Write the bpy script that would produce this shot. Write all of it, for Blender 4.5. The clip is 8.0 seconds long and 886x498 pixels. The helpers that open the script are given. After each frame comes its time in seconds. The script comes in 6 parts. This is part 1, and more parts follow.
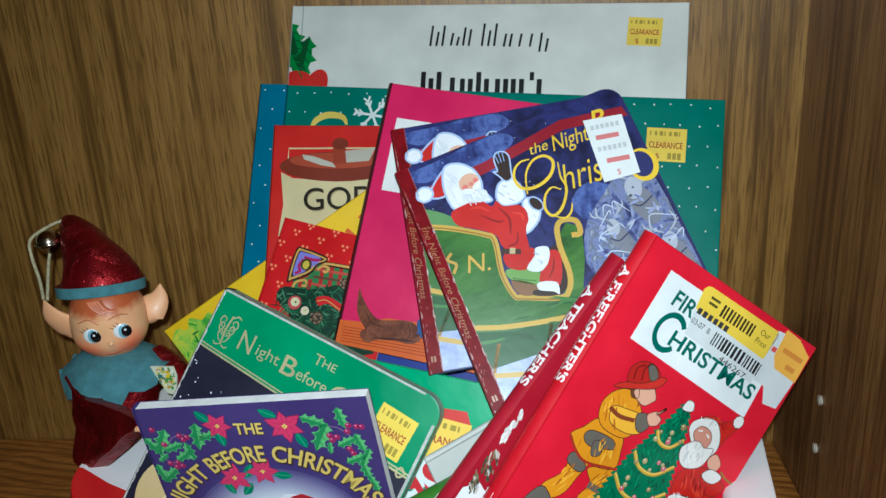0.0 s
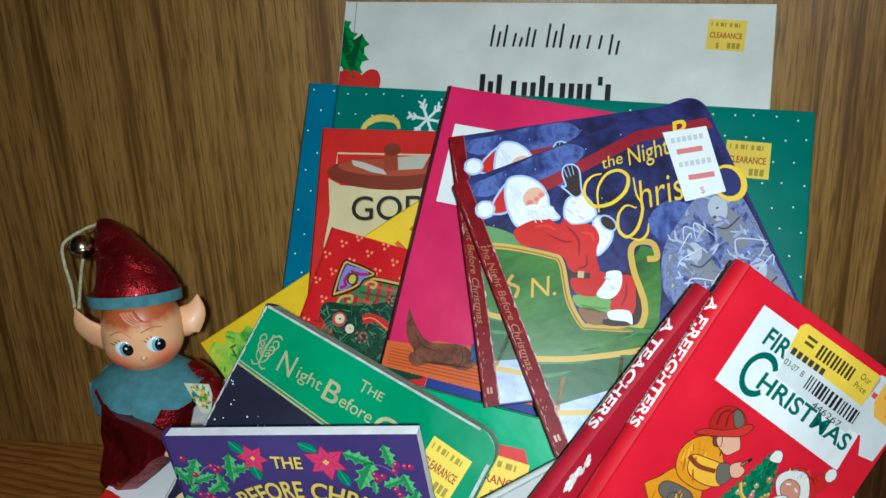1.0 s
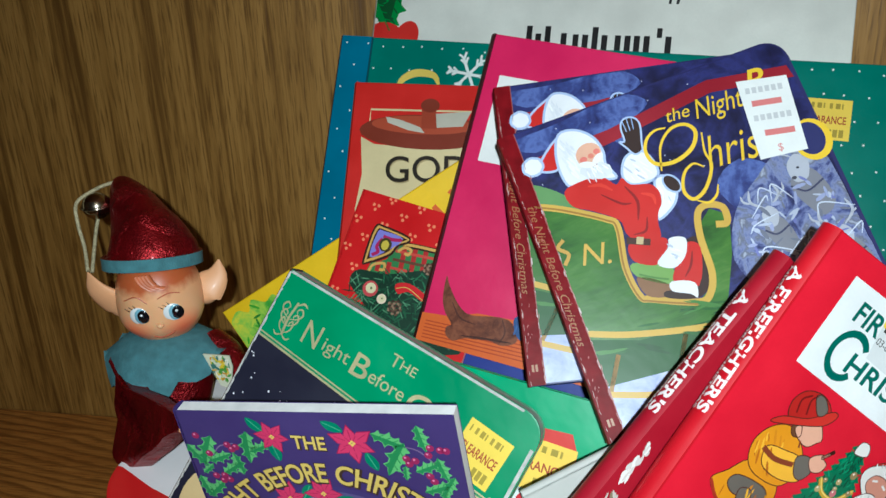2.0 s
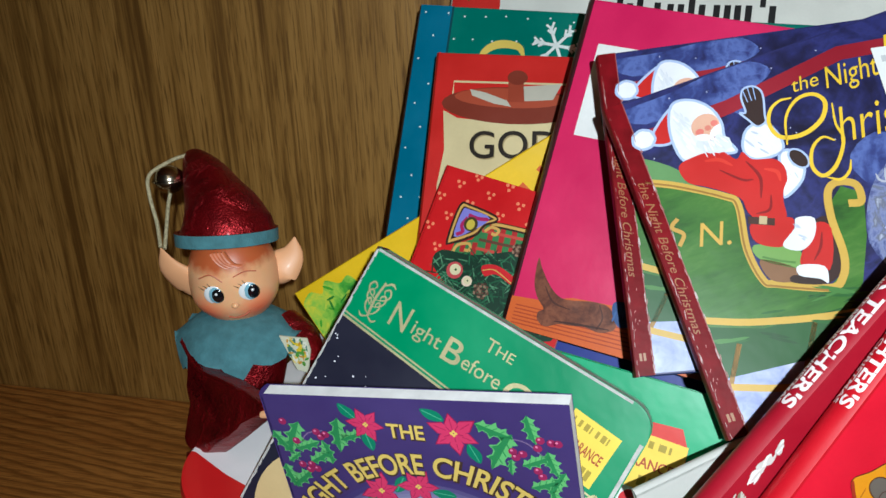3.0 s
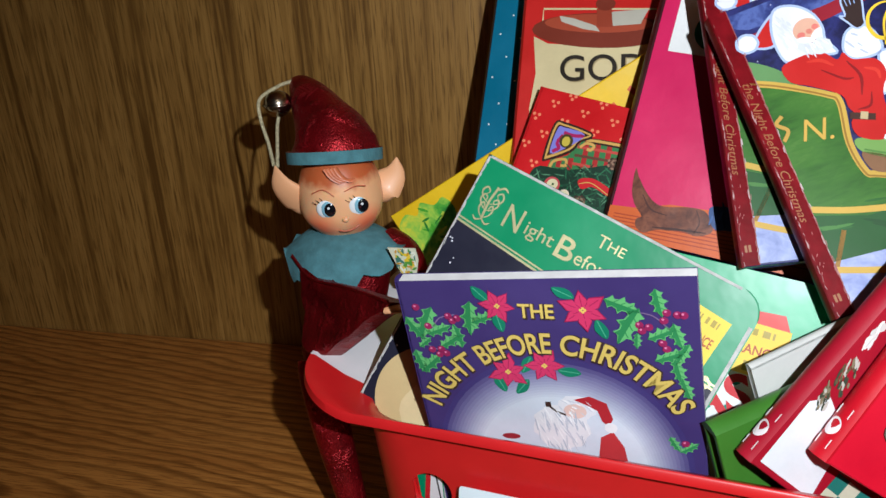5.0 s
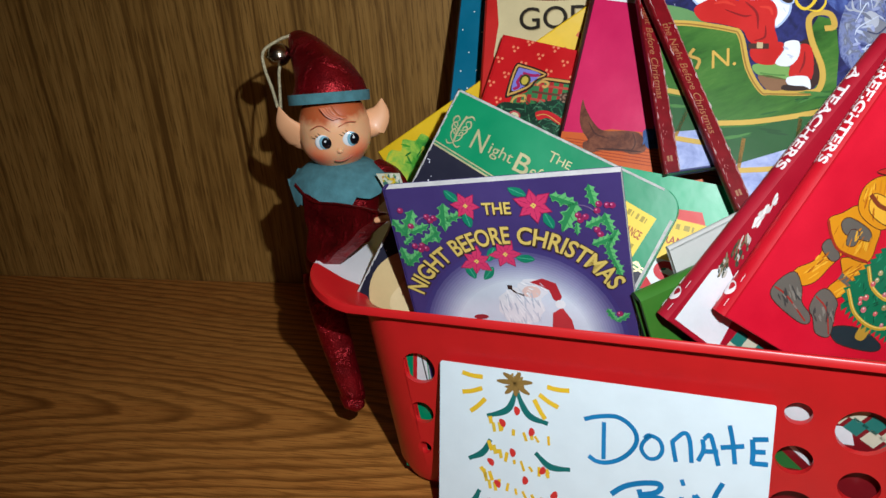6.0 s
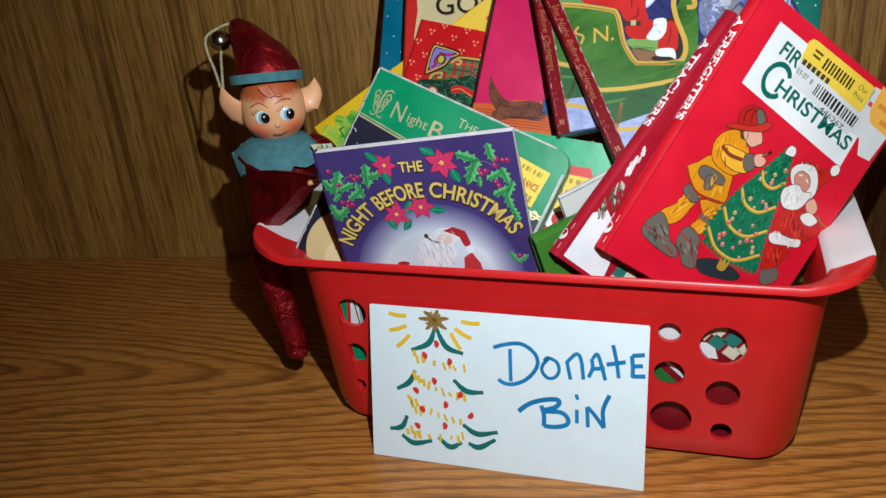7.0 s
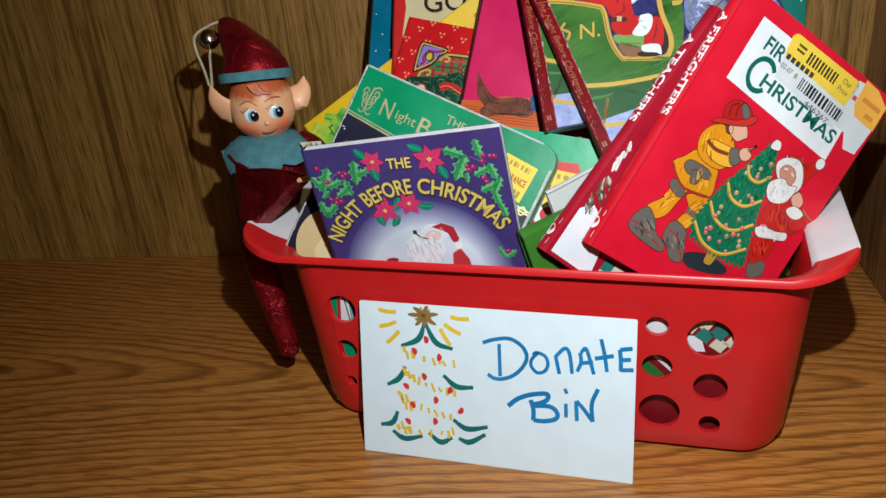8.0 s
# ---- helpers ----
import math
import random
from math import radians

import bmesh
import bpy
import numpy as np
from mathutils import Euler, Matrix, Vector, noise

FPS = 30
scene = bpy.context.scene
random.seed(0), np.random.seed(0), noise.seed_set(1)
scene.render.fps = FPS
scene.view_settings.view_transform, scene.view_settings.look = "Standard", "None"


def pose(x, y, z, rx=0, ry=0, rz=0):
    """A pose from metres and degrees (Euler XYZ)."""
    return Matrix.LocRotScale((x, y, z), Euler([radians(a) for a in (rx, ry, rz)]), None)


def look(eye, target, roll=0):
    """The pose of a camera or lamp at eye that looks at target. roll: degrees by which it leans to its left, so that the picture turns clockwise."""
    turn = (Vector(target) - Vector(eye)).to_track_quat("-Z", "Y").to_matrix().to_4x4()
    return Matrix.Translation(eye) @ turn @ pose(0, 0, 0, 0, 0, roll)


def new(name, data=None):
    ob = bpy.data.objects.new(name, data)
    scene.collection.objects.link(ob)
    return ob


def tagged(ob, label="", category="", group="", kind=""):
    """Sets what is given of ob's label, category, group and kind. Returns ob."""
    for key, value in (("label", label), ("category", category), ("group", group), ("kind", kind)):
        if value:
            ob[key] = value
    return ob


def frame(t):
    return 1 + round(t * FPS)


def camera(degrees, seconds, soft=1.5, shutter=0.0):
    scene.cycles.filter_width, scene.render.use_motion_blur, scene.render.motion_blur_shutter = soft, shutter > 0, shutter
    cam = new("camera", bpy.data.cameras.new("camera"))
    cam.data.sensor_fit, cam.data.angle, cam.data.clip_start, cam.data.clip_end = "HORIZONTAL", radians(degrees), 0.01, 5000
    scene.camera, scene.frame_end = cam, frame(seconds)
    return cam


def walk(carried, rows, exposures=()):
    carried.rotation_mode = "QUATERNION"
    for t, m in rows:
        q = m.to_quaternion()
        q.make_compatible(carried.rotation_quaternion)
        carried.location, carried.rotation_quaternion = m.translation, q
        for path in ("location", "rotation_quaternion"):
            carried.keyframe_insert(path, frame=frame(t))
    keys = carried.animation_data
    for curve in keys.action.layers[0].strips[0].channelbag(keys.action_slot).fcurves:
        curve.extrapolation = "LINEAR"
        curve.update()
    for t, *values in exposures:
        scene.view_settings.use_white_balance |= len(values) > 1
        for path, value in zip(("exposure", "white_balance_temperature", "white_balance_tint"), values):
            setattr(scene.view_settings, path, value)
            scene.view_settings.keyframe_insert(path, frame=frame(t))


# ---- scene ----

# lengths below are in decimetres unless a name says otherwise; D turns them into metres
from mathutils.geometry import tessellate_polygon

D = 0.1
cam = camera(56.4, 8.0, soft=1.5)
PATH = [
    (0, (1.291, -4.617, 2.948), (1.079, -2.743, 2.283), -3.4),
    (0.5, (1.241, -4.407, 2.922), (0.991, -2.539, 2.254), -3.4),
    (1, (1.181, -4.330, 2.925), (0.876, -2.468, 2.264), -2.6),
    (1.2, (1.190, -4.261, 2.893), (0.866, -2.402, 2.231), -2.6),
    (2.3, (1.059, -4.038, 2.732), (0.640, -2.216, 2.022), -2.6),
    (2.5, (1.012, -4.016, 2.712), (0.573, -2.199, 2.002), -2.5),
    (3, (0.872, -3.966, 2.669), (0.409, -2.157, 1.952), -2.7),
    (3.5, (0.733, -3.896, 2.597), (0.254, -2.097, 1.864), -2.9),
    (4, (0.622, -3.921, 2.562), (0.144, -2.122, 1.830), -2.8),
    (4.2, (0.582, -3.969, 2.540), (0.101, -2.171, 1.807), -2.9),
    (5.3, (0.617, -4.499, 2.483), (0.128, -2.713, 1.726), -4.1),
    (5.5, (0.659, -4.652, 2.496), (0.173, -2.871, 1.726), -4.4),
    (6, (0.788, -4.918, 2.482), (0.323, -3.143, 1.687), -5.0),
    (6.5, (0.930, -5.208, 2.503), (0.512, -3.427, 1.694), -5.3),
    (7, (1.060, -5.398, 2.500), (0.687, -3.610, 1.686), -5.5),
    (7.5, (1.082, -5.406, 2.493), (0.712, -3.617, 1.680), -5.7),
    (8, (1.094, -5.415, 2.492), (0.731, -3.626, 1.675), -5.8),
]
EXPOSURES = [(0, -0.08, 5600, -7), (1, -0.02, 5600, -8), (2.5, 0.04, 5900, -4), (4, 0.2, 5980, 4), (5.5, 0.08, 6100, 5), (6.5, -0.03, 6080, 3), (8, -0.01, 6120, 2)]
walk(cam, [(t, look([D * c for c in eye], [D * c for c in aim], roll)) for t, eye, aim, roll in PATH], EXPOSURES)

# ---- light: one small white lamp held beside the lens, and added fill for the dim room ----
world = bpy.data.worlds.new("room_air")
world.use_nodes = True
world.node_tree.nodes["Background"].inputs[0].default_value = (1.0, 0.8, 0.6, 1)
world.node_tree.nodes["Background"].inputs[1].default_value = 0.013
scene.world = world
lamp = bpy.data.lights.new("hand_lamp", "SPOT")
lamp.energy, lamp.color, lamp.shadow_soft_size = 6.4, (0.97, 0.97, 1.0), 0.003
lamp.spot_size, lamp.spot_blend = radians(140), 1.0
lamp_ob = new("hand_lamp", lamp)
lamp_ob.matrix_world = look((0.128, -0.47, 0.31), (0.125, -0.16, 0.105))
# unseen warm fill, added to lift the shadows; no real lamp hangs here
fill_light = bpy.data.lights.new("room_fill", "AREA")
fill_light.energy, fill_light.color, fill_light.size = 0.9, (1.0, 0.78, 0.55), 0.4
fill_light_ob = new("room_fill", fill_light)
fill_light_ob.matrix_world = look((0.5, -1.2, 1.2), (0.1, -0.2, 0.1))

# ---- materials ----
def shader(name, rough=0.4, metal=0.0, coat=0.0):
    m = bpy.data.materials.new(name)
    m.use_nodes = True
    b = m.node_tree.nodes["Principled BSDF"]
    b.inputs["Roughness"].default_value, b.inputs["Metallic"].default_value = rough, metal
    b.inputs["Coat Weight"].default_value, b.inputs["Coat Roughness"].default_value = coat, 0.15
    return m, m.node_tree, b


def add(nt, kind, **values):
    n = nt.nodes.new(kind)
    for k, v in values.items():
        n.inputs[k].default_value = v
    return n


def ramp(nt, fac, stops):
    r = nt.nodes.new("ShaderNodeValToRGB")
    while len(r.color_ramp.elements) < len(stops):
        r.color_ramp.elements.new(0.5)
    for e, (p, c) in zip(r.color_ramp.elements, stops):
        e.position, e.color = p, (*c, 1)
    nt.links.new(fac, r.inputs[0])
    return r.outputs[0]


def noisy(nt, scale, detail=4.0, stretch=(1, 1, 1), rough=0.5, distort=0.0, turn=(0, 0, 0)):
    co = nt.nodes.new("ShaderNodeTexCoord")
    mp = add(nt, "ShaderNodeMapping", Scale=stretch, Rotation=turn)
    nz = add(nt, "ShaderNodeTexNoise", Scale=scale, Detail=detail, Roughness=rough, Distortion=distort)
    nt.links.new(co.outputs["Object"], mp.inputs[0])
    nt.links.new(mp.outputs[0], nz.inputs["Vector"])
    return nz.outputs["Fac"]


def math2(nt, op, a, b):
    n = nt.nodes.new("ShaderNodeMath")
    n.operation = op
    for i, s in enumerate((a, b)):
        if isinstance(s, (int, float)):
            n.inputs[i].default_value = s
        else:
            nt.links.new(s, n.inputs[i])
    return n.outputs[0]


def mix(nt, fac, a, b, how="MIX"):
    n = nt.nodes.new("ShaderNodeMix")
    n.data_type, n.blend_type = "RGBA", how
    for i, s in ((0, fac), (6, a), (7, b)):
        if hasattr(s, "is_linked"):
            nt.links.new(s, n.inputs[i])
        elif i == 0:
            n.inputs[0].default_value = s
        else:
            n.inputs[i].default_value = (*s, 1)
    return n.outputs[2]


def bump(nt, b, height, strength, distance=0.001):
    n = add(nt, "ShaderNodeBump", Strength=strength, Distance=distance)
    nt.links.new(height, n.inputs["Height"])
    nt.links.new(n.outputs[0], b.inputs["Normal"])


def lin(r, g, b):
    """Linear colour from 0-255 screen values."""
    return tuple(((c / 255 + 0.055) / 1.055) ** 2.4 if c > 10 else c / 255 / 12.92 for c in (r, g, b))


INKS = {}


def ink(r, g, b, rough=0.38, var=0.12, coat=0.02, gloss=0.26):
    """Printed, varnished paper or board: screen colour, with faint mottling and rubbed spots."""
    key = (r, g, b, rough, gloss)
    if key not in INKS:
        m, nt, p = shader("print_%d_%d_%d" % (r, g, b), rough, 0, coat)
        p.inputs["Specular IOR Level"].default_value = gloss
        c = lin(r, g, b)
        big = noisy(nt, 35, 5)
        fine = noisy(nt, 900, 2)
        dark, light = tuple(v * (1 - var) for v in c), tuple(min(1, v * (1 + var) + 0.006) for v in c)
        col = ramp(nt, big, [(0.3, dark), (0.7, light)])
        col = mix(nt, math2(nt, "MULTIPLY", fine, 0.25), col, tuple(v * 0.75 for v in c))
        nt.links.new(col, p.inputs["Base Color"])
        p.inputs["Roughness"].default_value = rough
        rr = nt.nodes.new("ShaderNodeMapRange")
        rr.inputs["To Min"].default_value, rr.inputs["To Max"].default_value = rough - 0.1, rough + 0.15
        nt.links.new(big, rr.inputs["Value"])
        nt.links.new(rr.outputs[0], p.inputs["Roughness"])
        bump(nt, p, noisy(nt, 60, 3), 0.12, 0.002)
        INKS[key] = m
    return INKS[key]


def oak(name, light, mid, dark, along, scale=1.0, gloss=0.42, arch=0.0):
    """Oak-grain laminate; along: the axis (0, 1 or 2) that the grain follows."""
    m, nt, p = shader(name, gloss, 0, 0.08)
    s1, s2, s3 = [[1.0, 1.0, 1.0] for _ in range(3)]
    for s, k in ((s1, 0.05), (s2, 0.03), (s3, 0.035)):
        s[along] = k
    pores = noisy(nt, 760 * scale, 3, s1, 0.6)
    bands = noisy(nt, 215 * scale, 4, s2, 0.62, 0.5)
    broad = noisy(nt, 26 * scale, 3, s3, 0.5, 1.2)
    tone = math2(nt, "ADD", math2(nt, "MULTIPLY", bands, 0.6), math2(nt, "MULTIPLY", broad, 0.4))
    rings = None
    if arch:
        # cathedral figure: nested tongues round the line y = -0.165 m that run out into straight grain
        co = nt.nodes.new("ShaderNodeTexCoord")
        xyz = nt.nodes.new("ShaderNodeSeparateXYZ")
        nt.links.new(co.outputs["Object"], xyz.inputs[0])
        wander = noisy(nt, 16, 4, (0.22, 1, 1), 0.55)
        away = math2(nt, "ADD", math2(nt, "ADD", xyz.outputs[1], 0.165), math2(nt, "MULTIPLY", math2(nt, "SUBTRACT", wander, 0.5), 0.035))
        bow = math2(nt, "SQRT", math2(nt, "ADD", math2(nt, "MULTIPLY", away, away), 0.0002), 0.0)
        level = math2(nt, "ADD", xyz.outputs[0], math2(nt, "MULTIPLY", bow, 7.0))
        level = math2(nt, "ADD", level, math2(nt, "MULTIPLY", noisy(nt, 300, 3, (0.03, 1, 1), 0.6), 0.016))
        saw = math2(nt, "FRACT", math2(nt, "DIVIDE", level, 0.044), 0.0)
        rings = ramp(nt, saw, [(0.0, (0.0, 0.0, 0.0)), (0.45, (0.06, 0.06, 0.06)), (0.8, (0.95, 0.95, 0.95)), (0.92, (0.7, 0.7, 0.7)), (1.0, (0.0, 0.0, 0.0))])
    col = ramp(nt, tone, [(0.38, mid), (0.58, light)] if arch else [(0.40, dark), (0.48, mid), (0.57, light)])
    col = mix(nt, ramp(nt, pores, [(0.36, (0.85, 0.85, 0.85)), (0.5, (0, 0, 0))]), col, dark)
    if rings:
        strong = math2(nt, "MULTIPLY", rings, math2(nt, "ADD", math2(nt, "MULTIPLY", noisy(nt, 40, 2, (0.2, 1, 1)), 1.0), 0.3))
        col = mix(nt, strong, col, tuple(v * 0.75 for v in dark))
    nt.links.new(col, p.inputs["Base Color"])
    bump(nt, p, pores, 0.25, 0.0006)
    return m


def plain(name, c, rough, metal=0.0, grain=200.0, var=0.1, relief=0.1, coat=0.0):
    m, nt, p = shader(name, rough, metal, coat)
    col = ramp(nt, noisy(nt, grain, 5), [(0.3, tuple(v * (1 - var) for v in c)), (0.7, tuple(min(1, v * (1 + var)) for v in c))])
    nt.links.new(col, p.inputs["Base Color"])
    if relief:
        bump(nt, p, noisy(nt, grain * 4, 3), relief, 0.0005)
    return m


def glitter(name, c, rough=0.38):
    """Lurex cloth: a woven red ground with bright metal threads."""
    m, nt, p = shader(name, rough, 0.75, 0.05)
    weave = noisy(nt, 2400, 2, (1, 1, 0.5))
    co = nt.nodes.new("ShaderNodeTexCoord")
    vor = add(nt, "ShaderNodeTexVoronoi", Scale=1300.0)
    nt.links.new(co.outputs["Object"], vor.inputs["Vector"])
    col = ramp(nt, noisy(nt, 90, 4), [(0.3, tuple(v * 0.45 for v in c)), (0.7, c)])
    col = mix(nt, ramp(nt, weave, [(0.48, (0, 0, 0)), (0.66, (0.45, 0.45, 0.45))]), col, tuple(min(1, v * 1.9 + 0.01) for v in c))
    nt.links.new(col, p.inputs["Base Color"])
    # rubbed patches where the threads stand up and catch the light
    patch = ramp(nt, noisy(nt, 130, 2), [(0.5, (0.12, 0.12, 0.12)), (0.68, (1, 1, 1))])
    crease = noisy(nt, 48, 2, (1, 1, 0.6), 0.5, 1.2)
    fine = math2(nt, "MULTIPLY", math2(nt, "ADD", vor.outputs["Distance"], weave), math2(nt, "MULTIPLY", patch, 2.2))
    bump(nt, p, math2(nt, "ADD", fine, math2(nt, "MULTIPLY", crease, 1.6)), 0.5, 0.001)
    return m


WALL_WOOD = oak("oak_back_panel", (0.36, 0.192, 0.047), (0.272, 0.138, 0.03), (0.122, 0.055, 0.01), 2, 1.0)
SHELF_WOOD = oak("oak_shelf", (0.52, 0.215, 0.045), (0.41, 0.152, 0.029), (0.2, 0.066, 0.011), 0, 1.5, 0.36, 1)
# darker oak for the side panels: their shade is put into the colour
SIDE_WOOD_SHADED = oak("oak_side_panel_shaded", (0.31, 0.15, 0.05), (0.24, 0.108, 0.034), (0.12, 0.05, 0.016), 2)


def painted(name, stops, scale, stretch=(1, 1, 1), distort=1.0, rough=0.36, gloss=0.3):
    """A printed brush painting: colours that run into one another in soft strokes."""
    m, nt, p = shader(name, rough, 0, 0.02)
    p.inputs["Specular IOR Level"].default_value = gloss
    broad = noisy(nt, scale, 4, stretch, 0.55, distort)
    fine = noisy(nt, scale * 7, 3, stretch, 0.6, 0.6)
    tone = math2(nt, "ADD", math2(nt, "MULTIPLY", broad, 0.78), math2(nt, "MULTIPLY", fine, 0.22))
    n = len(stops)
    nt.links.new(ramp(nt, tone, [(0.34 + 0.32 * i / (n - 1), lin(*c)) for i, c in enumerate(stops)]), p.inputs["Base Color"])
    bump(nt, p, noisy(nt, 60, 3), 0.12, 0.002)
    return m


def face_paint(name, head, up, cheeks):
    """Doll vinyl with sprayed cheeks and a painted fringe; places in metres."""
    m, nt, p = shader(name, 0.42, 0, 0.05)
    p.inputs["Subsurface Weight"].default_value, p.inputs["Subsurface Scale"].default_value = 0.15, 0.003
    geo = nt.nodes.new("ShaderNodeTexCoord")
    col = ramp(nt, noisy(nt, 60, 3), [(0.3, (0.76, 0.4, 0.2)), (0.7, (0.83, 0.45, 0.23))])

    def along(vec, at):
        sub = nt.nodes.new("ShaderNodeVectorMath")
        sub.operation, sub.inputs[1].default_value = "SUBTRACT", tuple(at)
        nt.links.new(geo.outputs["Object"], sub.inputs[0])
        n = nt.nodes.new("ShaderNodeVectorMath")
        n.operation = "LENGTH" if vec is None else "DOT_PRODUCT"
        nt.links.new(sub.outputs[0], n.inputs[0])
        if vec is not None:
            n.inputs[1].default_value = tuple(vec)
        return n.outputs["Value"]

    for c, r in cheeks:
        near = math2(nt, "DIVIDE", along(None, c), r)
        col = mix(nt, ramp(nt, near, [(0.1, (0.95, 0.95, 0.95)), (1.0, (0, 0, 0))]), col, (0.8, 0.1, 0.03))
    height = math2(nt, "ADD", along(up, head), math2(nt, "MULTIPLY", math2(nt, "SUBTRACT", noisy(nt, 260, 4), 0.5), 0.006))
    fringe = math2(nt, "DIVIDE", height, 0.02)
    col = mix(nt, ramp(nt, fringe, [(0.3, (0, 0, 0)), (0.52, (0.95, 0.95, 0.95))]), col, (0.46, 0.09, 0.022))
    nt.links.new(col, p.inputs["Base Color"])
    return m


PLASTER = plain("room_paint", (0.5, 0.45, 0.38), 0.8)
RED_PLASTIC = plain("red_plastic", (0.55, 0.012, 0.014), 0.33, 0, 60, 0.06, 0.06, 0.0)
WHITE_PLASTIC = plain("white_plastic", (0.74, 0.72, 0.74), 0.4, 0, 60, 0.05, 0.05)
PAPER = plain("paper_edges", (0.72, 0.7, 0.66), 0.7, 0, 300, 0.1, 0.2)
CARD_STOCK = plain("white_card", (0.7, 0.79, 0.83), 0.55, 0, 80, 0.03, 0.1)
GREYBOARD = plain("worn_board_edge", (0.46, 0.45, 0.43), 0.7, 0, 250, 0.25, 0.3)
LUREX = glitter("red_lurex", (0.27, 0.004, 0.009), 0.42)
FELT = plain("teal_felt", (0.066, 0.185, 0.212), 0.95, 0, 260, 0.18, 0.45)
SKIN = plain("vinyl_skin", (0.78, 0.4, 0.2), 0.46, 0, 40, 0.07, 0.03, 0.03)
HAIR = plain("painted_hair", (0.55, 0.15, 0.06), 0.4, 0, 200, 0.2, 0.1)
EYE_WHITE = plain("eye_white", (0.8, 0.84, 0.86), 0.2, 0, 50, 0.02, 0, 0.5)
EYE_BLUE = plain("eye_blue", (0.24, 0.48, 0.6), 0.2, 0, 50, 0.05, 0, 0.5)
EYE_BLACK = plain("eye_black", (0.006, 0.006, 0.008), 0.15, 0, 50, 0.02, 0, 0.5)
LIP = plain("painted_mouth", (0.5, 0.11, 0.05), 0.4)
BELL_METAL = plain("tarnished_bell", (0.32, 0.28, 0.22), 0.22, 1.0, 120, 0.3, 0.1)
CORD = plain("gold_cord", (0.52, 0.46, 0.28), 0.5, 0.2, 900, 0.3, 0.8)
FOIL = plain("dark_red_foil", (0.16, 0.004, 0.008), 0.4, 0.0, 130, 0.3, 0.12)
FOIL.node_tree.nodes["Principled BSDF"].inputs["Specular IOR Level"].default_value = 0.06
GOLD = plain("gold_foil", (0.62, 0.44, 0.13), 0.32, 0.75, 200, 0.15, 0.1)
PALE_GOLD = plain("pale_gold_foil", (0.70, 0.62, 0.34), 0.35, 0.55, 200, 0.12, 0.1)
SLEEVE = plain("hole_sleeve", (0.62, 0.55, 0.45), 0.4)


# ---- building helpers ----
def mesh_from(bm, name, mats):
    me = bpy.data.meshes.new(name)
    bm.to_mesh(me)
    bm.free()
    for m in mats if isinstance(mats, (list, tuple)) else [mats]:
        me.materials.append(m)
    return me


def part(name, bm, mats, parent=None, label=""):
    """Links a bmesh as one mesh object, under a thing or a part."""
    ob = new(name, mesh_from(bm, name, mats))
    ob.parent = parent
    if label:
        ob["label"] = label
    return ob


def smooth(ob, angle=40):
    for f in ob.data.polygons:
        f.use_smooth = True
    ob.data.set_sharp_from_angle(angle=radians(angle))
    return ob


def box(bm, x0, x1, y0, y1, z0, z1, soft=0.0, mat=0):
    m = Matrix.Translation(((x0 + x1) / 2 * D, (y0 + y1) / 2 * D, (z0 + z1) / 2 * D)) @ Matrix.Diagonal((abs(x1 - x0) * D, abs(y1 - y0) * D, abs(z1 - z0) * D, 1))
    made = bmesh.ops.create_cube(bm, size=1, matrix=m)
    faces = {f for v in made["verts"] for f in v.link_faces}
    for f in faces:
        f.material_index = mat
    if soft:
        bmesh.ops.bevel(bm, geom=list({e for f in faces for e in f.edges}), offset=soft * D, segments=2, affect="EDGES", profile=0.6)


def round_rect(x0, x1, y0, y1, r, n=6, corners=(1, 1, 1, 1)):
    """Corner points, counter-clockwise from the lower left; corners: which of ll, lr, ur, ul are rounded."""
    out = []
    for k, (cx, cy, on) in enumerate(((x0, y0, corners[0]), (x1, y0, corners[1]), (x1, y1, corners[2]), (x0, y1, corners[3]))):
        sx, sy = (1 if cx == x0 else -1), (1 if cy == y0 else -1)
        if not on or r <= 0:
            out.append((cx, cy))
            continue
        for i in range(n + 1):
            a = radians(180 + 90 * k + 90 * i / n)
            out.append((cx + sx * r + r * math.cos(a), cy + sy * r + r * math.sin(a)))
    return out


def prism(bm, outline, z0, z1, mat=0, side=None, soft=0.0):
    low = [bm.verts.new((x * D, y * D, z0 * D)) for x, y in outline]
    top = [bm.verts.new((x * D, y * D, z1 * D)) for x, y in outline]
    faces = [bm.faces.new(top), bm.faces.new(low[::-1])]
    for f in faces:
        f.material_index = mat
    n = len(outline)
    for i in range(n):
        f = bm.faces.new((low[i], low[(i + 1) % n], top[(i + 1) % n], top[i]))
        f.material_index = mat if side is None else side
    if soft:
        bmesh.ops.bevel(bm, geom=list(faces[0].edges) + list(faces[1].edges), offset=soft * D, segments=2, affect="EDGES", profile=0.6)


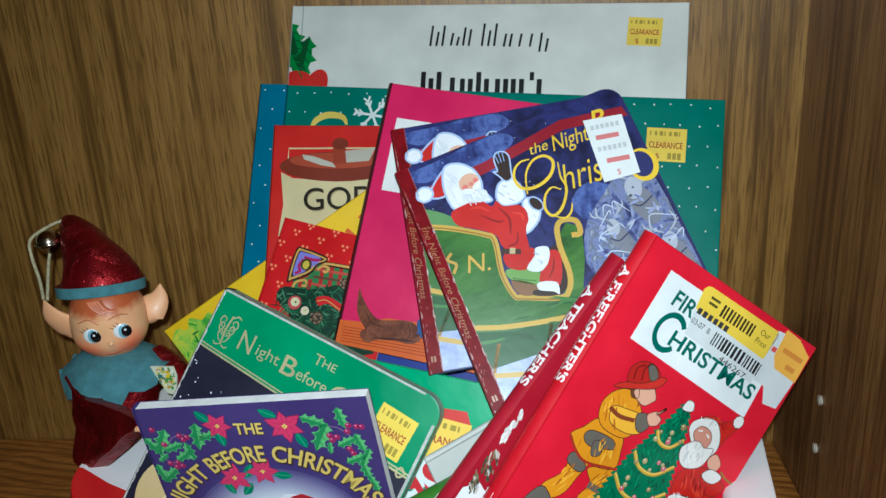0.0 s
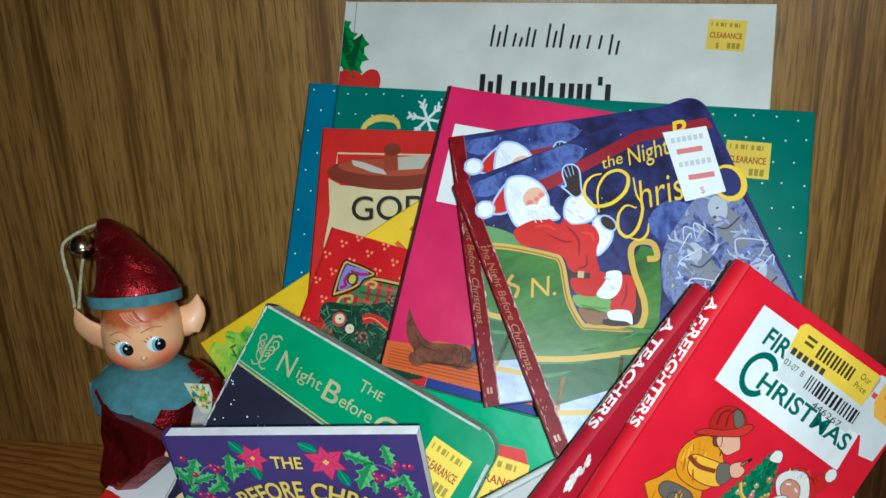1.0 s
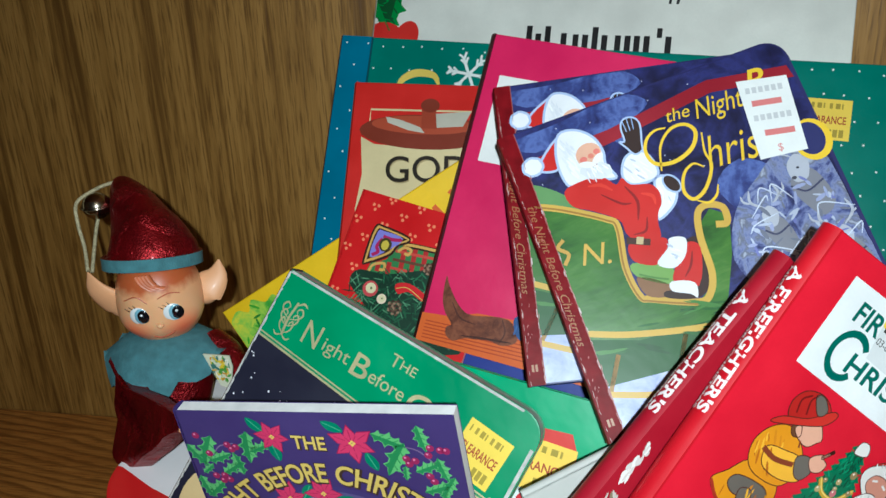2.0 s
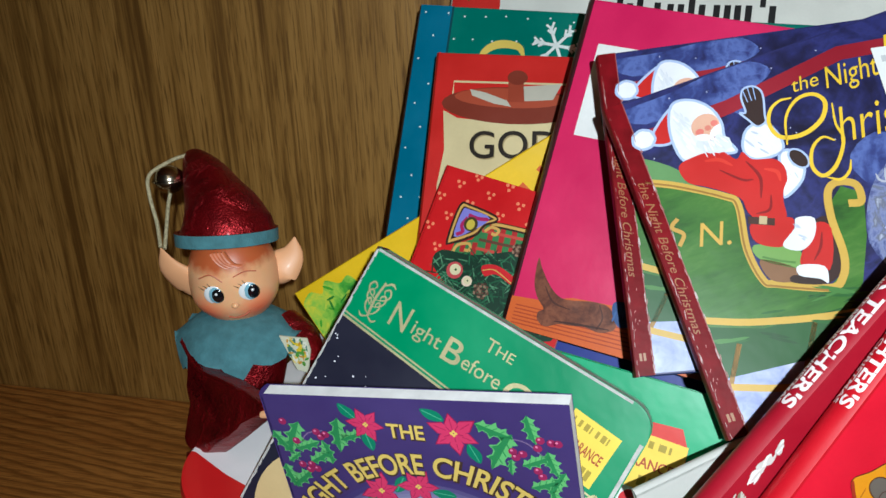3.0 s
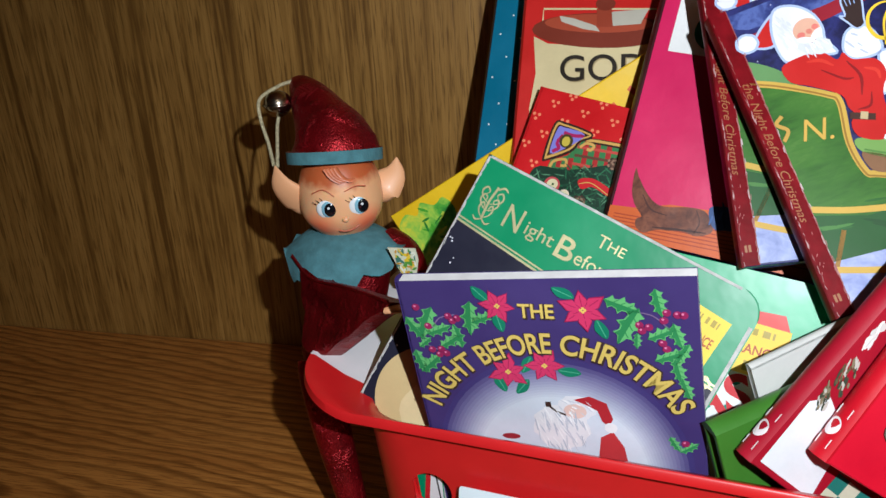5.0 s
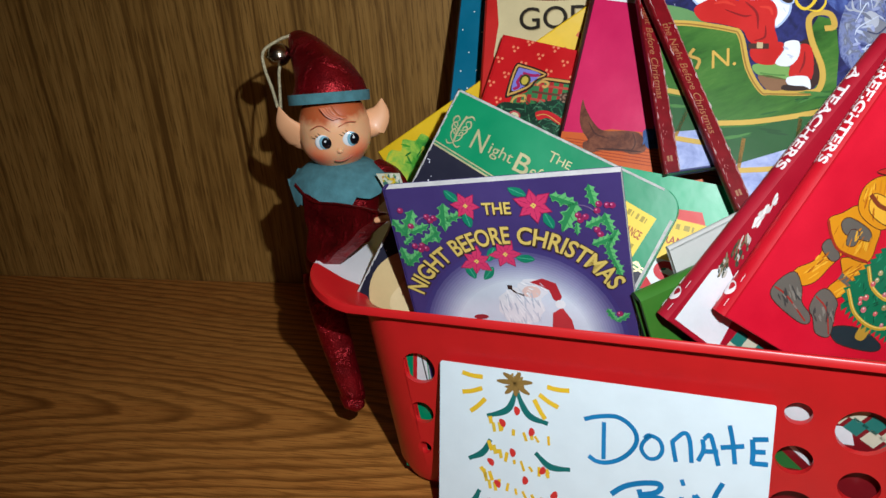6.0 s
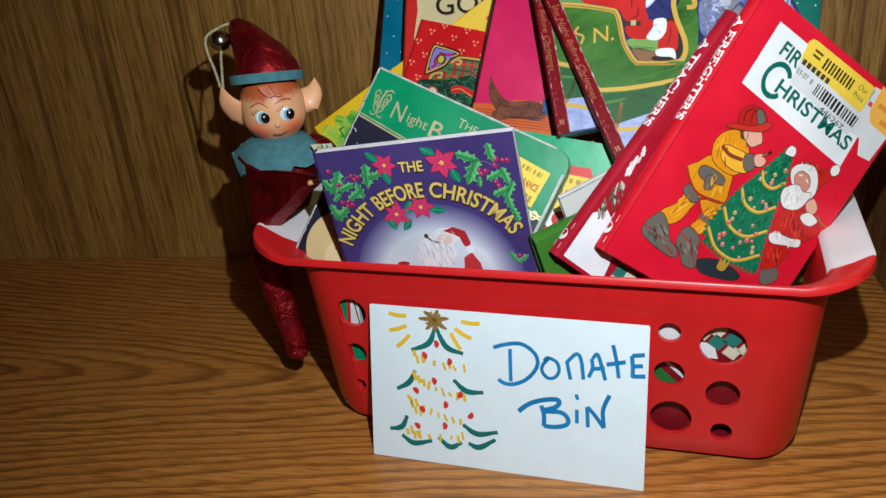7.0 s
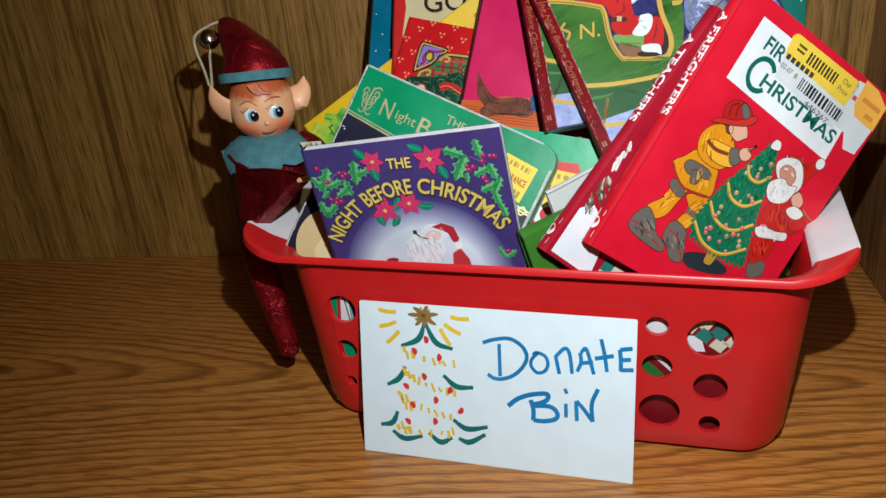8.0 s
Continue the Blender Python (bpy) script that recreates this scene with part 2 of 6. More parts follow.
def tube(bm, points, radii, seg=12, mat=0, squash=1.0, closed=True):
    """A round bar through points (decimetres); radii one for each."""
    pts = [Vector(p) * D for p in points]
    rings = []
    ref = Vector((0, 0, 1))
    for i, p in enumerate(pts):
        way = (pts[min(i + 1, len(pts) - 1)] - pts[max(i - 1, 0)]).normalized()
        if abs(way.dot(ref)) > 0.95:
            ref = Vector((0, 1, 0))
        a = way.cross(ref).normalized()
        b = a.cross(way)
        ref = b
        r = radii[i] * D if isinstance(radii, (list, tuple)) else radii * D
        rings.append([bm.verts.new(p + a * (r * math.cos(t)) + b * (r * squash * math.sin(t))) for t in (2 * math.pi * k / seg for k in range(seg))])
    for r0, r1 in zip(rings, rings[1:]):
        for k in range(seg):
            f = bm.faces.new((r0[k], r0[(k + 1) % seg], r1[(k + 1) % seg], r1[k]))
            f.material_index = mat
    if closed:
        for r in (rings[0][::-1], rings[-1]):
            bm.faces.new(r).material_index = mat


def curve_points(pts, n=8):
    """A smooth way through the points (Catmull-Rom)."""
    out = []
    ps = [Vector(p) for p in pts]
    ps = [2 * ps[0] - ps[1]] + ps + [2 * ps[-1] - ps[-2]]
    for a, b, c, d in zip(ps, ps[1:], ps[2:], ps[3:]):
        for k in range(n):
            t = k / n
            out.append(0.5 * (2 * b + (c - a) * t + (2 * a - 5 * b + 4 * c - d) * t * t + (3 * b - a - 3 * c + d) * t ** 3))
    out.append(ps[-2])
    return out


LETTERS = {}


def letters(text, bold=0.0, shear=0.0):
    """Points and faces of a text in the built-in font, with capitals 1 high."""
    key = (text, bold, shear)
    if key not in LETTERS:
        cu = bpy.data.curves.new("lettering", "FONT")
        cu.body, cu.size, cu.offset, cu.shear, cu.resolution_u = text, 1.0, bold, shear, 6
        ob = new("lettering", cu)
        bpy.context.view_layer.update()
        me = bpy.data.meshes.new_from_object(ob.evaluated_get(bpy.context.evaluated_depsgraph_get()))
        pts = np.array([v.co[:2] for v in me.vertices]).reshape(-1, 2)
        LETTERS[key] = (pts / 0.73, [tuple(p.vertices) for p in me.polygons])
        bpy.data.objects.remove(ob)
        bpy.data.meshes.remove(me)
    return LETTERS[key]


class Art:
    """Flat printed shapes on a cover: a is measured to the right and b down from its upper left corner, in decimetres."""

    def __init__(self, height, lift=0.0003):
        self.bm, self.mats, self.h, self.lift = bmesh.new(), [], height, lift
        self.clip, self.edge = None, None

    def slot(self, m):
        if m not in self.mats:
            self.mats.append(m)
        return self.mats.index(m)

    def inside(self, pts):
        """Cuts a polygon to the cover's rectangle."""
        if not self.clip:
            return pts
        x0, x1, y0, y1 = self.clip
        for axis, edge, sign in ((0, x0, 1), (0, x1, -1), (1, y0, 1), (1, y1, -1)):
            out = []
            for p, q in zip(pts, pts[1:] + pts[:1]):
                dp, dq = sign * (p[axis] - edge), sign * (q[axis] - edge)
                if dp >= 0:
                    out.append(p)
                if dp * dq < 0:
                    t = dp / (dp - dq)
                    out.append((p[0] + t * (q[0] - p[0]), p[1] + t * (q[1] - p[1])))
            pts = out
            if len(pts) < 3:
                return []
        return pts

    def poly(self, pts, m, layer=0):
        pts = self.inside([tuple(p) for p in pts])
        if len(pts) < 3:
            return self
        area = sum(p[0] * q[1] - q[0] * p[1] for p, q in zip(pts, pts[1:] + pts[:1]))
        if area > 0:
            pts = pts[::-1]
        z = (0.001 + self.lift * (layer + 1)) * D
        f = self.bm.faces.new([self.bm.verts.new((a * D, (self.h - b) * D, z)) for a, b in pts])
        f.material_index = self.slot(m)
        if self.edge:
            pen, self.edge = self.edge, None
            for p, q in zip(pts, pts[1:] + pts[:1]):
                self.line([p, q], pen[1], pen[0], layer + 0.4, False)
            self.edge = pen
        return self

    def soft(self, pts, m, layer=0, n=4):
        """A closed shape with rounded corners through the points."""
        ring = [Vector((*p, 0)) for p in pts]
        k, out = len(ring), []
        for i in range(k):
            a, b, c, d = (ring[(i + j) % k] for j in (-1, 0, 1, 2))
            for s in range(n):
                t = s / n
                out.append((0.5 * (2 * b + (c - a) * t + (2 * a - 5 * b + 4 * c - d) * t * t + (3 * b - a - 3 * c + d) * t ** 3)).to_2d())
        return self.poly(out, m, layer)

    def quad(self, a0, b0, a1, b1, m, layer=0, turn=0.0):
        ca, cb, t = (a0 + a1) / 2, (b0 + b1) / 2, radians(turn)
        pts = [(a0, b0), (a1, b0), (a1, b1), (a0, b1)]
        return self.poly([(ca + (a - ca) * math.cos(t) - (b - cb) * math.sin(t), cb + (a - ca) * math.sin(t) + (b - cb) * math.cos(t)) for a, b in pts], m, layer)

    def ell(self, a, b, ra, rb, m, layer=0, turn=0.0, n=24, wave=0.0, teeth=0, start=0, end=360):
        t = radians(turn)
        pts = []
        for i in range(n + (end - start < 360)):
            s = radians(start + (end - start) * i / n)
            k = 1 + wave * math.sin(teeth * s) if teeth else 1
            x, y = ra * k * math.cos(s), rb * k * math.sin(s)
            pts.append((a + x * math.cos(t) - y * math.sin(t), b + x * math.sin(t) + y * math.cos(t)))
        return self.poly(pts, m, layer)

    def line(self, pts, width, m, layer=0, curved=True, taper=False):
        """A brush stroke through points."""
        ps = [p.to_2d() for p in curve_points([(x, y, 0) for x, y in pts], 6)] if curved and len(pts) > 2 else [Vector(p) for p in pts]
        left, right = [], []
        for i, p in enumerate(ps):
            way = (ps[min(i + 1, len(ps) - 1)] - ps[max(i - 1, 0)]).normalized()
            w = width / 2 * (math.sin(math.pi * (0.12 + 0.76 * i / (len(ps) - 1))) if taper else 1)
            side = Vector((-way.y, way.x)) * w
            left.append(p + side)
            right.append(p - side)
        for i in range(len(ps) - 1):
            self.poly([left[i], left[i + 1], right[i + 1], right[i]], m, layer)
        return self

    def inscribe(self, text, a, b, cap, m, layer=0, turn=0.0, width=None, bold=0.0, shear=0.0, arc=None):
        """Text with its baseline's left end at a, b; arc = (centre a, centre b, radius): set along a circle, centred on the top, a being an angle."""
        pts, faces = letters(text, bold, shear)
        pts = pts * cap
        if width:
            pts = pts * (width / (pts[:, 0].max() - pts[:, 0].min()), 1)
        pts = pts - (pts[:, 0].min(), 0)
        t = radians(turn)
        out = []
        half = pts[:, 0].max() / 2
        for x, y in pts:
            if arc:
                s, r = (x - half) / arc[2] + radians(a), arc[2] + y
                out.append((arc[0] + r * math.sin(s), arc[1] - r * math.cos(s)))
            else:
                out.append((a + x * math.cos(t) + y * math.sin(t), b + x * math.sin(t) - y * math.cos(t)))
        for f in faces:
            self.poly([out[i] for i in f], m, layer)
        return self

    def dabs(self, a, b, ra, rb, colours, layer=0, n=40, length=0.03, width=0.006, turn=None, seed=0):
        """Short brush dabs scattered over an ellipse."""
        rnd = random.Random(seed + int(1000 * a) + int(7000 * b))
        for i in range(n):
            s, k = rnd.uniform(0, 2 * math.pi), rnd.random() ** 0.5
            x, y = a + ra * k * math.cos(s), b + rb * k * math.sin(s)
            t = rnd.uniform(0, 180) if turn is None else turn + rnd.uniform(-18, 18)
            ln = length * rnd.uniform(0.5, 1.2)
            self.ell(x, y, ln / 2, width * rnd.uniform(0.5, 1.2) / 2, rnd.choice(colours), layer + i * 0.08, t, 8)
        return self

    def holly(self, a, b, size, turn, m, vein, layer=0):
        """A leaf with hooked spines, a darker half and a midrib."""
        t = radians(turn)

        def at(x, y):
            return a + size * (x * math.cos(t) - y * math.sin(t)), b + size * (x * math.sin(t) + y * math.cos(t))
        half = [(-1.0, 0.0), (-0.78, 0.2), (-0.66, 0.42), (-0.5, 0.24), (-0.24, 0.3), (-0.06, 0.56), (0.08, 0.3), (0.3, 0.27), (0.52, 0.44), (0.58, 0.2), (0.78, 0.12), (1.0, 0.0)]
        self.poly([at(x, y) for x, y in half] + [at(x, -y) for x, y in half[-2:0:-1]], m, layer)
        self.poly([at(x, 0.8 * y) for x, y in half], vein, layer + 0.5)
        for x in (-0.5, -0.1, 0.3):
            self.line([at(x, 0), at(x + 0.2, -0.24)], size * 0.05, vein, layer + 0.6, False)
        return self.line([at(-1, 0), at(0.95, 0)], size * 0.08, vein, layer + 1, False)

    def poinsettia(self, a, b, size, m, dark, heart, layer=0, turn=0):
        for ring, (n, k, mm) in enumerate(((6, 1.0, dark), (6, 0.92, m), (5, 0.5, m))):
            for i in range(n):
                s = radians(turn + 360 * i / n + (30 * ring if ring > 1 else 0))
                c, d, r = math.cos(s), math.sin(s), size * k * (1 + 0.12 * math.sin(3 * i + turn))
                pts = [(0.05, 0.05), (0.3, 0.2), (0.56, 0.29), (0.82, 0.14), (1.07, 0), (0.82, -0.14), (0.56, -0.29), (0.3, -0.2), (0.05, -0.05)]
                self.poly([(a + r * (x * c - y * d), b + r * (x * d + y * c)) for x, y in pts], mm, layer + ring + 0.03 * i)
                self.line([(a + r * 0.15 * c, b + r * 0.15 * d), (a + r * 0.85 * c, b + r * 0.85 * d)], size * 0.03, dark, layer + ring + 0.5, False)
        for i in range(4):
            self.ell(a + size * 0.09 * math.cos(i * 1.6), b + size * 0.09 * math.sin(i * 1.6), size * 0.07, size * 0.07, heart, layer + 4, 0, 8)
        return self

    def done(self, name, parent, label=""):
        return part(name, self.bm, self.mats, parent, label)


def frame_of(o, u, v, h):
    u = Vector(u).normalized()
    v = (Vector(v) - u * u.dot(Vector(v))).normalized()
    n = v.cross(u)
    m = Matrix((u, -v, n)).transposed().to_4x4()
    m.translation = (Vector(o) + v * h) * D
    return m


def book(name, o, u, v, w, h, thick, cover, label, style="hard", spine=None, corner=0.0, edge=None, rounded=(0, 1, 1, 0)):
    """A shut book. o: the upper left corner of its front; u: along its top; v: down its spine."""
    root = tagged(new(name), label, "book", "books in the bin")
    root.matrix_world = frame_of(o, u, v, h)
    spine, edge = spine or cover, edge or PAPER
    board = {"hard": 0.022, "board": 0.014, "paper": 0.004}[style]
    lip = {"hard": 0.025, "board": 0.002, "paper": 0.001}[style]
    x0 = 0.0
    for nm, z0, z1 in (("front_cover", -board, 0), ("back_cover", -thick, -thick + board)):
        bm = bmesh.new()
        prism(bm, round_rect(x0, w, 0, h, corner, 6, rounded), z0, z1, 0, 1 if style == "board" else None, min(board * 0.3, 0.006))
        part(nm, bm, [cover, edge], root)
    bm = bmesh.new()
    prism(bm, round_rect(x0 + 0.01, w - lip, lip, h - lip, max(0, corner - lip), 6, rounded), -thick + board, -board)
    part("page_block", bm, edge, root, "pale page edges")
    bm = bmesh.new()
    n = 8
    outline = []
    bulge = min(0.02, thick * 0.25) if style == "hard" else 0.006
    for i in range(n + 1):
        s = -1 + 2 * i / n
        outline.append((-bulge * (1 - s * s) - 0.002, -thick / 2 - s * thick / 2))
    outline += [(0.006, -thick), (0.006, 0.0)]
    low = [bm.verts.new((x * D, 0, z * D)) for x, z in outline]
    top = [bm.verts.new((x * D, h * D, z * D)) for x, z in outline]
    for i in range(len(outline)):
        j = (i + 1) % len(outline)
        bm.faces.new((low[i], top[i], top[j], low[j]))
    bm.faces.new(low)
    bm.faces.new(top[::-1])
    bmesh.ops.recalc_face_normals(bm, faces=bm.faces[:])
    smooth(part("spine", bm, spine, root))
    return root


def sticker(art_h, root, name, a, b, w, hh, turn, colour, layer=6, words=True, label=""):
    """A small price label: a printed word, and bars for what is smudged."""
    art = Art(art_h)
    t = radians(turn)

    def at(x, y):
        return a + x * math.cos(t) - y * math.sin(t), b + x * math.sin(t) + y * math.cos(t)
    art.poly([at(*p) for p in ((0, 0), (w, 0), (w, hh), (0, hh))], colour, layer)
    base = art.done(name, root, label or "yellow price sticker")
    art = Art(art_h)
    dark, red = ink(165, 145, 55), ink(165, 75, 45)
    for i in range(7):
        x = w * (0.08 + 0.12 * i)
        art.poly([at(*p) for p in ((x, hh * 0.1), (x + w * (0.03 + 0.03 * (i % 3)), hh * 0.1), (x + w * (0.03 + 0.03 * (i % 3)), hh * 0.23), (x, hh * 0.23))], dark, layer + 1)
    if words:
        x, y = at(w * 0.07, hh * 0.6)
        art.inscribe("CLEARANCE", x, y, hh * 0.19, red, layer + 1, turn, w * 0.84, 0.02)
        x, y = at(w * 0.25, hh * 0.92)
        art.inscribe("$", x, y, hh * 0.17, red, layer + 1, turn)
    for i in range(3):
        x = w * (0.55 + 0.12 * i)
        art.poly([at(*p) for p in ((x, hh * 0.74), (x + w * 0.09, hh * 0.74), (x + w * 0.09, hh * 0.93), (x, hh * 0.93))], dark, layer + 1)
    art.done("sticker_print", base, "smudged red and olive print")
    return base


# ---- bookcase and room ----
def slab(name, x0, x1, y0, y1, z0, z1, m, label, soft=0.02):
    bm = bmesh.new()
    box(bm, x0, x1, y0, y1, z0, z1, soft)
    return tagged(part(name, bm, m), label, "bookcase", kind="structure")


PANEL_X = 2.76
slab("wall_back", -5.4, PANEL_X, 0, 0.12, -0.3, 4.3, WALL_WOOD, "brown oak-grain back panel of the bookcase", 0)
slab("shelf_floor", -5.4, PANEL_X, -3.1, 0.0, -0.22, 0, SHELF_WOOD, "reddish-brown oak shelf under the bin")
side_panel = slab("wall_right", PANEL_X, PANEL_X + 0.2, -3.1, 0.12, -8, 4.5, SIDE_WOOD_SHADED, "oak side panel with peg holes, its brown darkened for shade")
slab("wall_left", -5.6, -5.4, -3.1, 0.12, -8, 4.5, SIDE_WOOD_SHADED, "oak side panel of the bookcase, its brown darkened for shade")
slab("shelf_above", -5.4, PANEL_X, -2.9, 0.0, 4.1, 4.3, SHELF_WOOD, "brown oak shelf above the bin")
for z in (0.405, 0.69):
    bm = bmesh.new()
    bmesh.ops.create_cone(bm, cap_ends=True, segments=20, radius1=0.0028, radius2=0.0024, depth=0.0012, matrix=pose(0, 0, 0, 0, 90, 0))
    bmesh.ops.create_cone(bm, cap_ends=True, segments=16, radius1=0.0018, radius2=0.0018, depth=0.0016, matrix=pose(-0.0002, 0, 0, 0, 90, 0))
    peg = smooth(part("peg_sleeve", bm, SLEEVE, side_panel, "small pale peg hole sleeve"))
    peg.location = ((PANEL_X - 0.004) * D, -0.71 * D, z * D)
bm = bmesh.new()
box(bm, -11, 9, -17.2, -17, -8, 13)
box(bm, -11.2, -11, -17.2, 0.4, -8, 13)
box(bm, 9, 9.2, -17.2, 0.4, -8, 13)
box(bm, -11, -5.6, 0.2, 0.4, -8, 13)
box(bm, PANEL_X + 0.2, 9, 0.2, 0.4, -8, 13)
box(bm, -5.6, PANEL_X + 0.2, 0.2, 0.4, 4.5, 13)
tagged(part("wall_room", bm, PLASTER), "plain painted walls of the dim room", "wall", kind="structure")
slab("ceiling", -11.2, 9.2, -17.2, 0.4, 13, 13.2, PLASTER, "plain white room ceiling", 0)
slab("floor", -11.2, 9.2, -17.2, 0.4, -8.2, -8, SHELF_WOOD, "brown wooden room floor", 0)


# ---- the red bin ----
BIN_TURN = radians(-7.5)
BIN_AT = Vector((0.785 * D, -2.195 * D, 0))
bin_root = tagged(new("storage_bin"), "red plastic storage bin with round holes, full of books", "bin")
bin_root.matrix_world = Matrix.Translation(BIN_AT) @ Matrix.Rotation(BIN_TURN, 4, "Z")
HALF_W0, HALF_W1, HALF_D0, HALF_D1, BIN_H = 1.112, 1.195, 0.715, 0.75, 0.9


def bin_ring(z, inset=0.0, n=10):
    """The bin's round-cornered section at height z; its front wall's top lies at y = 0."""
    k = z / BIN_H
    a, b, r = HALF_W0 + (HALF_W1 - HALF_W0) * k - inset, HALF_D0 + (HALF_D1 - HALF_D0) * k - inset, 0.2 - inset * 0.6
    return [(x, y + HALF_D1) for x, y in round_rect(-a, a, -b, b, r, n)]


def ring_verts(bm, pts, z):
    return [bm.verts.new((x * D, y * D, (z(x, y) if callable(z) else z) * D)) for x, y in pts]


def bridge(bm, r0, r1, skip=()):
    n = len(r0)
    return [bm.faces.new((r0[i], r0[(i + 1) % n], r1[(i + 1) % n], r1[i])) for i in range(n) if i not in skip]


# holes in the front: along the front, height, radius
HOLES = [(-0.905, 0.655, 0.075), (-0.915, 0.425, 0.055), (-0.922, 0.235, 0.032), (0.565, 0.67, 0.048), (0.567, 0.46, 0.066), (0.578, 0.225, 0.09),
         (0.783, 0.62, 0.095), (0.792, 0.375, 0.072), (0.795, 0.175, 0.046)]
N_SEG = len(bin_ring(0.5))
FRONT = 10  # the edge of a ring that spans the straight front
bm = bmesh.new()
z_low = 0.1
rings = [ring_verts(bm, bin_ring(0.0, 0.07), 0.012), ring_verts(bm, bin_ring(0.02, 0.02), 0.03), ring_verts(bm, bin_ring(z_low), z_low), ring_verts(bm, bin_ring(BIN_H), BIN_H)]
inner = [ring_verts(bm, bin_ring(0.05, 0.09), 0.035), ring_verts(bm, bin_ring(z_low, 0.024), z_low + 0.02), ring_verts(bm, bin_ring(BIN_H, 0.024), BIN_H)]
bm.faces.new(rings[0][::-1])
bm.faces.new(inner[0])
bridge(bm, rings[0], rings[1]), bridge(bm, rings[1], rings[2]), bridge(bm, rings[2], rings[3], (FRONT,))
for a, b in zip(inner, inner[1:]):
    for f in bridge(bm, a, b, (FRONT,) if a is inner[1] else ()):
        f.normal_flip()


def pierced(bm, quad, depth):
    """The straight front as a sheet with round holes, and their rims."""
    (x0, y0, z0), (x1, y1, z1) = quad
    slope = (y1 - y0) / (z1 - z0)
    loops = [[(-x0, z0), (x0, z0), (x1, z1), (-x1, z1)]]
    loops += [[(cx + r * math.cos(2 * math.pi * i / 28), cz + r * math.sin(2 * math.pi * i / 28)) for i in range(28)] for cx, cz, r in HOLES]
    flat = [p for loop in loops for p in loop]
    tris = tessellate_polygon([[Vector((x, z, 0)) for x, z in loop] for loop in loops])
    sheets = [[bm.verts.new((x * D, (y0 + slope * (z - z0) + inset) * D, z * D)) for x, z in flat] for inset in (0.0, depth)]
    for ids in tris:
        (ax, az), (bx, bz), (cx, cz) = (flat[i] for i in ids)
        if (bx - ax) * (cz - az) - (bz - az) * (cx - ax) < 0:
            ids = ids[::-1]
        bm.faces.new([sheets[0][i] for i in ids])
        bm.faces.new([sheets[1][i] for i in ids[::-1]])
    n0 = 4
    for _ in HOLES:
        for i in range(28):
            a, b = n0 + i, n0 + (i + 1) % 28
            bm.faces.new((sheets[0][a], sheets[1][a], sheets[1][b], sheets[0][b]))
        n0 += 28


lowf, topf = bin_ring(z_low), bin_ring(BIN_H)
pierced(bm, ((lowf[FRONT + 1][0], lowf[FRONT + 1][1], z_low), (topf[FRONT + 1][0], topf[FRONT + 1][1], BIN_H)), 0.024)
bmesh.ops.remove_doubles(bm, verts=bm.verts[:], dist=0.00002)
smooth(part("body", bm, RED_PLASTIC, bin_root), 35)


# the flared rim: narrow along front and back, wide at the two ends, where it is white
def rim_ring(grow_w, grow_d, r):
    a, b = HALF_W1 + grow_w, HALF_D1 + grow_d
    return [(x, y + HALF_D1) for x, y in round_rect(-a, a - max(0, grow_w) * 0.4, -b, b, r, 24)]


def rim_z(base, lift):
    return lambda x, y: base + lift * max(0.0, (abs(x) - 0.9) / 0.46) ** 2


RIM = [(-0.024, -0.024, 0.19, BIN_H - 0.01, 0.0), (-0.012, -0.012, 0.2, BIN_H + 0.018, 0.0), (0.02, 0.012, 0.22, BIN_H + 0.03, 0.0), (0.11, 0.022, 0.24, BIN_H + 0.032, 0.03),
       (0.235, 0.032, 0.27, BIN_H + 0.03, 0.06), (0.255, 0.04, 0.28, BIN_H + 0.022, 0.062), (0.262, 0.044, 0.28, BIN_H - 0.005, 0.06), (0.252, 0.034, 0.27, BIN_H - 0.005, 0.055),
       (0.23, 0.024, 0.26, BIN_H + 0.008, 0.05), (0.03, 0.004, 0.22, BIN_H + 0.012, 0.0), (0.0, 0.0, 0.2, BIN_H - 0.02, 0.0)]
rim_bm, grips = bmesh.new(), [bmesh.new(), bmesh.new()]
rows = [[(x, y, rim_z(z, lift)(x, y)) for x, y in rim_ring(gw, gd, r)] for gw, gd, r, z, lift in RIM]
count = len(rows[0])
for ra, rb in zip(rows, rows[1:]):
    for i in range(count):
        j = (i + 1) % count
        mid = (ra[i][0] + rb[j][0]) / 2, (rows[5][i][1] + rows[5][j][1]) / 2
        white = abs(mid[0]) > 1.0 and 0.2 < mid[1] < 1.28
        target = grips[mid[0] > 0] if white else rim_bm
        target.faces.new([target.verts.new((x * D, y * D, z * D)) for x, y, z in (ra[i], ra[j], rb[j], rb[i])])
for b in (rim_bm, *grips):
    bmesh.ops.remove_doubles(b, verts=b.verts[:], dist=0.00001)
    bmesh.ops.recalc_face_normals(b, faces=b.faces[:])
smooth(part("rim", rim_bm, RED_PLASTIC, bin_root), 50)
for b in grips:
    smooth(part("handle_grip", b, WHITE_PLASTIC, bin_root, "white end of the flared rim"), 50)


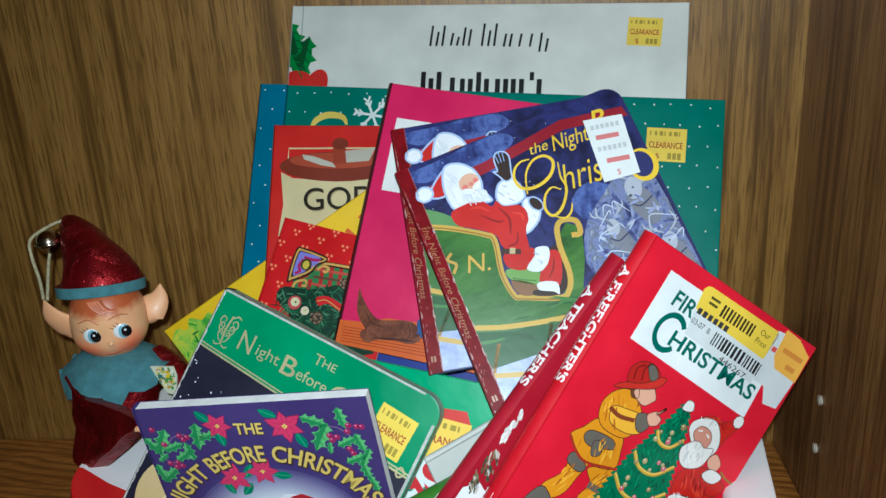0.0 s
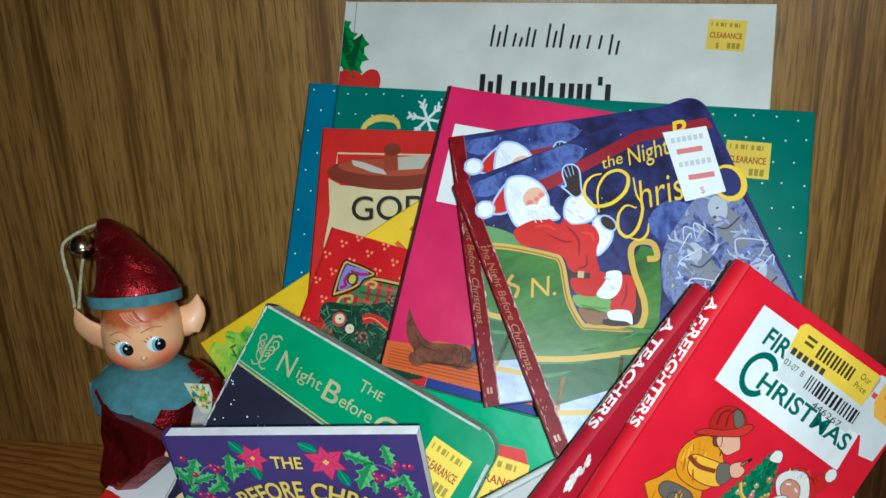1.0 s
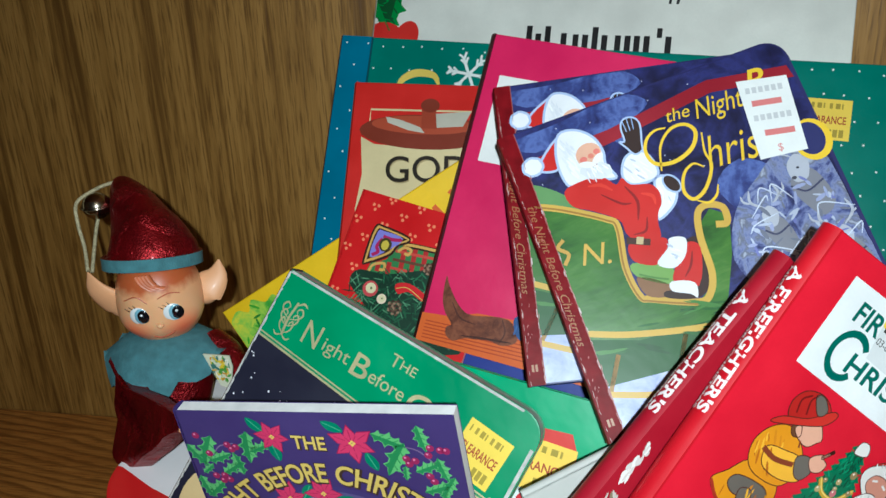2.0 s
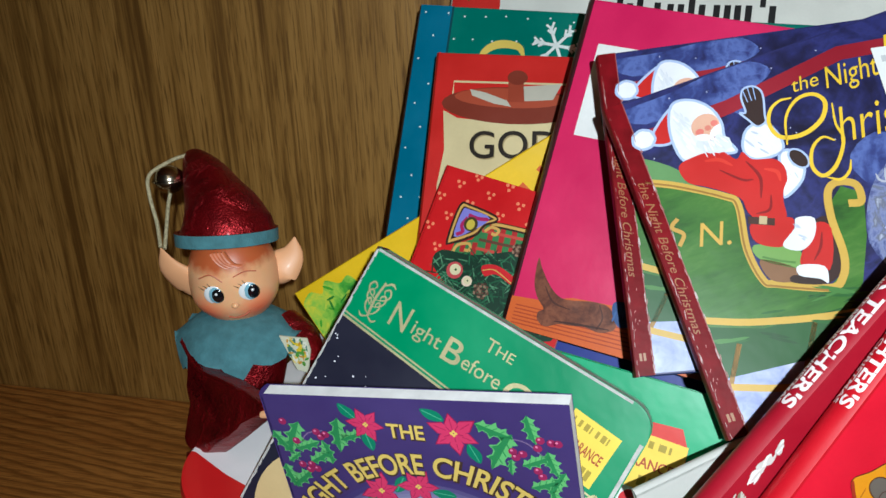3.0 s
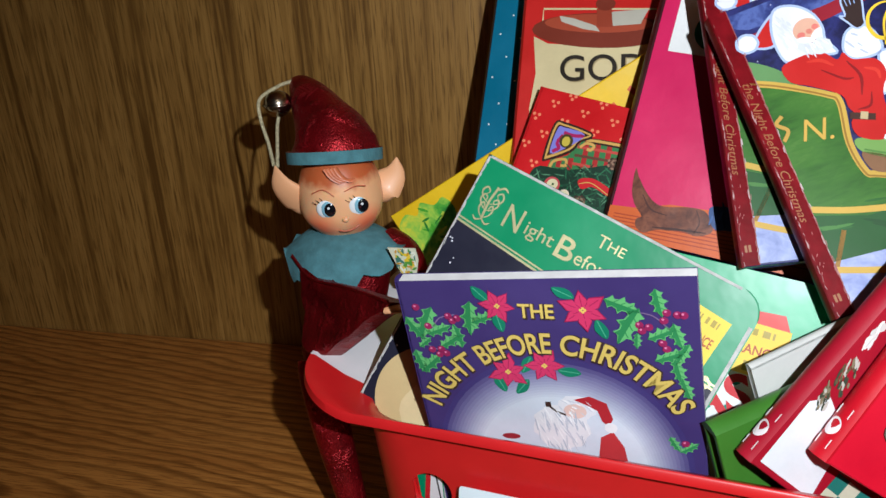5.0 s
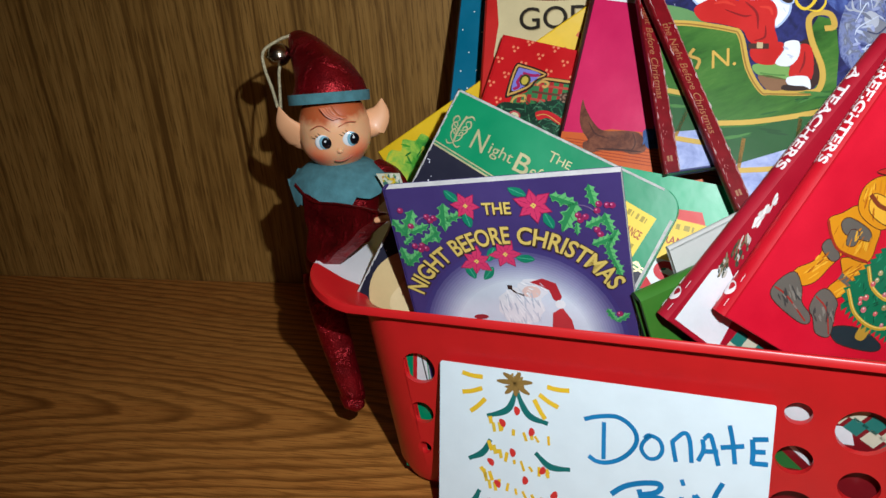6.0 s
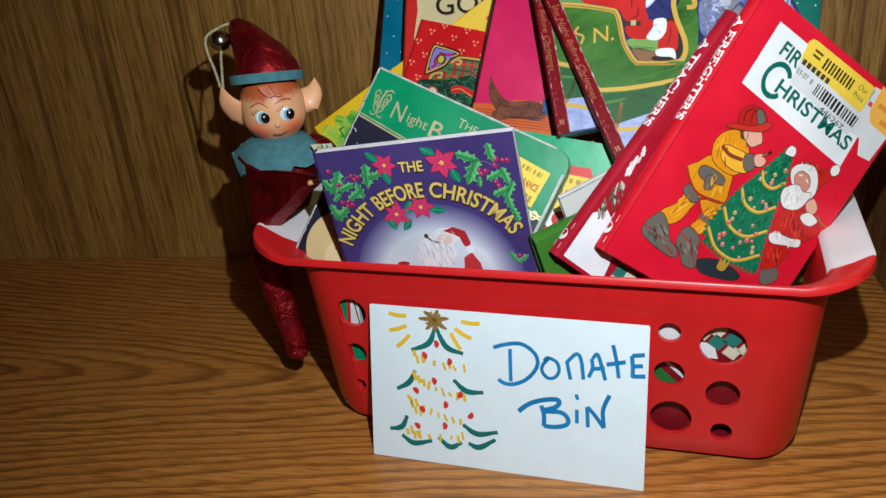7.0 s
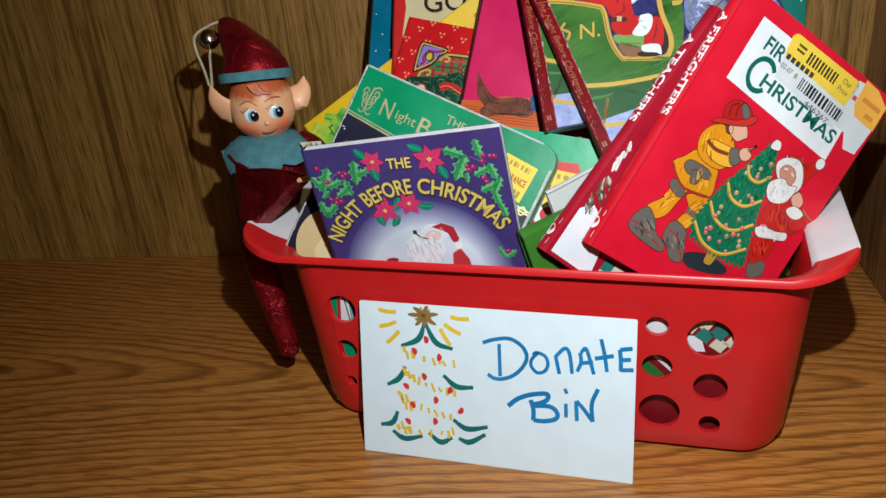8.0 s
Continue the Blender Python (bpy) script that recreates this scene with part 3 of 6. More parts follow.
# ---- the white card that leans on the bin ----
CARD = tagged(new("sign_card"), "white index card with a marker-drawn tree and DONATE BIN in blue", "sign")
CARD.matrix_world = frame_of((0.004, -2.125, 0.735), (0.99, -0.142, -0.005), (-0.038, -0.226, -0.973), 0.752)
bm = bmesh.new()
prism(bm, round_rect(0, 1.272, 0, 0.752, 0.008, 2), -0.006, 0, 0, None, 0.001)
part("sheet", bm, CARD_STOCK, CARD)
BLUE = ink(28, 118, 172, 0.5, 0.22)
PINE = ink(25, 105, 100, 0.5)
AMBER = ink(228, 186, 36, 0.5)
DOT = ink(205, 50, 45, 0.5)
OCHRE = ink(135, 105, 50, 0.5)
art = Art(0.752)
# D
art.line([(0.596, 0.157), (0.653, 0.137), (0.722, 0.129), (0.778, 0.161), (0.798, 0.208), (0.778, 0.258), (0.736, 0.299), (0.688, 0.32), (0.648, 0.32), (0.619, 0.304)], 0.0175, BLUE).line([(0.672, 0.157), (0.677, 0.308)], 0.0165, BLUE, 1)
# O N A T E
art.line([(0.85, 0.181), (0.821, 0.215), (0.818, 0.246), (0.843, 0.274), (0.876, 0.267), (0.893, 0.234), (0.88, 0.196), (0.842, 0.182), (0.825, 0.197)], 0.0155, BLUE)
art.line([(0.926, 0.188), (0.935, 0.231), (0.944, 0.271)], 0.0165, BLUE).line([(0.927, 0.192), (0.967, 0.152), (0.988, 0.178), (1.0, 0.265)], 0.0165, BLUE, 1)
art.line([(1.022, 0.253), (1.038, 0.208), (1.033, 0.166)], 0.0165, BLUE).line([(1.037, 0.165), (1.057, 0.145), (1.074, 0.188), (1.094, 0.259)], 0.0165, BLUE, 1).line([(1.04, 0.212), (1.09, 0.204)], 0.0175, BLUE, 2)
art.line([(1.122, 0.097), (1.138, 0.165), (1.15, 0.243)], 0.0165, BLUE).line([(1.097, 0.187), (1.177, 0.168)], 0.0185, BLUE, 1)
art.line([(1.202, 0.138), (1.207, 0.184), (1.208, 0.234)], 0.018, BLUE)
for a0, b0, a1, b1 in ((1.203, 0.138, 1.255, 0.129), (1.206, 0.184, 1.249, 0.179), (1.206, 0.229, 1.261, 0.224)):
    art.line([(a0, b0), (a1, b1)], 0.0185, BLUE, 1, False)
# B I N
art.line([(0.713, 0.446), (0.758, 0.407), (0.818, 0.381), (0.882, 0.37), (0.896, 0.384), (0.878, 0.408), (0.827, 0.427)], 0.0215, BLUE)
art.line([(0.816, 0.406), (0.829, 0.449), (0.829, 0.502)], 0.0205, BLUE, 1).line([(0.827, 0.432), (0.904, 0.428), (0.936, 0.455), (0.93, 0.483), (0.88, 0.5), (0.829, 0.5)], 0.0205, BLUE, 2)
art.line([(0.974, 0.407), (0.976, 0.471)], 0.0165, BLUE, 0, False).line([(0.969, 0.337), (0.978, 0.36)], 0.0155, BLUE, 0, False)
art.line([(1.019, 0.389), (1.024, 0.483)], 0.0175, BLUE, 0, False).line([(1.021, 0.389), (1.054, 0.425), (1.093, 0.478)], 0.0175, BLUE, 1).line([(1.093, 0.478), (1.088, 0.395), (1.114, 0.324)], 0.0185, BLUE, 2)
art.done("lettering", CARD, "blue marker lettering")
art = Art(0.752)
for pts in (((0.322, 0.085), (0.29, 0.165), (0.205, 0.206)), ((0.324, 0.085), (0.375, 0.175), (0.455, 0.2)), ((0.221, 0.305), (0.19, 0.365), (0.13, 0.402)),
            ((0.408, 0.33), (0.47, 0.378), (0.55, 0.376)), ((0.178, 0.532), (0.15, 0.59), (0.09, 0.607)), ((0.452, 0.543), (0.52, 0.58), (0.617, 0.56)),
            ((0.15, 0.632), (0.21, 0.665), (0.3, 0.642)), ((0.332, 0.622), (0.39, 0.662), (0.446, 0.632)), ((0.478, 0.632), (0.53, 0.645), (0.606, 0.598))):
    art.line(pts, 0.018, PINE, 0, True).line(pts, 0.027, PINE, 0.5, True, True)
for i, (a, b, t) in enumerate(((0.14, 0.04, 5), (0.14, 0.105, -18), (0.165, 0.165, -45), (0.49, 0.05, 2), (0.455, 0.105, 28), (0.42, 0.145, 58))):
    art.line([(a - 0.044 * math.cos(radians(t)), b - 0.044 * math.sin(radians(t))), (a, b + 0.004), (a + 0.044 * math.cos(radians(t)), b + 0.044 * math.sin(radians(t)))], 0.0185, AMBER, 1)
art.dabs(0.318, 0.05, 0.03, 0.028, [OCHRE, ink(112, 84, 42), ink(150, 122, 66)], 2, 26, 0.05, 0.014)
for a, b in ((-0.075, 0.0), (-0.05, -0.035), (0.02, -0.045), (0.07, -0.01), (0.06, 0.04), (-0.04, 0.05), (0.005, 0.055)):
    art.line([(0.318, 0.05), (0.318 + 0.5 * a, 0.05 + 0.6 * b), (0.318 + a, 0.05 + b)], 0.02, OCHRE, 5, True, True)
for row, (a0, b0, a1, b1, n) in enumerate(((0.22, 0.22, 0.46, 0.27, 6), (0.22, 0.33, 0.46, 0.41, 8), (0.19, 0.44, 0.44, 0.53, 8), (0.18, 0.61, 0.45, 0.6, 6))):
    for i in range(n):
        k = i / (n - 1)
        a, b = a0 + (a1 - a0) * k, b0 + (b1 - b0) * k + 0.02 * math.sin(math.pi * k)
        lean, reach = 0.006 * math.sin(5 * i + row), 0.015 + 0.006 * math.sin(3 * i + 2 * row)
        art.line([(a - lean - 0.003, b - reach), (a, b), (a + lean + 0.003, b + reach)], 0.0135 + 0.003 * math.cos(7 * i), AMBER, 1)
for a, b in ((0.235, 0.25), (0.26, 0.245), (0.24, 0.345), (0.265, 0.36), (0.205, 0.47), (0.222, 0.5), (0.2, 0.455), (0.245, 0.505), (0.2, 0.6), (0.215, 0.625), (0.24, 0.62), (0.39, 0.26), (0.46, 0.41), (0.43, 0.62)):
    art.line([(a - 0.004, b - 0.02), (a, b), (a + 0.003, b + 0.018)], 0.014, ink(222, 190, 60, 0.5), 0.8)
for a, b in ((0.328, 0.165), (0.27, 0.225), (0.39, 0.245), (0.315, 0.345), (0.225, 0.4), (0.44, 0.4), (0.37, 0.455), (0.255, 0.49), (0.49, 0.495), (0.23, 0.575), (0.365, 0.56)):
    art.ell(a, b, 0.0185, 0.0125, DOT, 3, -20 + 300 * a, 12, 0.1, 3)
art.done("drawing", CARD, "marker drawing of a decorated tree")

# ---- books, from the back to the front ----
WHITE = ink(220, 222, 215)
BAR_BLACK = ink(22, 22, 24)
YELLOW_TAG = ink(236, 205, 80, 0.5)
ORANGE_TAG = ink(240, 180, 75, 0.5)

# large pale book; the maker's script and the title's name stand as bars
H = 2.72
b_white = book("large_book", (0.029, -0.01, 2.743), (0.995, -0.093, -0.036), (-0.07, -0.396, -0.916), 2.09, H, 0.09, WHITE, "large pale grey hardback with black title bars, behind the other books")
art = Art(H)
art.clip = (0, 2.09, 0, H)
for a, b, w, hh in ((0.775, 0.115, 0.1, 0.11), (0.885, 0.155, 0.05, 0.068), (0.95, 0.125, 0.02, 0.098), (0.98, 0.135, 0.04, 0.09), (1.05, 0.105, 0.1, 0.12),
                    (1.165, 0.16, 0.02, 0.068), (1.195, 0.16, 0.036, 0.068), (1.245, 0.16, 0.045, 0.068), (1.3, 0.16, 0.04, 0.068), (1.35, 0.155, 0.05, 0.1)):
    for k in range(max(1, round(w / 0.032))):
        art.line([(a + 0.032 * k, b + hh), (a + 0.01 + 0.032 * k, b + (0.0 if k % 2 == 0 else 0.3 * hh))], 0.0115, BAR_BLACK, 0, False)
for a, w, hh in ((0.735, 0.14, 0.115), (0.892, 0.034, 0.085), (0.945, 0.07, 0.08), (1.03, 0.085, 0.115), (1.13, 0.07, 0.08), (1.212, 0.085, 0.08), (1.345, 0.06, 0.08)):
    for k in range(max(1, round(w / 0.042))):
        art.quad(a + 0.042 * k, 0.478 - (hh if k % 2 == 0 else 0.08), a + 0.026 + 0.042 * k, 0.478, BAR_BLACK)
art.quad(1.308, 0.362, 1.33, 0.405, BAR_BLACK)
art.done("title_print", b_white, "black title bars")
art = Art(H)
art.clip = (0, 2.09, 0, H)
LEAF_G, LEAF_D, BERRY = ink(30, 135, 60), ink(18, 80, 40), ink(200, 40, 35)
art.holly(0.02, 0.2, 0.12, 70, LEAF_G, LEAF_D).holly(0.08, 0.3, 0.13, 100, LEAF_G, LEAF_D, 2).holly(0.03, 0.32, 0.1, 60, LEAF_D, LEAF_G, 4)
art.ell(0.05, 0.46, 0.11, 0.1, BERRY, 5).ell(0.16, 0.44, 0.06, 0.09, BERRY, 6, 20).ell(0.02, 0.6, 0.14, 0.12, BERRY, 5)
art.done("illustration", b_white, "green leaves and red berries")
# flat grey strip that paints the shade of the cover's hinge groove
art = Art(H)
art.quad(0.055, 0, 0.06, H, ink(150, 158, 160), 0)
art.done("hinge_groove_shade", b_white)
sticker(H, b_white, "price_sticker", 1.795, 0.075, 0.17, 0.145, 3, YELLOW_TAG)

# pale sheet tucked behind it
bm = bmesh.new()
prism(bm, round_rect(0, 0.5, 0, 0.9, 0.01, 2), -0.006, 0)
tuck = part("paper_sheet", bm, CARD_STOCK)
tuck.matrix_world = frame_of((0.76, 0.03 - 0.06, 2.80), (0.996, -0.085, 0.0), (-0.0, -0.396, -0.918), 0.9)
tuck.location += Vector((0, 0.0125, 0))
tagged(tuck, "white paper sheet tucked behind the large pale book", "paper")

# teal book with white dots
H = 2.3
TEAL, TEAL_BLUE, SNOW = ink(6, 114, 100), ink(8, 108, 140), ink(225, 232, 230)
b_teal = book("large_book", (-0.096, -0.354, 2.376), (0.996, -0.06, -0.066), (-0.082, -0.438, -0.895), 2.35, H, 0.11, TEAL, "large teal hardback with tiny white dots and a blue spine strip", spine=ink(20, 40, 60))
art = Art(H)
art.clip = (0, 2.35, 0, H)
art.quad(0, 0, 0.14, H, TEAL_BLUE).quad(0.14, 0, 0.15, H, ink(6, 70, 80), 1)
art.done("spine_strip", b_teal, "blue strip along the spine")
art = Art(H)
art.clip = (0, 2.35, 0, H)
rnd = random.Random(4)
for i in range(27):
    for j in range(12):
        a, b = 0.03 + i * 0.09 + (j % 2) * 0.045 + rnd.uniform(-0.01, 0.01), 0.04 + j * 0.1 + rnd.uniform(-0.01, 0.01)
        if a < 0.9 or a > 1.5:
            art.ell(a, b, 0.0046, 0.0046, SNOW, 2, 0, 6)
tagged(art.done("dot_print", b_teal, "tiny white dots"), kind="stuff")
art = Art(H)
TITLE_Y = ink(225, 200, 95)
art.line([(0.29, 0.25), (0.31, 0.19), (0.37, 0.155), (0.45, 0.16), (0.48, 0.2)], 0.035, TITLE_Y, 3, True, True)
art.line([(0.29, 0.25), (0.27, 0.34), (0.31, 0.43), (0.4, 0.45)], 0.045, TITLE_Y, 3, True, True)
art.line([(1.9, 0.16), (1.86, 0.22), (1.9, 0.3), (1.97, 0.32)], 0.03, TITLE_Y, 3, True, True)
art.done("title_letters", b_teal, "yellow script letters, mostly hidden")
art = Art(H)
for i in range(6):
    s = radians(60 * i + 8)
    x, y = math.cos(s), math.sin(s)
    art.line([(0.61, 0.145), (0.61 + 0.095 * x, 0.145 + 0.085 * y)], 0.013, SNOW, 3 + i % 2, False)
    for k in (0.05, 0.075):
        for d in (-0.6, 0.6):
            s2 = s + d
            art.line([(0.61 + k * x, 0.145 + k * y), (0.61 + k * x + 0.03 * math.cos(s2), 0.145 + k * y + 0.03 * math.sin(s2))], 0.01, SNOW, 5, False)
art.done("snowflake", b_teal, "white printed snowflake")
sticker(H, b_teal, "price_sticker", 1.985, 0.152, 0.19, 0.165, 1, YELLOW_TAG)

# red book with a cream scroll
H = 1.5
RED, CREAM, BROWN, INKY = ink(196, 30, 26), ink(212, 196, 150), ink(120, 45, 28), ink(35, 28, 20)
b_god = book("thin_book", (0.053, -0.669, 2.215), (0.997, 0.03, -0.048), (-0.012, -0.491, -0.871), 1.1, H, 0.06, RED, "thin red book with a cream scroll on its cover")
art = Art(H)
art.clip = (0, 1.1, 0, H)
art.line([(0.072, 0.19), (0.072, 0.12), (0.53, 0.115)], 0.008, CREAM, 0, False)
art.poly([(0.04, 0.24), (0.1, 0.27), (0.3, 0.28), (0.52, 0.25), (0.62, 0.24), (0.62, 1.2), (0.1, 1.2), (0.075, 0.8), (0.045, 0.55), (0.06, 0.4)], CREAM, 1)
art.ell(0.31, 0.21, 0.28, 0.075, BROWN, 2).ell(0.3, 0.18, 0.22, 0.04, ink(165, 70, 45), 3)
art.poly([(0.14, 0.15), (0.2, 0.16), (0.29, 0.19), (0.31, 0.215), (0.24, 0.205), (0.15, 0.175)], ink(190, 185, 170), 4)
art.poly([(0.29, 0.115), (0.35, 0.105), (0.36, 0.195), (0.295, 0.195)], ink(150, 60, 38), 5).poly([(0.35, 0.13), (0.5, 0.115), (0.47, 0.18), (0.36, 0.19)], ink(185, 180, 165), 5)
art.ell(0.325, 0.095, 0.04, 0.03, ink(120, 45, 28), 6)
art.done("scroll", b_god, "cream scroll with a brown roll")
art = Art(H)
art.inscribe("GOD", 0.168, 0.436, 0.115, ink(165, 146, 105), 6, -3, 0.345, -0.006).inscribe("GOD", 0.162, 0.43, 0.115, INKY, 7, -3, 0.345, 0.006)
art.done("title", b_god, "dark capital letters")

# yellow book, turned
H = 1.25
YELLOW = ink(232, 190, 22)
LEAF_PAINT = painted("leaf_paint", ((38, 118, 48), (84, 164, 56), (150, 196, 72), (214, 206, 60)), 70, (1, 1, 1), 1.0)
b_yel = book("thin_book", (-0.513, -1.064, 1.292), (0.8165, 0.13, 0.505), (0.538, -0.091, -0.838), 1.4, H, 0.03, YELLOW, "tilted yellow picture book with green leaves")
art = Art(H)
art.clip = (0, 1.4, 0, H)
rnd = random.Random(7)
art.soft([(-0.02, 0.1), (0.05, 0.03), (0.1, 0.06), (0.14, 0.02), (0.19, 0.06), (0.24, 0.05), (0.26, 0.12), (0.22, 0.2), (0.24, 0.32), (0.12, 0.36), (-0.02, 0.3)], LEAF_PAINT, 0)
art.dabs(0.12, 0.17, 0.1, 0.12, [ink(78, 160, 44), ink(44, 124, 44), ink(186, 204, 70)], 1, 26, 0.06, 0.014)
art.ell(0.02, 0.4, 0.1, 0.14, ink(225, 235, 215), 0, 20, 16, 0.1, 5)
tagged(art.done("illustration", b_yel, "green printed leaves"), kind="stuff")
art = Art(H)
art.line([(1.04, 0.1), (1.06, 0.19)], 0.022, ink(205, 90, 30), 1, False).line([(1.13, 0.08), (1.16, 0.17)], 0.022, ink(205, 90, 30), 1, False)
art.done("title_print", b_yel)

# small red card book with fir, apples and a jewelled ornament
H = 1.15
RED2 = ink(198, 16, 24)
b_rc = book("gift_book", (0.145, -0.985, 1.834), (0.958, -0.205, -0.203), (-0.28, -0.493, -0.824), 0.62, H, 0.02, RED2, "small red gift book with fir branches and dots", "paper")
art = Art(H)
for a, b in ((0.136, 0.01), (0.076, 0.054), (0.019, 0.12), (0.203, 0.064), (0.263, 0.014), (0.325, 0.07), (0.137, 0.118), (0.073, 0.184), (0.265, 0.128), (0.016, 0.239), (0.383, 0.134), (0.073, 0.309), (0.44, 0.06), (0.5, 0.11), (0.03, 0.42)):
    for d in ((0, 0.012), (-0.011, -0.006), (0.011, -0.006)):
        art.ell(a + d[0], max(0.008, b + d[1]), 0.007, 0.007, ink(235, 130, 95), 0, 0, 8)
tagged(art.done("dot_print", b_rc, "tiny orange dots in threes"), kind="stuff")
art = Art(H)
art.clip = (0, 0.62, 0, H)
PLAID_G, PLAID_R, RIM_GOLD, DEEP_EDGE = ink(60, 120, 70), ink(165, 40, 40), ink(205, 160, 85), ink(50, 28, 20)
art.poly([(0.13, 0.33), (0.136, 0.277), (0.194, 0.244), (0.232, 0.171), (0.6, 0.135), (0.6, 0.25), (0.23, 0.31)], PLAID_G, 1)
for i in range(9):
    a = 0.16 + 0.045 * i
    art.quad(a, 0.165 if a > 0.22 else 0.25, a + 0.02, 0.3 - 0.04 * (i > 4), PLAID_R, 2, -8)
for i in range(3):
    art.line([(0.22, 0.2 + 0.035 * i), (0.58, 0.165 + 0.035 * i)], 0.011, ink(95, 60, 45) if i % 2 else ink(190, 70, 60), 2.5 + 0.2 * i, False)
art.line([(0.245, 0.168), (0.32, 0.158), (0.58, 0.14)], 0.022, DEEP_EDGE, 3).line([(0.245, 0.166), (0.32, 0.156), (0.58, 0.138)], 0.011, RIM_GOLD, 3.5)
art.soft([(0.1, 0.133), (0.143, 0.118), (0.25, 0.13), (0.262, 0.155), (0.225, 0.182), (0.204, 0.228), (0.125, 0.284), (0.1, 0.278)], DEEP_EDGE, 3.8)
art.soft([(0.107, 0.138), (0.143, 0.126), (0.247, 0.137), (0.252, 0.152), (0.218, 0.176), (0.197, 0.22), (0.125, 0.274), (0.108, 0.27)], RIM_GOLD, 4)
art.soft([(0.115, 0.146), (0.146, 0.134), (0.24, 0.143), (0.243, 0.15), (0.21, 0.174), (0.19, 0.214), (0.124, 0.262), (0.115, 0.258)], DEEP_EDGE, 4.4)
art.soft([(0.121, 0.15), (0.146, 0.139), (0.232, 0.147), (0.188, 0.208), (0.124, 0.254)], ink(128, 124, 205), 4.7)
art.line([(0.15, 0.16), (0.19, 0.162), (0.222, 0.155), (0.226, 0.15)], 0.014, ink(165, 30, 90), 5.2).line([(0.15, 0.17), (0.138, 0.205), (0.15, 0.225), (0.13, 0.245)], 0.014, ink(165, 30, 90), 5.2)
art.ell(0.17, 0.19, 0.027, 0.028, ink(70, 60, 30), 5.6).ell(0.17, 0.192, 0.016, 0.02, ink(200, 180, 70), 5.9)
art.line([(0.14, 0.315), (0.15, 0.28), (0.19, 0.262), (0.2, 0.285), (0.18, 0.29)], 0.011, RIM_GOLD, 5).line([(0.23, 0.2), (0.25, 0.178), (0.28, 0.18), (0.275, 0.2), (0.258, 0.2)], 0.011, RIM_GOLD, 5)
rnd = random.Random(3)
art.soft([(0.078, 0.368), (0.1, 0.315), (0.226, 0.296), (0.42, 0.215), (0.6, 0.2), (0.6, 0.5), (0.3, 0.5), (0.14, 0.42)], ink(20, 52, 36), 5.5)
for i in range(420):
    a, b = 0.085 + 0.5 * rnd.random() ** 0.9, 0.22 + 0.26 * rnd.random()
    if b > 0.345 - 0.33 * (a - 0.06):
        ln, t = rnd.uniform(0.016, 0.034), rnd.choice((30, 60, 120, 150, 0)) + rnd.uniform(-15, 15)
        art.ell(a, b, ln, 0.0028, ink(*rnd.choice(((34, 84, 56), (44, 104, 70), (18, 48, 34), (84, 132, 98), (28, 70, 48)))), 6 + i * 0.01, t, 6)
for a, b, r in ((0.378, 0.228, 0.024), (0.297, 0.412, 0.03)):
    for i in range(26):
        s, k = i * 2.4, (i / 26) ** 0.5
        art.ell(a + r * k * math.cos(s), b + r * k * math.sin(s), 0.007, 0.0045, ink(*((92, 64, 50), (140, 110, 90), (60, 40, 32))[i % 3]), 11 + 0.03 * i, 90 + math.degrees(s), 8)
for a, b, r, c in ((0.174, 0.373, 0.032, (185, 70, 75)), (0.233, 0.397, 0.02, (225, 205, 180))):
    art.ell(a, b, r, r, ink(*c), 12).ell(a + r * 0.05, b - r * 0.1, r * 0.68, r * 0.66, ink(215, 205, 165), 12.4).ell(a + r * 0.1, b - r * 0.1, r * 0.15, r * 0.15, ink(60, 90, 50), 12.8)
art.soft([(0.268, 0.325), (0.322, 0.306), (0.4, 0.33), (0.398, 0.357), (0.33, 0.338), (0.29, 0.358)], ink(195, 28, 38), 12).line([(0.275, 0.34), (0.32, 0.325), (0.396, 0.352)], 0.004, RIM_GOLD, 12.5)
tagged(art.done("illustration", b_rc, "fir branches, apples and a violet ornament"), kind="stuff")

# small picture card beside the doll
bm = bmesh.new()
prism(bm, [(0.055, 0.07), (0.1, 0.06), (0.125, 0.15), (0.118, 0.196), (0.0, 0.2)], -0.006, 0)
c_card = tagged(new("picture_card"), "small yellow and white picture card beside the doll", "card")
c_card.matrix_world = frame_of((-0.395, -1.49, 1.318), (0.96, -0.15, 0.1), (0.38, -0.12, -0.92), 0.2)
part("sheet", bm, ink(215, 215, 190), c_card)
art = Art(0.2)
art.clip = (0.03, 0.115, 0.004, 0.13)
art.dabs(0.07, 0.05, 0.05, 0.06, [ink(225, 195, 50), ink(90, 150, 60), ink(230, 228, 215), ink(200, 150, 50), ink(70, 120, 110)], 0, 60, 0.03, 0.014)
art.done("picture", c_card, "yellow, green and white blotches")

# crimson-pink book with a boot
BOOT_PAINT = painted("boot_paint", ((70, 36, 28), (104, 58, 42), (128, 76, 54), (92, 50, 38)), 90, (1, 1, 1), 1.5)
H = 1.145
PINK = ink(206, 20, 88, 0.34, gloss=0.42)
b_pink = book("picture_book", (0.672, -0.839, 2.42), (0.973, -0.181, -0.145), (-0.211, -0.433, -0.876), 1.0, H, 0.085, PINK, "crimson-pink hardback with a brown boot on its cover", spine=ink(60, 8, 20))
b_pink.matrix_world = frame_of((0.672, -0.839, 2.42), (0.973, -0.181, -0.145), (-0.211, -0.433, -0.876), H * 1.055) @ Matrix.Scale(1.055, 4)
art = Art(H)
art.clip = (0, 1.0, 0, H)
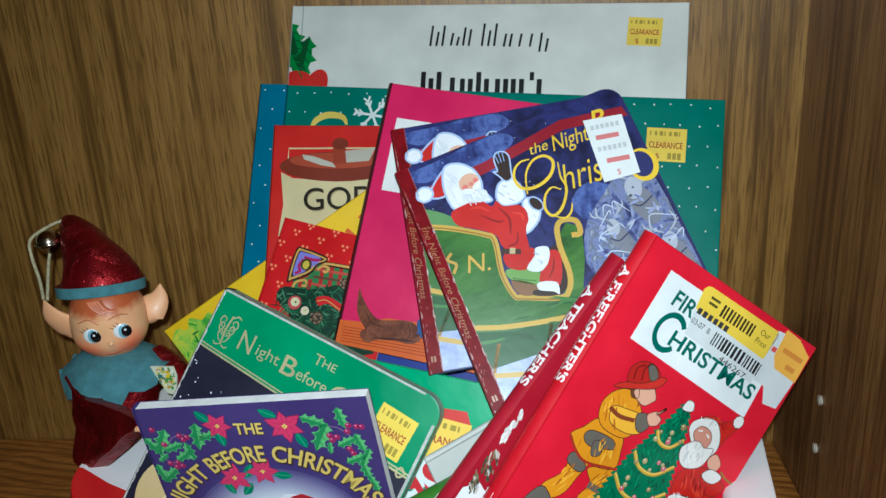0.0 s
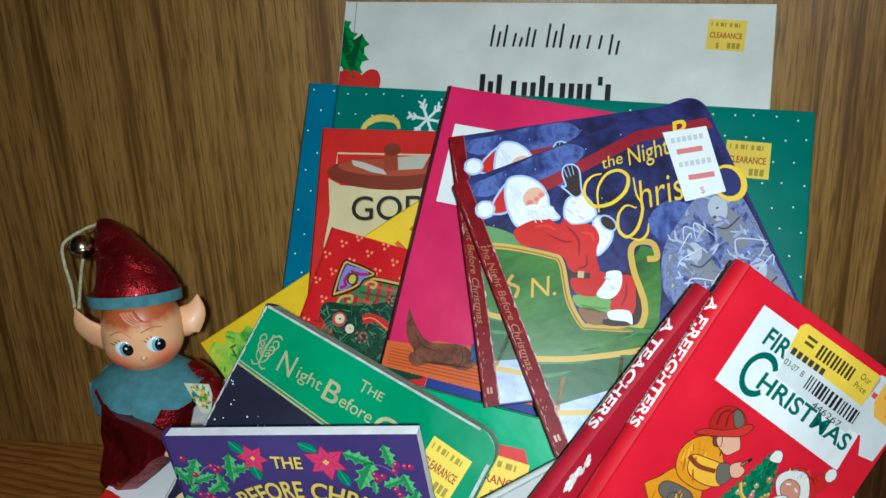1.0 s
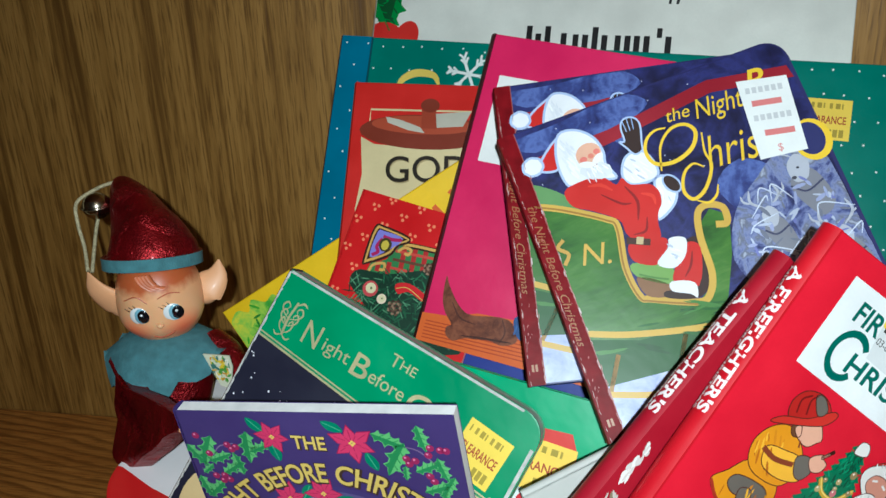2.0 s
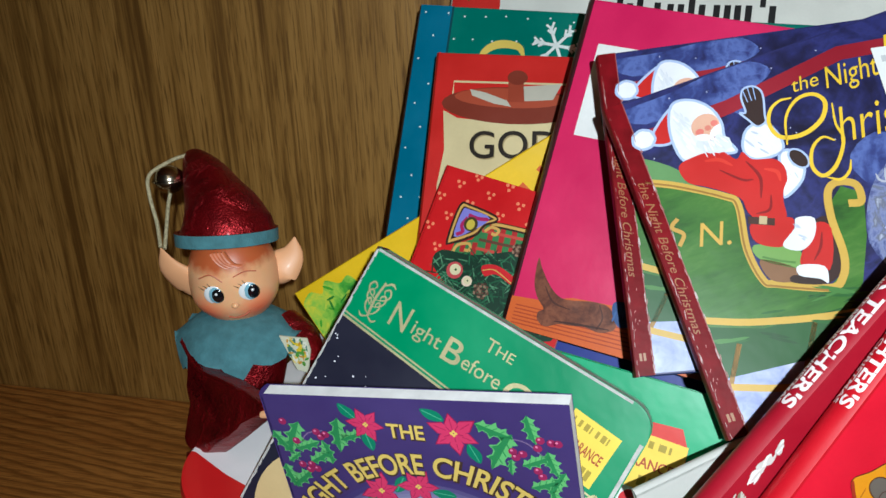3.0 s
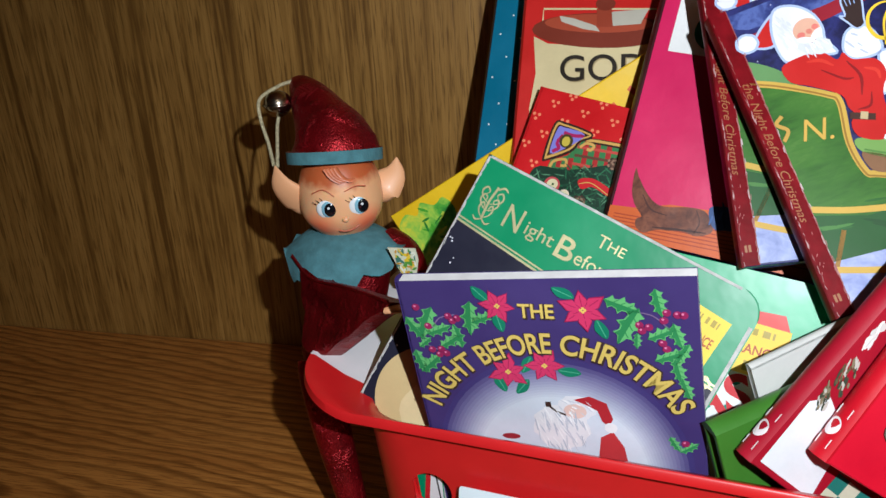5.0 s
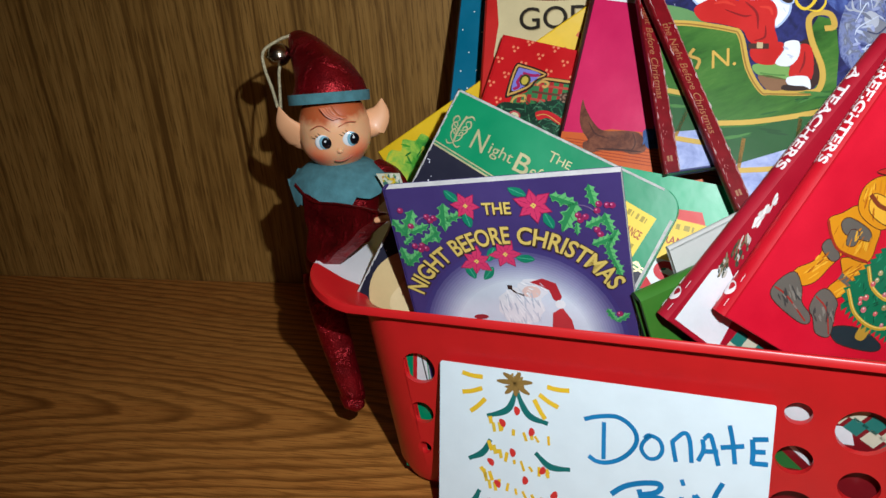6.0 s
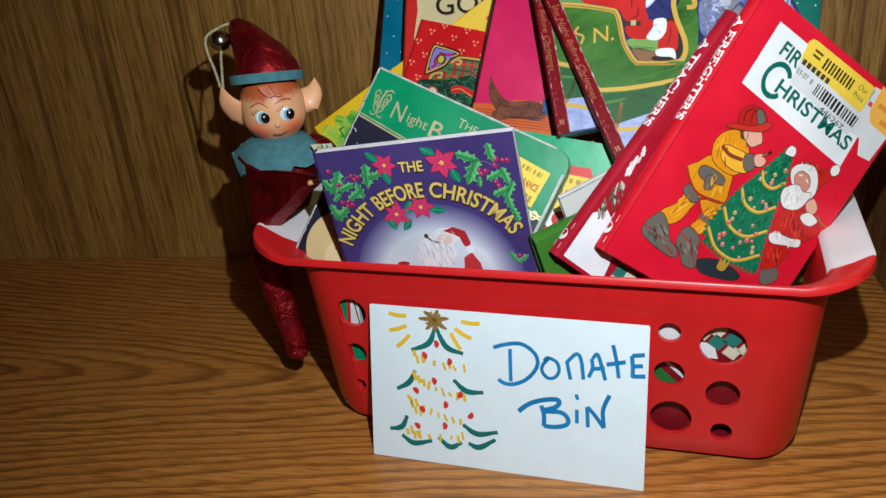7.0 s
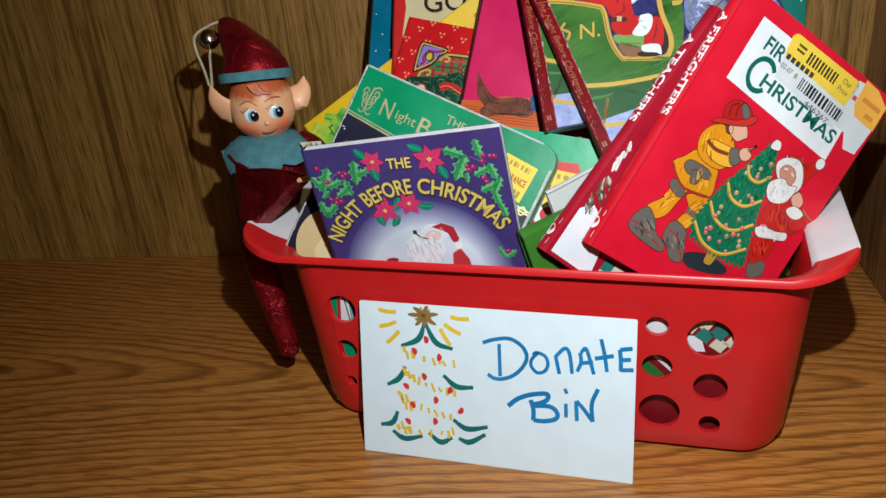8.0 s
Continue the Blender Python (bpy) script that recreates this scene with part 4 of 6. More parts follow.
art.quad(0.058, 0.15, 0.6, 0.47, ink(232, 232, 230)).ell(0.2, 0.38, 0.07, 0.07, ink(0, 105, 85), 1).ell(0.2, 0.38, 0.045, 0.045, ink(232, 232, 230), 2)
art.done("title_panel", b_pink, "white title panel, mostly hidden")
art = Art(H)
art.clip = (0, 1.0, 0, H)
art.poly([(0, 1.045), (0.1, 1.035), (0.2, 1.0), (1.0, 0.94), (1.0, H), (0, H)], ink(205, 95, 40))
art.soft([(0.055, 0.9), (0.073, 0.928), (0.111, 0.975), (0.151, 1.006), (0.192, 1.01), (0.268, 0.995), (0.318, 0.998), (0.351, 1.031), (0.355, 1.065), (0.312, 1.087), (0.262, 1.082), (0.214, 1.09), (0.175, 1.096), (0.134, 1.115), (0.104, 1.1), (0.1, 1.074), (0.115, 1.06), (0.083, 1.026), (0.061, 0.978)], BOOT_PAINT, 2)
art.line([(0.1, 0.985), (0.14, 1.03), (0.2, 1.04)], 0.006, ink(74, 40, 32), 3, True, True).line([(0.16, 1.09), (0.24, 1.08), (0.34, 1.07)], 0.008, ink(66, 36, 30), 3, True, True).line([(0.29, 1.0), (0.31, 1.04), (0.3, 1.08)], 0.005, ink(82, 46, 36), 3)
art.soft([(0.33, 0.985), (0.39, 0.966), (0.6, 0.94), (0.6, 1.05), (0.42, 1.045), (0.36, 1.05)], ink(48, 78, 128), 3).dabs(0.4, 1.0, 0.07, 0.04, [ink(60, 95, 150), ink(36, 60, 105)], 5, 20, 0.05, 0.01, 80)
for i in range(6):
    art.line([(0.02, 1.07 + 0.012 * i), (0.9, 1.03 + 0.015 * i)], 0.004, ink(165, 65, 30), 1, False)
tagged(art.done("illustration", b_pink, "brown boot and orange ground"), kind="stuff")

# blue and red edges of thin booklets under it
for k, (c, t) in enumerate(((ink(45, 60, 140), "thin blue booklet under the pink book"), (ink(150, 20, 60), "thin crimson booklet under the pink book"))):
    o = Vector((0.641, -0.813, 2.339)) + Vector((-0.096, -0.883, 0.46)) * (-0.1 - 0.05 * k) + Vector((-0.211, -0.433, -0.876)) * (0.02 + 0.03 * k)
    book("booklet", o, (0.973, -0.181, -0.145), (-0.211, -0.433, -0.876), 1.03, 1.22, 0.03, c, t, "paper")


# two copies of the sleigh book
SKY_PAINT = painted("night_sky_paint", ((18, 18, 46), (30, 32, 74), (44, 48, 106), (24, 26, 62)), 45, (1, 1, 1), 1.5)
SKY_PALE = painted("pale_sky_paint", ((32, 36, 84), (52, 64, 124), (86, 104, 168), (46, 54, 112)), 60, (1, 1, 1), 1.5)
FROST_PAINT = painted("frost_paint", ((36, 42, 84), (74, 82, 132), (120, 130, 172), (100, 104, 122), (164, 172, 194)), 75, (1, 1, 1), 2.5)
SNOW_PAINT = painted("snow_paint", ((118, 130, 178), (148, 158, 202), (172, 180, 216), (190, 196, 222)), 50, (1, 1, 1), 1.0)
SLEIGH_PAINT = painted("sleigh_paint", ((34, 74, 26), (52, 98, 34), (64, 110, 40), (84, 124, 54)), 55, (0.5, 1.6, 1), 0.8)


def sleigh_book(o, u, v, label):
    w, h = 0.975, 1.045
    night = ink(40, 42, 92)
    root = book("board_book", o, u, v, w, h, 0.07, night, label, "board", FOIL, 0.07)
    art = Art(h)
    art.clip = (0.035, w - 0.012, 0.006, h - 0.008)
    rnd = random.Random(11)
    art.poly(round_rect(0.03, w - 0.008, 0.006, h - 0.006, 0.064, 6, (0, 1, 1, 0)), SKY_PAINT, 0)
    art.soft([(0.035, 0.03), (0.2, 0.02), (0.42, 0.0), (0.5, 0.06), (0.4, 0.12), (0.44, 0.24), (0.3, 0.1), (0.1, 0.09)], SKY_PALE, 1)
    art.soft([(0.6, 0.4), (0.7, 0.34), (0.8, 0.42), (0.78, 0.5), (0.66, 0.52)], SKY_PALE, 1)
    for i in range(26):
        art.ell(rnd.uniform(0.06, 0.9), rnd.uniform(0.03, 0.4), 0.0022, 0.0022, ink(190, 196, 225), 3, 0, 6)
    tagged(art.done("night_sky", root, "mottled dark blue sky"), kind="stuff")
    art = Art(h)
    art.clip = (0.035, w - 0.012, 0.006, h - 0.008)
    band = ink(140, 24, 42)
    art.poly([(0.03, 0.11), (0.35, 0.1), (0.7, 0.055), (0.955, 0.1), (0.962, 0.145), (0.7, 0.1), (0.35, 0.145), (0.03, 0.17)], band, 4)
    art.done("ribbon", root, "dark red ribbon")
    art = Art(h)
    art.clip = (0.035, w - 0.012, 0.006, h - 0.008)
    art.soft([(0.62, 0.5), (0.72, 0.42), (0.82, 0.36), (0.94, 0.38), (0.96, 0.7), (0.95, 1.0), (0.56, 1.06), (0.6, 0.8), (0.56, 0.64)], FROST_PAINT, 4)
    grey, pale, line_w = ink(122, 124, 136), ink(172, 176, 190), ink(196, 204, 224)
    for a, b, k in ((0.86, 0.5, 0.1), (0.72, 0.6, 0.075), (0.9, 0.74, 0.085), (0.74, 0.8, 0.07)):
        art.soft([(a - 0.5 * k, b - 0.2 * k), (a - 0.1 * k, b - 0.7 * k), (a + 0.4 * k, b - 0.4 * k), (a + 0.6 * k, b + 0.6 * k), (a + 0.1 * k, b + 1.0 * k), (a - 0.3 * k, b + 0.5 * k)], grey, 8)
        art.soft([(a - 0.35 * k, b - 0.9 * k), (a, b - 1.15 * k), (a + 0.3 * k, b - 0.8 * k), (a + 0.1 * k, b - 0.3 * k), (a - 0.25 * k, b - 0.25 * k), (a - 0.4 * k, b - 0.5 * k)], pale, 9)
        art.ell(a - 0.08 * k, b - 0.7 * k, 0.05 * k, 0.04 * k, ink(52, 54, 66), 10, 0, 8).ell(a - 0.3 * k, b - 0.42 * k, 0.08 * k, 0.06 * k, ink(70, 70, 82), 10, 0, 8)
        for d in (-1, 1):
            art.line([(a + d * 0.15 * k, b - 1.1 * k), (a + d * 0.6 * k, b - 1.5 * k), (a + d * 0.5 * k, b - 2.0 * k)], 0.009, pale, 9, True, True)
            art.line([(a + d * 0.5 * k, b - 1.4 * k), (a + d * 0.85 * k, b - 1.6 * k), (a + d * 0.9 * k, b - 1.9 * k)], 0.007, pale, 9, True, True)
        art.line([(a - 0.5 * k, b - 0.2 * k), (a - 0.1 * k, b + 0.1 * k), (a + 0.5 * k, b - 0.1 * k)], 0.006, ink(60, 62, 92), 10)
    for i in range(12):
        a, b = rnd.uniform(0.6, 0.92), rnd.uniform(0.46, 0.95)
        art.line([(a, b), (a + rnd.uniform(0.02, 0.07), b - rnd.uniform(0.02, 0.06)), (a + rnd.uniform(0.05, 0.12), b + rnd.uniform(-0.05, 0.03))], 0.0045, line_w, 11, True, True)
    art.dabs(0.78, 0.66, 0.16, 0.22, [ink(150, 158, 196), ink(108, 112, 130), ink(110, 116, 176), ink(176, 184, 206)], 7, 80, 0.04, 0.012)
    tagged(art.done("deer_print", root, "grey-blue frosty shapes"), kind="stuff")
    art = Art(h)
    art.clip = (0.035, w - 0.012, 0.006, h - 0.008)
    art.soft([(0.03, 0.86), (0.12, 0.84), (0.3, 0.88), (0.44, 0.86), (0.6, 0.84), (0.72, 0.86), (0.72, 1.06), (0.02, 1.06)], SNOW_PAINT, 4)
    tagged(art.done("snow", root, "pale blue snow"), kind="stuff")
    art = Art(h)
    art.clip = (0.035, w - 0.012, 0.006, h - 0.008)
    sleigh, sleigh_d, trim, trim_d = SLEIGH_PAINT, ink(34, 82, 36), ink(196, 160, 70), ink(150, 112, 45)
    art.poly([(0.03, 0.26), (0.12, 0.305), (0.24, 0.385), (0.26, 0.42), (0.235, 0.55), (0.245, 0.65), (0.28, 0.672), (0.41, 0.725), (0.455, 0.7), (0.482, 0.64), (0.5, 0.5), (0.55, 0.46),
              (0.6, 0.5), (0.56, 0.62), (0.5, 0.74), (0.42, 0.82), (0.3, 0.86), (0.03, 0.8)], sleigh, 9)
    art.poly([(0.03, 0.72), (0.2, 0.78), (0.42, 0.79), (0.3, 0.9), (0.03, 0.88)], sleigh_d, 10)
    art.line([(0.03, 0.26), (0.12, 0.305), (0.235, 0.38), (0.262, 0.42), (0.238, 0.55), (0.248, 0.65), (0.28, 0.672), (0.41, 0.727), (0.455, 0.71), (0.482, 0.65), (0.49, 0.54), (0.51, 0.465), (0.545, 0.446), (0.59, 0.47), (0.585, 0.52), (0.55, 0.515)], 0.022, trim, 11)
    art.line([(0.03, 0.262), (0.12, 0.308), (0.233, 0.383), (0.258, 0.42), (0.234, 0.55), (0.244, 0.652), (0.276, 0.677), (0.405, 0.733)], 0.006, trim_d, 12)
    art.line([(0.03, 0.7), (0.2, 0.76), (0.45, 0.81), (0.62, 0.78)], 0.02, trim, 11).line([(0.03, 0.9), (0.25, 0.965), (0.6, 1.0)], 0.02, trim, 11)
    for a in (0.12, 0.34, 0.5):
        art.line([(a, 0.8), (a - 0.08, 0.93)], 0.014, trim_d, 10, False)
    art.dabs(0.3, 0.78, 0.25, 0.05, [ink(40, 92, 38), ink(70, 120, 55), ink(28, 70, 32)], 10.2, 24, 0.1, 0.01, 14)
    art.done("sleigh", root, "green sleigh with gold trim")
    art = Art(h)
    art.clip = (0.035, w - 0.012, 0.006, h - 0.008)
    coat, coat_d, fur, fur_d, glow = ink(188, 28, 26), ink(130, 14, 20), ink(226, 228, 234), ink(185, 192, 210), ink(150, 175, 225)
    mitt, warm = ink(48, 32, 30), ink(205, 52, 40)
    art.soft([(0.035, 0.185), (0.121, 0.24), (0.17, 0.31), (0.13, 0.32), (0.035, 0.262)], ink(96, 138, 84), 8)
    art.ell(0.44, 0.62, 0.06, 0.1, ink(52, 30, 28), 8, 25)
    art.edge = (ink(170, 188, 226), 0.008)
    art.soft([(0.099, 0.139), (0.13, 0.105), (0.19, 0.066), (0.23, 0.075), (0.16, 0.168), (0.098, 0.161)], coat, 13)
    art.ell(0.076, 0.135, 0.034, 0.031, fur, 14, 0, 18, 0.04, 7)
    art.soft([(0.19, 0.06), (0.25, 0.065), (0.295, 0.11), (0.308, 0.165), (0.3, 0.21), (0.318, 0.262), (0.271, 0.255), (0.201, 0.245), (0.16, 0.231), (0.156, 0.14)], fur, 13.5)
    art.soft([(0.366, 0.21), (0.421, 0.205), (0.448, 0.262), (0.435, 0.308), (0.36, 0.305), (0.336, 0.265)], fur, 13)
    art.soft([(0.428, 0.311), (0.466, 0.315), (0.482, 0.357), (0.455, 0.41), (0.39, 0.44), (0.41, 0.376)], fur, 13)
    art.edge = (ink(170, 188, 226), 0.006)
    art.soft([(0.367, 0.153), (0.384, 0.158), (0.388, 0.111), (0.405, 0.086), (0.436, 0.09), (0.45, 0.12), (0.432, 0.185), (0.426, 0.206), (0.399, 0.211), (0.381, 0.18)], mitt, 14)
    art.ell(0.472, 0.343, 0.022, 0.034, mitt, 14, -25)
    art.edge = None
    for i in range(3):
        art.line([(0.4 + 0.016 * i, 0.088), (0.401 + 0.012 * i, 0.13)], 0.003, glow, 15, False)
    art.soft([(0.144, 0.25), (0.201, 0.236), (0.271, 0.243), (0.306, 0.285), (0.331, 0.27), (0.35, 0.301), (0.405, 0.32), (0.425, 0.35), (0.42, 0.39), (0.4, 0.415), (0.385, 0.45), (0.372, 0.5), (0.308, 0.49), (0.28, 0.448), (0.274, 0.399), (0.203, 0.34), (0.151, 0.305)], coat, 15)
    art.soft([(0.278, 0.481), (0.372, 0.495), (0.39, 0.52), (0.34, 0.575), (0.27, 0.54)], coat, 14).line([(0.272, 0.47), (0.34, 0.5)], 0.022, ink(66, 40, 32), 16, False)
    art.quad(0.3, 0.472, 0.322, 0.496, ink(190, 170, 130), 17, 25)
    art.soft([(0.443, 0.54), (0.478, 0.57), (0.43, 0.679), (0.363, 0.645), (0.384, 0.6)], coat, 14)
    art.soft([(0.4, 0.508), (0.446, 0.525), (0.424, 0.578), (0.377, 0.602), (0.335, 0.572), (0.383, 0.536)], fur, 16)
    art.soft([(0.355, 0.64), (0.42, 0.665), (0.412, 0.713), (0.395, 0.695), (0.346, 0.668)], fur, 16).soft([(0.33, 0.662), (0.394, 0.688), (0.396, 0.712), (0.322, 0.682)], mitt, 15)
    art.soft([(0.262, 0.545), (0.367, 0.587), (0.368, 0.63), (0.345, 0.645), (0.262, 0.59)], ink(120, 160, 84), 13).soft([(0.262, 0.59), (0.345, 0.645), (0.33, 0.68), (0.268, 0.655)], ink(132, 96, 68), 13)
    art.line([(0.27, 0.585), (0.31, 0.61), (0.35, 0.63)], 0.006, ink(86, 128, 62), 14)
    # soft folds and fur strokes
    art.line([(0.33, 0.3), (0.35, 0.36), (0.33, 0.42)], 0.01, coat_d, 16, True, True).line([(0.25, 0.3), (0.3, 0.35), (0.33, 0.36)], 0.008, coat_d, 16, True, True).line([(0.36, 0.42), (0.34, 0.46), (0.3, 0.46)], 0.008, coat_d, 16, True, True).line([(0.45, 0.57), (0.43, 0.61), (0.4, 0.64)], 0.008, coat_d, 16, True, True)
    art.line([(0.22, 0.26), (0.26, 0.27), (0.29, 0.3)], 0.012, warm, 16, True, True).line([(0.37, 0.34), (0.4, 0.36), (0.4, 0.39)], 0.012, warm, 16, True, True)
    art.ell(0.26, 0.158, 0.043, 0.038, ink(220, 172, 148), 16, -15).ell(0.264, 0.218, 0.052, 0.03, ink(216, 220, 228), 17, 20, 20, 0.05, 7).ell(0.243, 0.19, 0.026, 0.011, ink(236, 238, 242), 17.8, 20, 14).ell(0.282, 0.182, 0.024, 0.011, ink(236, 238, 242), 17.85, -35, 14).ell(0.264, 0.198, 0.013, 0.006, ink(150, 50, 50), 17.7, -15, 10)
    art.dabs(0.2, 0.15, 0.02, 0.07, [ink(212, 216, 226), ink(238, 240, 243), ink(218, 222, 230)], 14.2, 30, 0.04, 0.008, 75).dabs(0.262, 0.222, 0.045, 0.022, [ink(210, 214, 224), ink(240, 240, 242)], 17.5, 22, 0.03, 0.006, 70)
    art.ell(0.238, 0.17, 0.013, 0.01, ink(218, 122, 112), 16.8, 0, 12).ell(0.287, 0.158, 0.011, 0.01, ink(218, 122, 112), 16.8, 0, 12).ell(0.265, 0.166, 0.01, 0.009, ink(212, 128, 112), 16.9, 0, 10)
    art.dabs(0.39, 0.26, 0.035, 0.035, [fur_d, ink(238, 240, 244)], 14.2, 14, 0.04, 0.007, 60).dabs(0.44, 0.37, 0.022, 0.035, [fur_d, ink(238, 240, 244)], 14.2, 10, 0.03, 0.006, 80).dabs(0.4, 0.55, 0.025, 0.03, [fur_d, ink(238, 240, 244)], 16.5, 10, 0.03, 0.006, 50)
    art.done("figure_print", root, "red and white winter figure in plain shapes")
    art = Art(h)
    title = ink(228, 192, 52)
    art.inscribe("the", 0.535, 0.148, 0.045, title, 18, 3, None, 0.0, 0.25)
    art.inscribe("Night", 0.625, 0.17, 0.07, title, 18, 4, 0.16, 0.0, 0.3)
    art.inscribe("B", 0.805, 0.15, 0.085, title, 18, 6, None, 0.014, 0.25)
    art.inscribe("hris", 0.6, 0.34, 0.115, title, 18, 6, 0.17, -0.004, 0.3)
    art.line([(0.457, 0.294), (0.484, 0.215), (0.533, 0.172), (0.583, 0.173), (0.604, 0.209), (0.573, 0.256), (0.509, 0.279), (0.449, 0.265), (0.433, 0.218), (0.451, 0.178), (0.485, 0.159), (0.521, 0.162)], 0.0135, title, 18, True, True)
    art.line([(0.621, 0.217), (0.607, 0.281), (0.611, 0.326), (0.584, 0.374), (0.548, 0.408), (0.513, 0.414), (0.498, 0.377), (0.52, 0.327), (0.558, 0.306), (0.586, 0.327)], 0.012, title, 19, True, True)
    art.line([(0.524, 0.423), (0.557, 0.442), (0.588, 0.427), (0.605, 0.396)], 0.009, title, 19, True, True)
    art.ell(0.93, 0.36, 0.06, 0.07, title, 15).ell(0.925, 0.355, 0.045, 0.055, ink(42, 46, 98), 16)
    art.done("title", root, "yellow script title")
    art = Art(h)
    art.inscribe("N.", 0.115, 0.5, 0.075, ink(205, 165, 75), 18, 14, None, 0.0, 0.15).line([(0.085, 0.4), (0.06, 0.42), (0.085, 0.45), (0.062, 0.48)], 0.012, ink(190, 150, 70), 18)
    art.done("initial", root, "gold initial")
    art = Art(h)
    art.quad(0.0, 0.002, 0.054, h - 0.002, FOIL, 12)
    art.inscribe("the Night Before Christmas", 0.012, 0.26, 0.027, ink(150, 92, 52), 13, 90, 0.48, 0.0, 0.3)
    art.quad(0.014, 0.975, 0.022, 0.998, ink(150, 92, 52), 13).quad(0.026, 0.975, 0.034, 0.998, ink(150, 92, 52), 13)
    art.quad(0.053, 0.004, 0.0555, h - 0.004, ink(150, 84, 84), 13)
    rnd = random.Random(31)
    for i in range(44):
        art.ell(0.054 + rnd.uniform(-0.003, 0.004), rnd.uniform(0.01, h - 0.01), rnd.uniform(0.006, 0.022), rnd.uniform(0.0008, 0.0026), ink(*rnd.choice(((190, 170, 168), (150, 90, 88), (168, 120, 116)))), 14 + 0.05 * i, 90 + rnd.uniform(-6, 6), 6)
    for i in range(60):
        art.ell(0.003 + rnd.uniform(0, 0.004), rnd.uniform(0.005, h - 0.005), rnd.uniform(0.004, 0.016), rnd.uniform(0.0006, 0.0016), ink(*rnd.choice(((176, 140, 138), (140, 80, 78)))), 14 + 0.05 * i, 90 + rnd.uniform(-10, 10), 6)
    for i in range(14):
        art.ell(rnd.uniform(0.004, 0.046), rnd.uniform(0.01, h - 0.01), rnd.uniform(0.002, 0.008), 0.0012, ink(176, 92, 92), 12.5, 90 + rnd.uniform(-40, 40), 6)
    art.done("spine_foil", root, "dark red foil spine with gold lettering")
    return root


sleigh_book((0.712, -1.179, 2.27), (0.9848, 0.1383, 0.1048), (0.1614, -0.5074, -0.8465), "blue board book with a red foil spine, behind its twin")
s2 = sleigh_book((0.748, -1.378, 2.132), (0.9253, 0.238, 0.2952), (0.376, -0.476, -0.795), "glossy blue board book with a green sleigh and red foil spine")
art = Art(1.045)
LBL = ink(225, 228, 228, 0.5)
art.poly([(0.785, 0.097), (0.94, 0.132), (0.905, 0.385), (0.757, 0.368)], LBL, 20)
for i in range(6):
    art.quad(0.8 + 0.02 * i, 0.13 + 0.004 * i, 0.814 + 0.02 * i, 0.15 + 0.004 * i, ink(192, 194, 198), 21, 12)
    art.quad(0.79 + 0.02 * i, 0.225 + 0.004 * i, 0.804 + 0.02 * i, 0.245 + 0.004 * i, ink(192, 194, 198), 21, 12)
for b in (0.185, 0.29):
    art.quad(0.802, b, 0.895, b + 0.02, ink(205, 120, 120), 21, 12)
art.inscribe("$", 0.82, 0.36, 0.026, ink(205, 130, 130), 21, 12)
art.done("price_sticker", s2, "white price sticker with smudged print")

# second green board book, deeper in the bin
H = 1.0
GREEN, NAVY = ink(14, 136, 88, 0.34, gloss=0.5), ink(30, 30, 48, 0.34, gloss=0.45)
G_O, G_U, G_V = Vector((0.04, -1.567, 1.717)), Vector((0.89, -0.255, -0.379)), Vector((-0.451, -0.362, -0.816))
G_N = G_V.cross(G_U).normalized()
b_g2 = book("board_book", G_O + G_U * 0.2 + G_V * 0.127 - G_N * 0.135, G_U * 0.967 - G_V * 0.256, G_V * 0.967 + G_U * 0.256, 1.03, H, 0.06, ink(8, 158, 104, 0.34, gloss=0.45), "green board book with a red patch, half hidden", "board", corner=0.09, edge=ink(30, 120, 85))
art = Art(H)
art.clip = (0, 1.02, 0, H)
art.quad(0.3, 0.3, 1.02, 1.0, ink(228, 232, 230)).poly([(0.55, 0.14), (0.9, 0.12), (0.93, 0.18), (0.93, 0.24), (0.55, 0.24)], ink(205, 60, 55), 1)
for i in range(10):
    art.ell(0.66 + 0.07 * (i % 5), 0.36 + 0.1 * (i // 5), 0.018, 0.018, ink(20, 130, 110), 2, 0, 10)
art.inscribe("AS", 0.68, 0.52, 0.13, ink(200, 40, 50), 3, -20, None, 0.03)
art.done("illustration", b_g2, "red patch, white ground and red letters")
sticker(H, b_g2, "price_sticker", 0.67, 0.16, 0.26, 0.17, 2, ink(245, 205, 85, 0.5))

# green and navy board book
H = 1.0
b_gr = book("board_book", (0.04, -1.567, 1.717), G_U, G_V, 1.03, H, 0.1, GREEN, "green and navy board book with gold lettering and grey worn edges", "board", ink(70, 35, 25), 0.085, GREYBOARD)
art = Art(H)
art.clip = (0.004, 1.022, 0.004, H - 0.006)
art.poly([(0, 0.25), (1.03, 0.33), (1.03, H), (0, H)], NAVY)
art.line([(0, 0.237), (1.02, 0.315)], 0.006, PALE_GOLD, 1, False).line([(0, 0.25), (1.02, 0.328)], 0.008, PALE_GOLD, 1, False)
rnd = random.Random(9)
for i in range(90):
    a, b = rnd.uniform(0.01, 0.9), rnd.uniform(0.28, 0.75)
    if b > 0.275 + 0.08 * a:
        r = rnd.uniform(0.0015, 0.004)
        art.ell(a, b, r, r, ink(225, 225, 235), 2, 0, 6)
art.ell(0.27, 0.86, 0.24, 0.2, ink(205, 180, 130), 1, 0, 40).ell(0.3, 0.88, 0.15, 0.14, ink(218, 196, 150), 2, 0, 30, 0.05, 5).ell(0.2, 0.8, 0.06, 0.04, ink(188, 160, 110), 2, 30)
art.done("night_panel", b_gr, "navy sky with white stars and a cream moon")
art = Art(H)
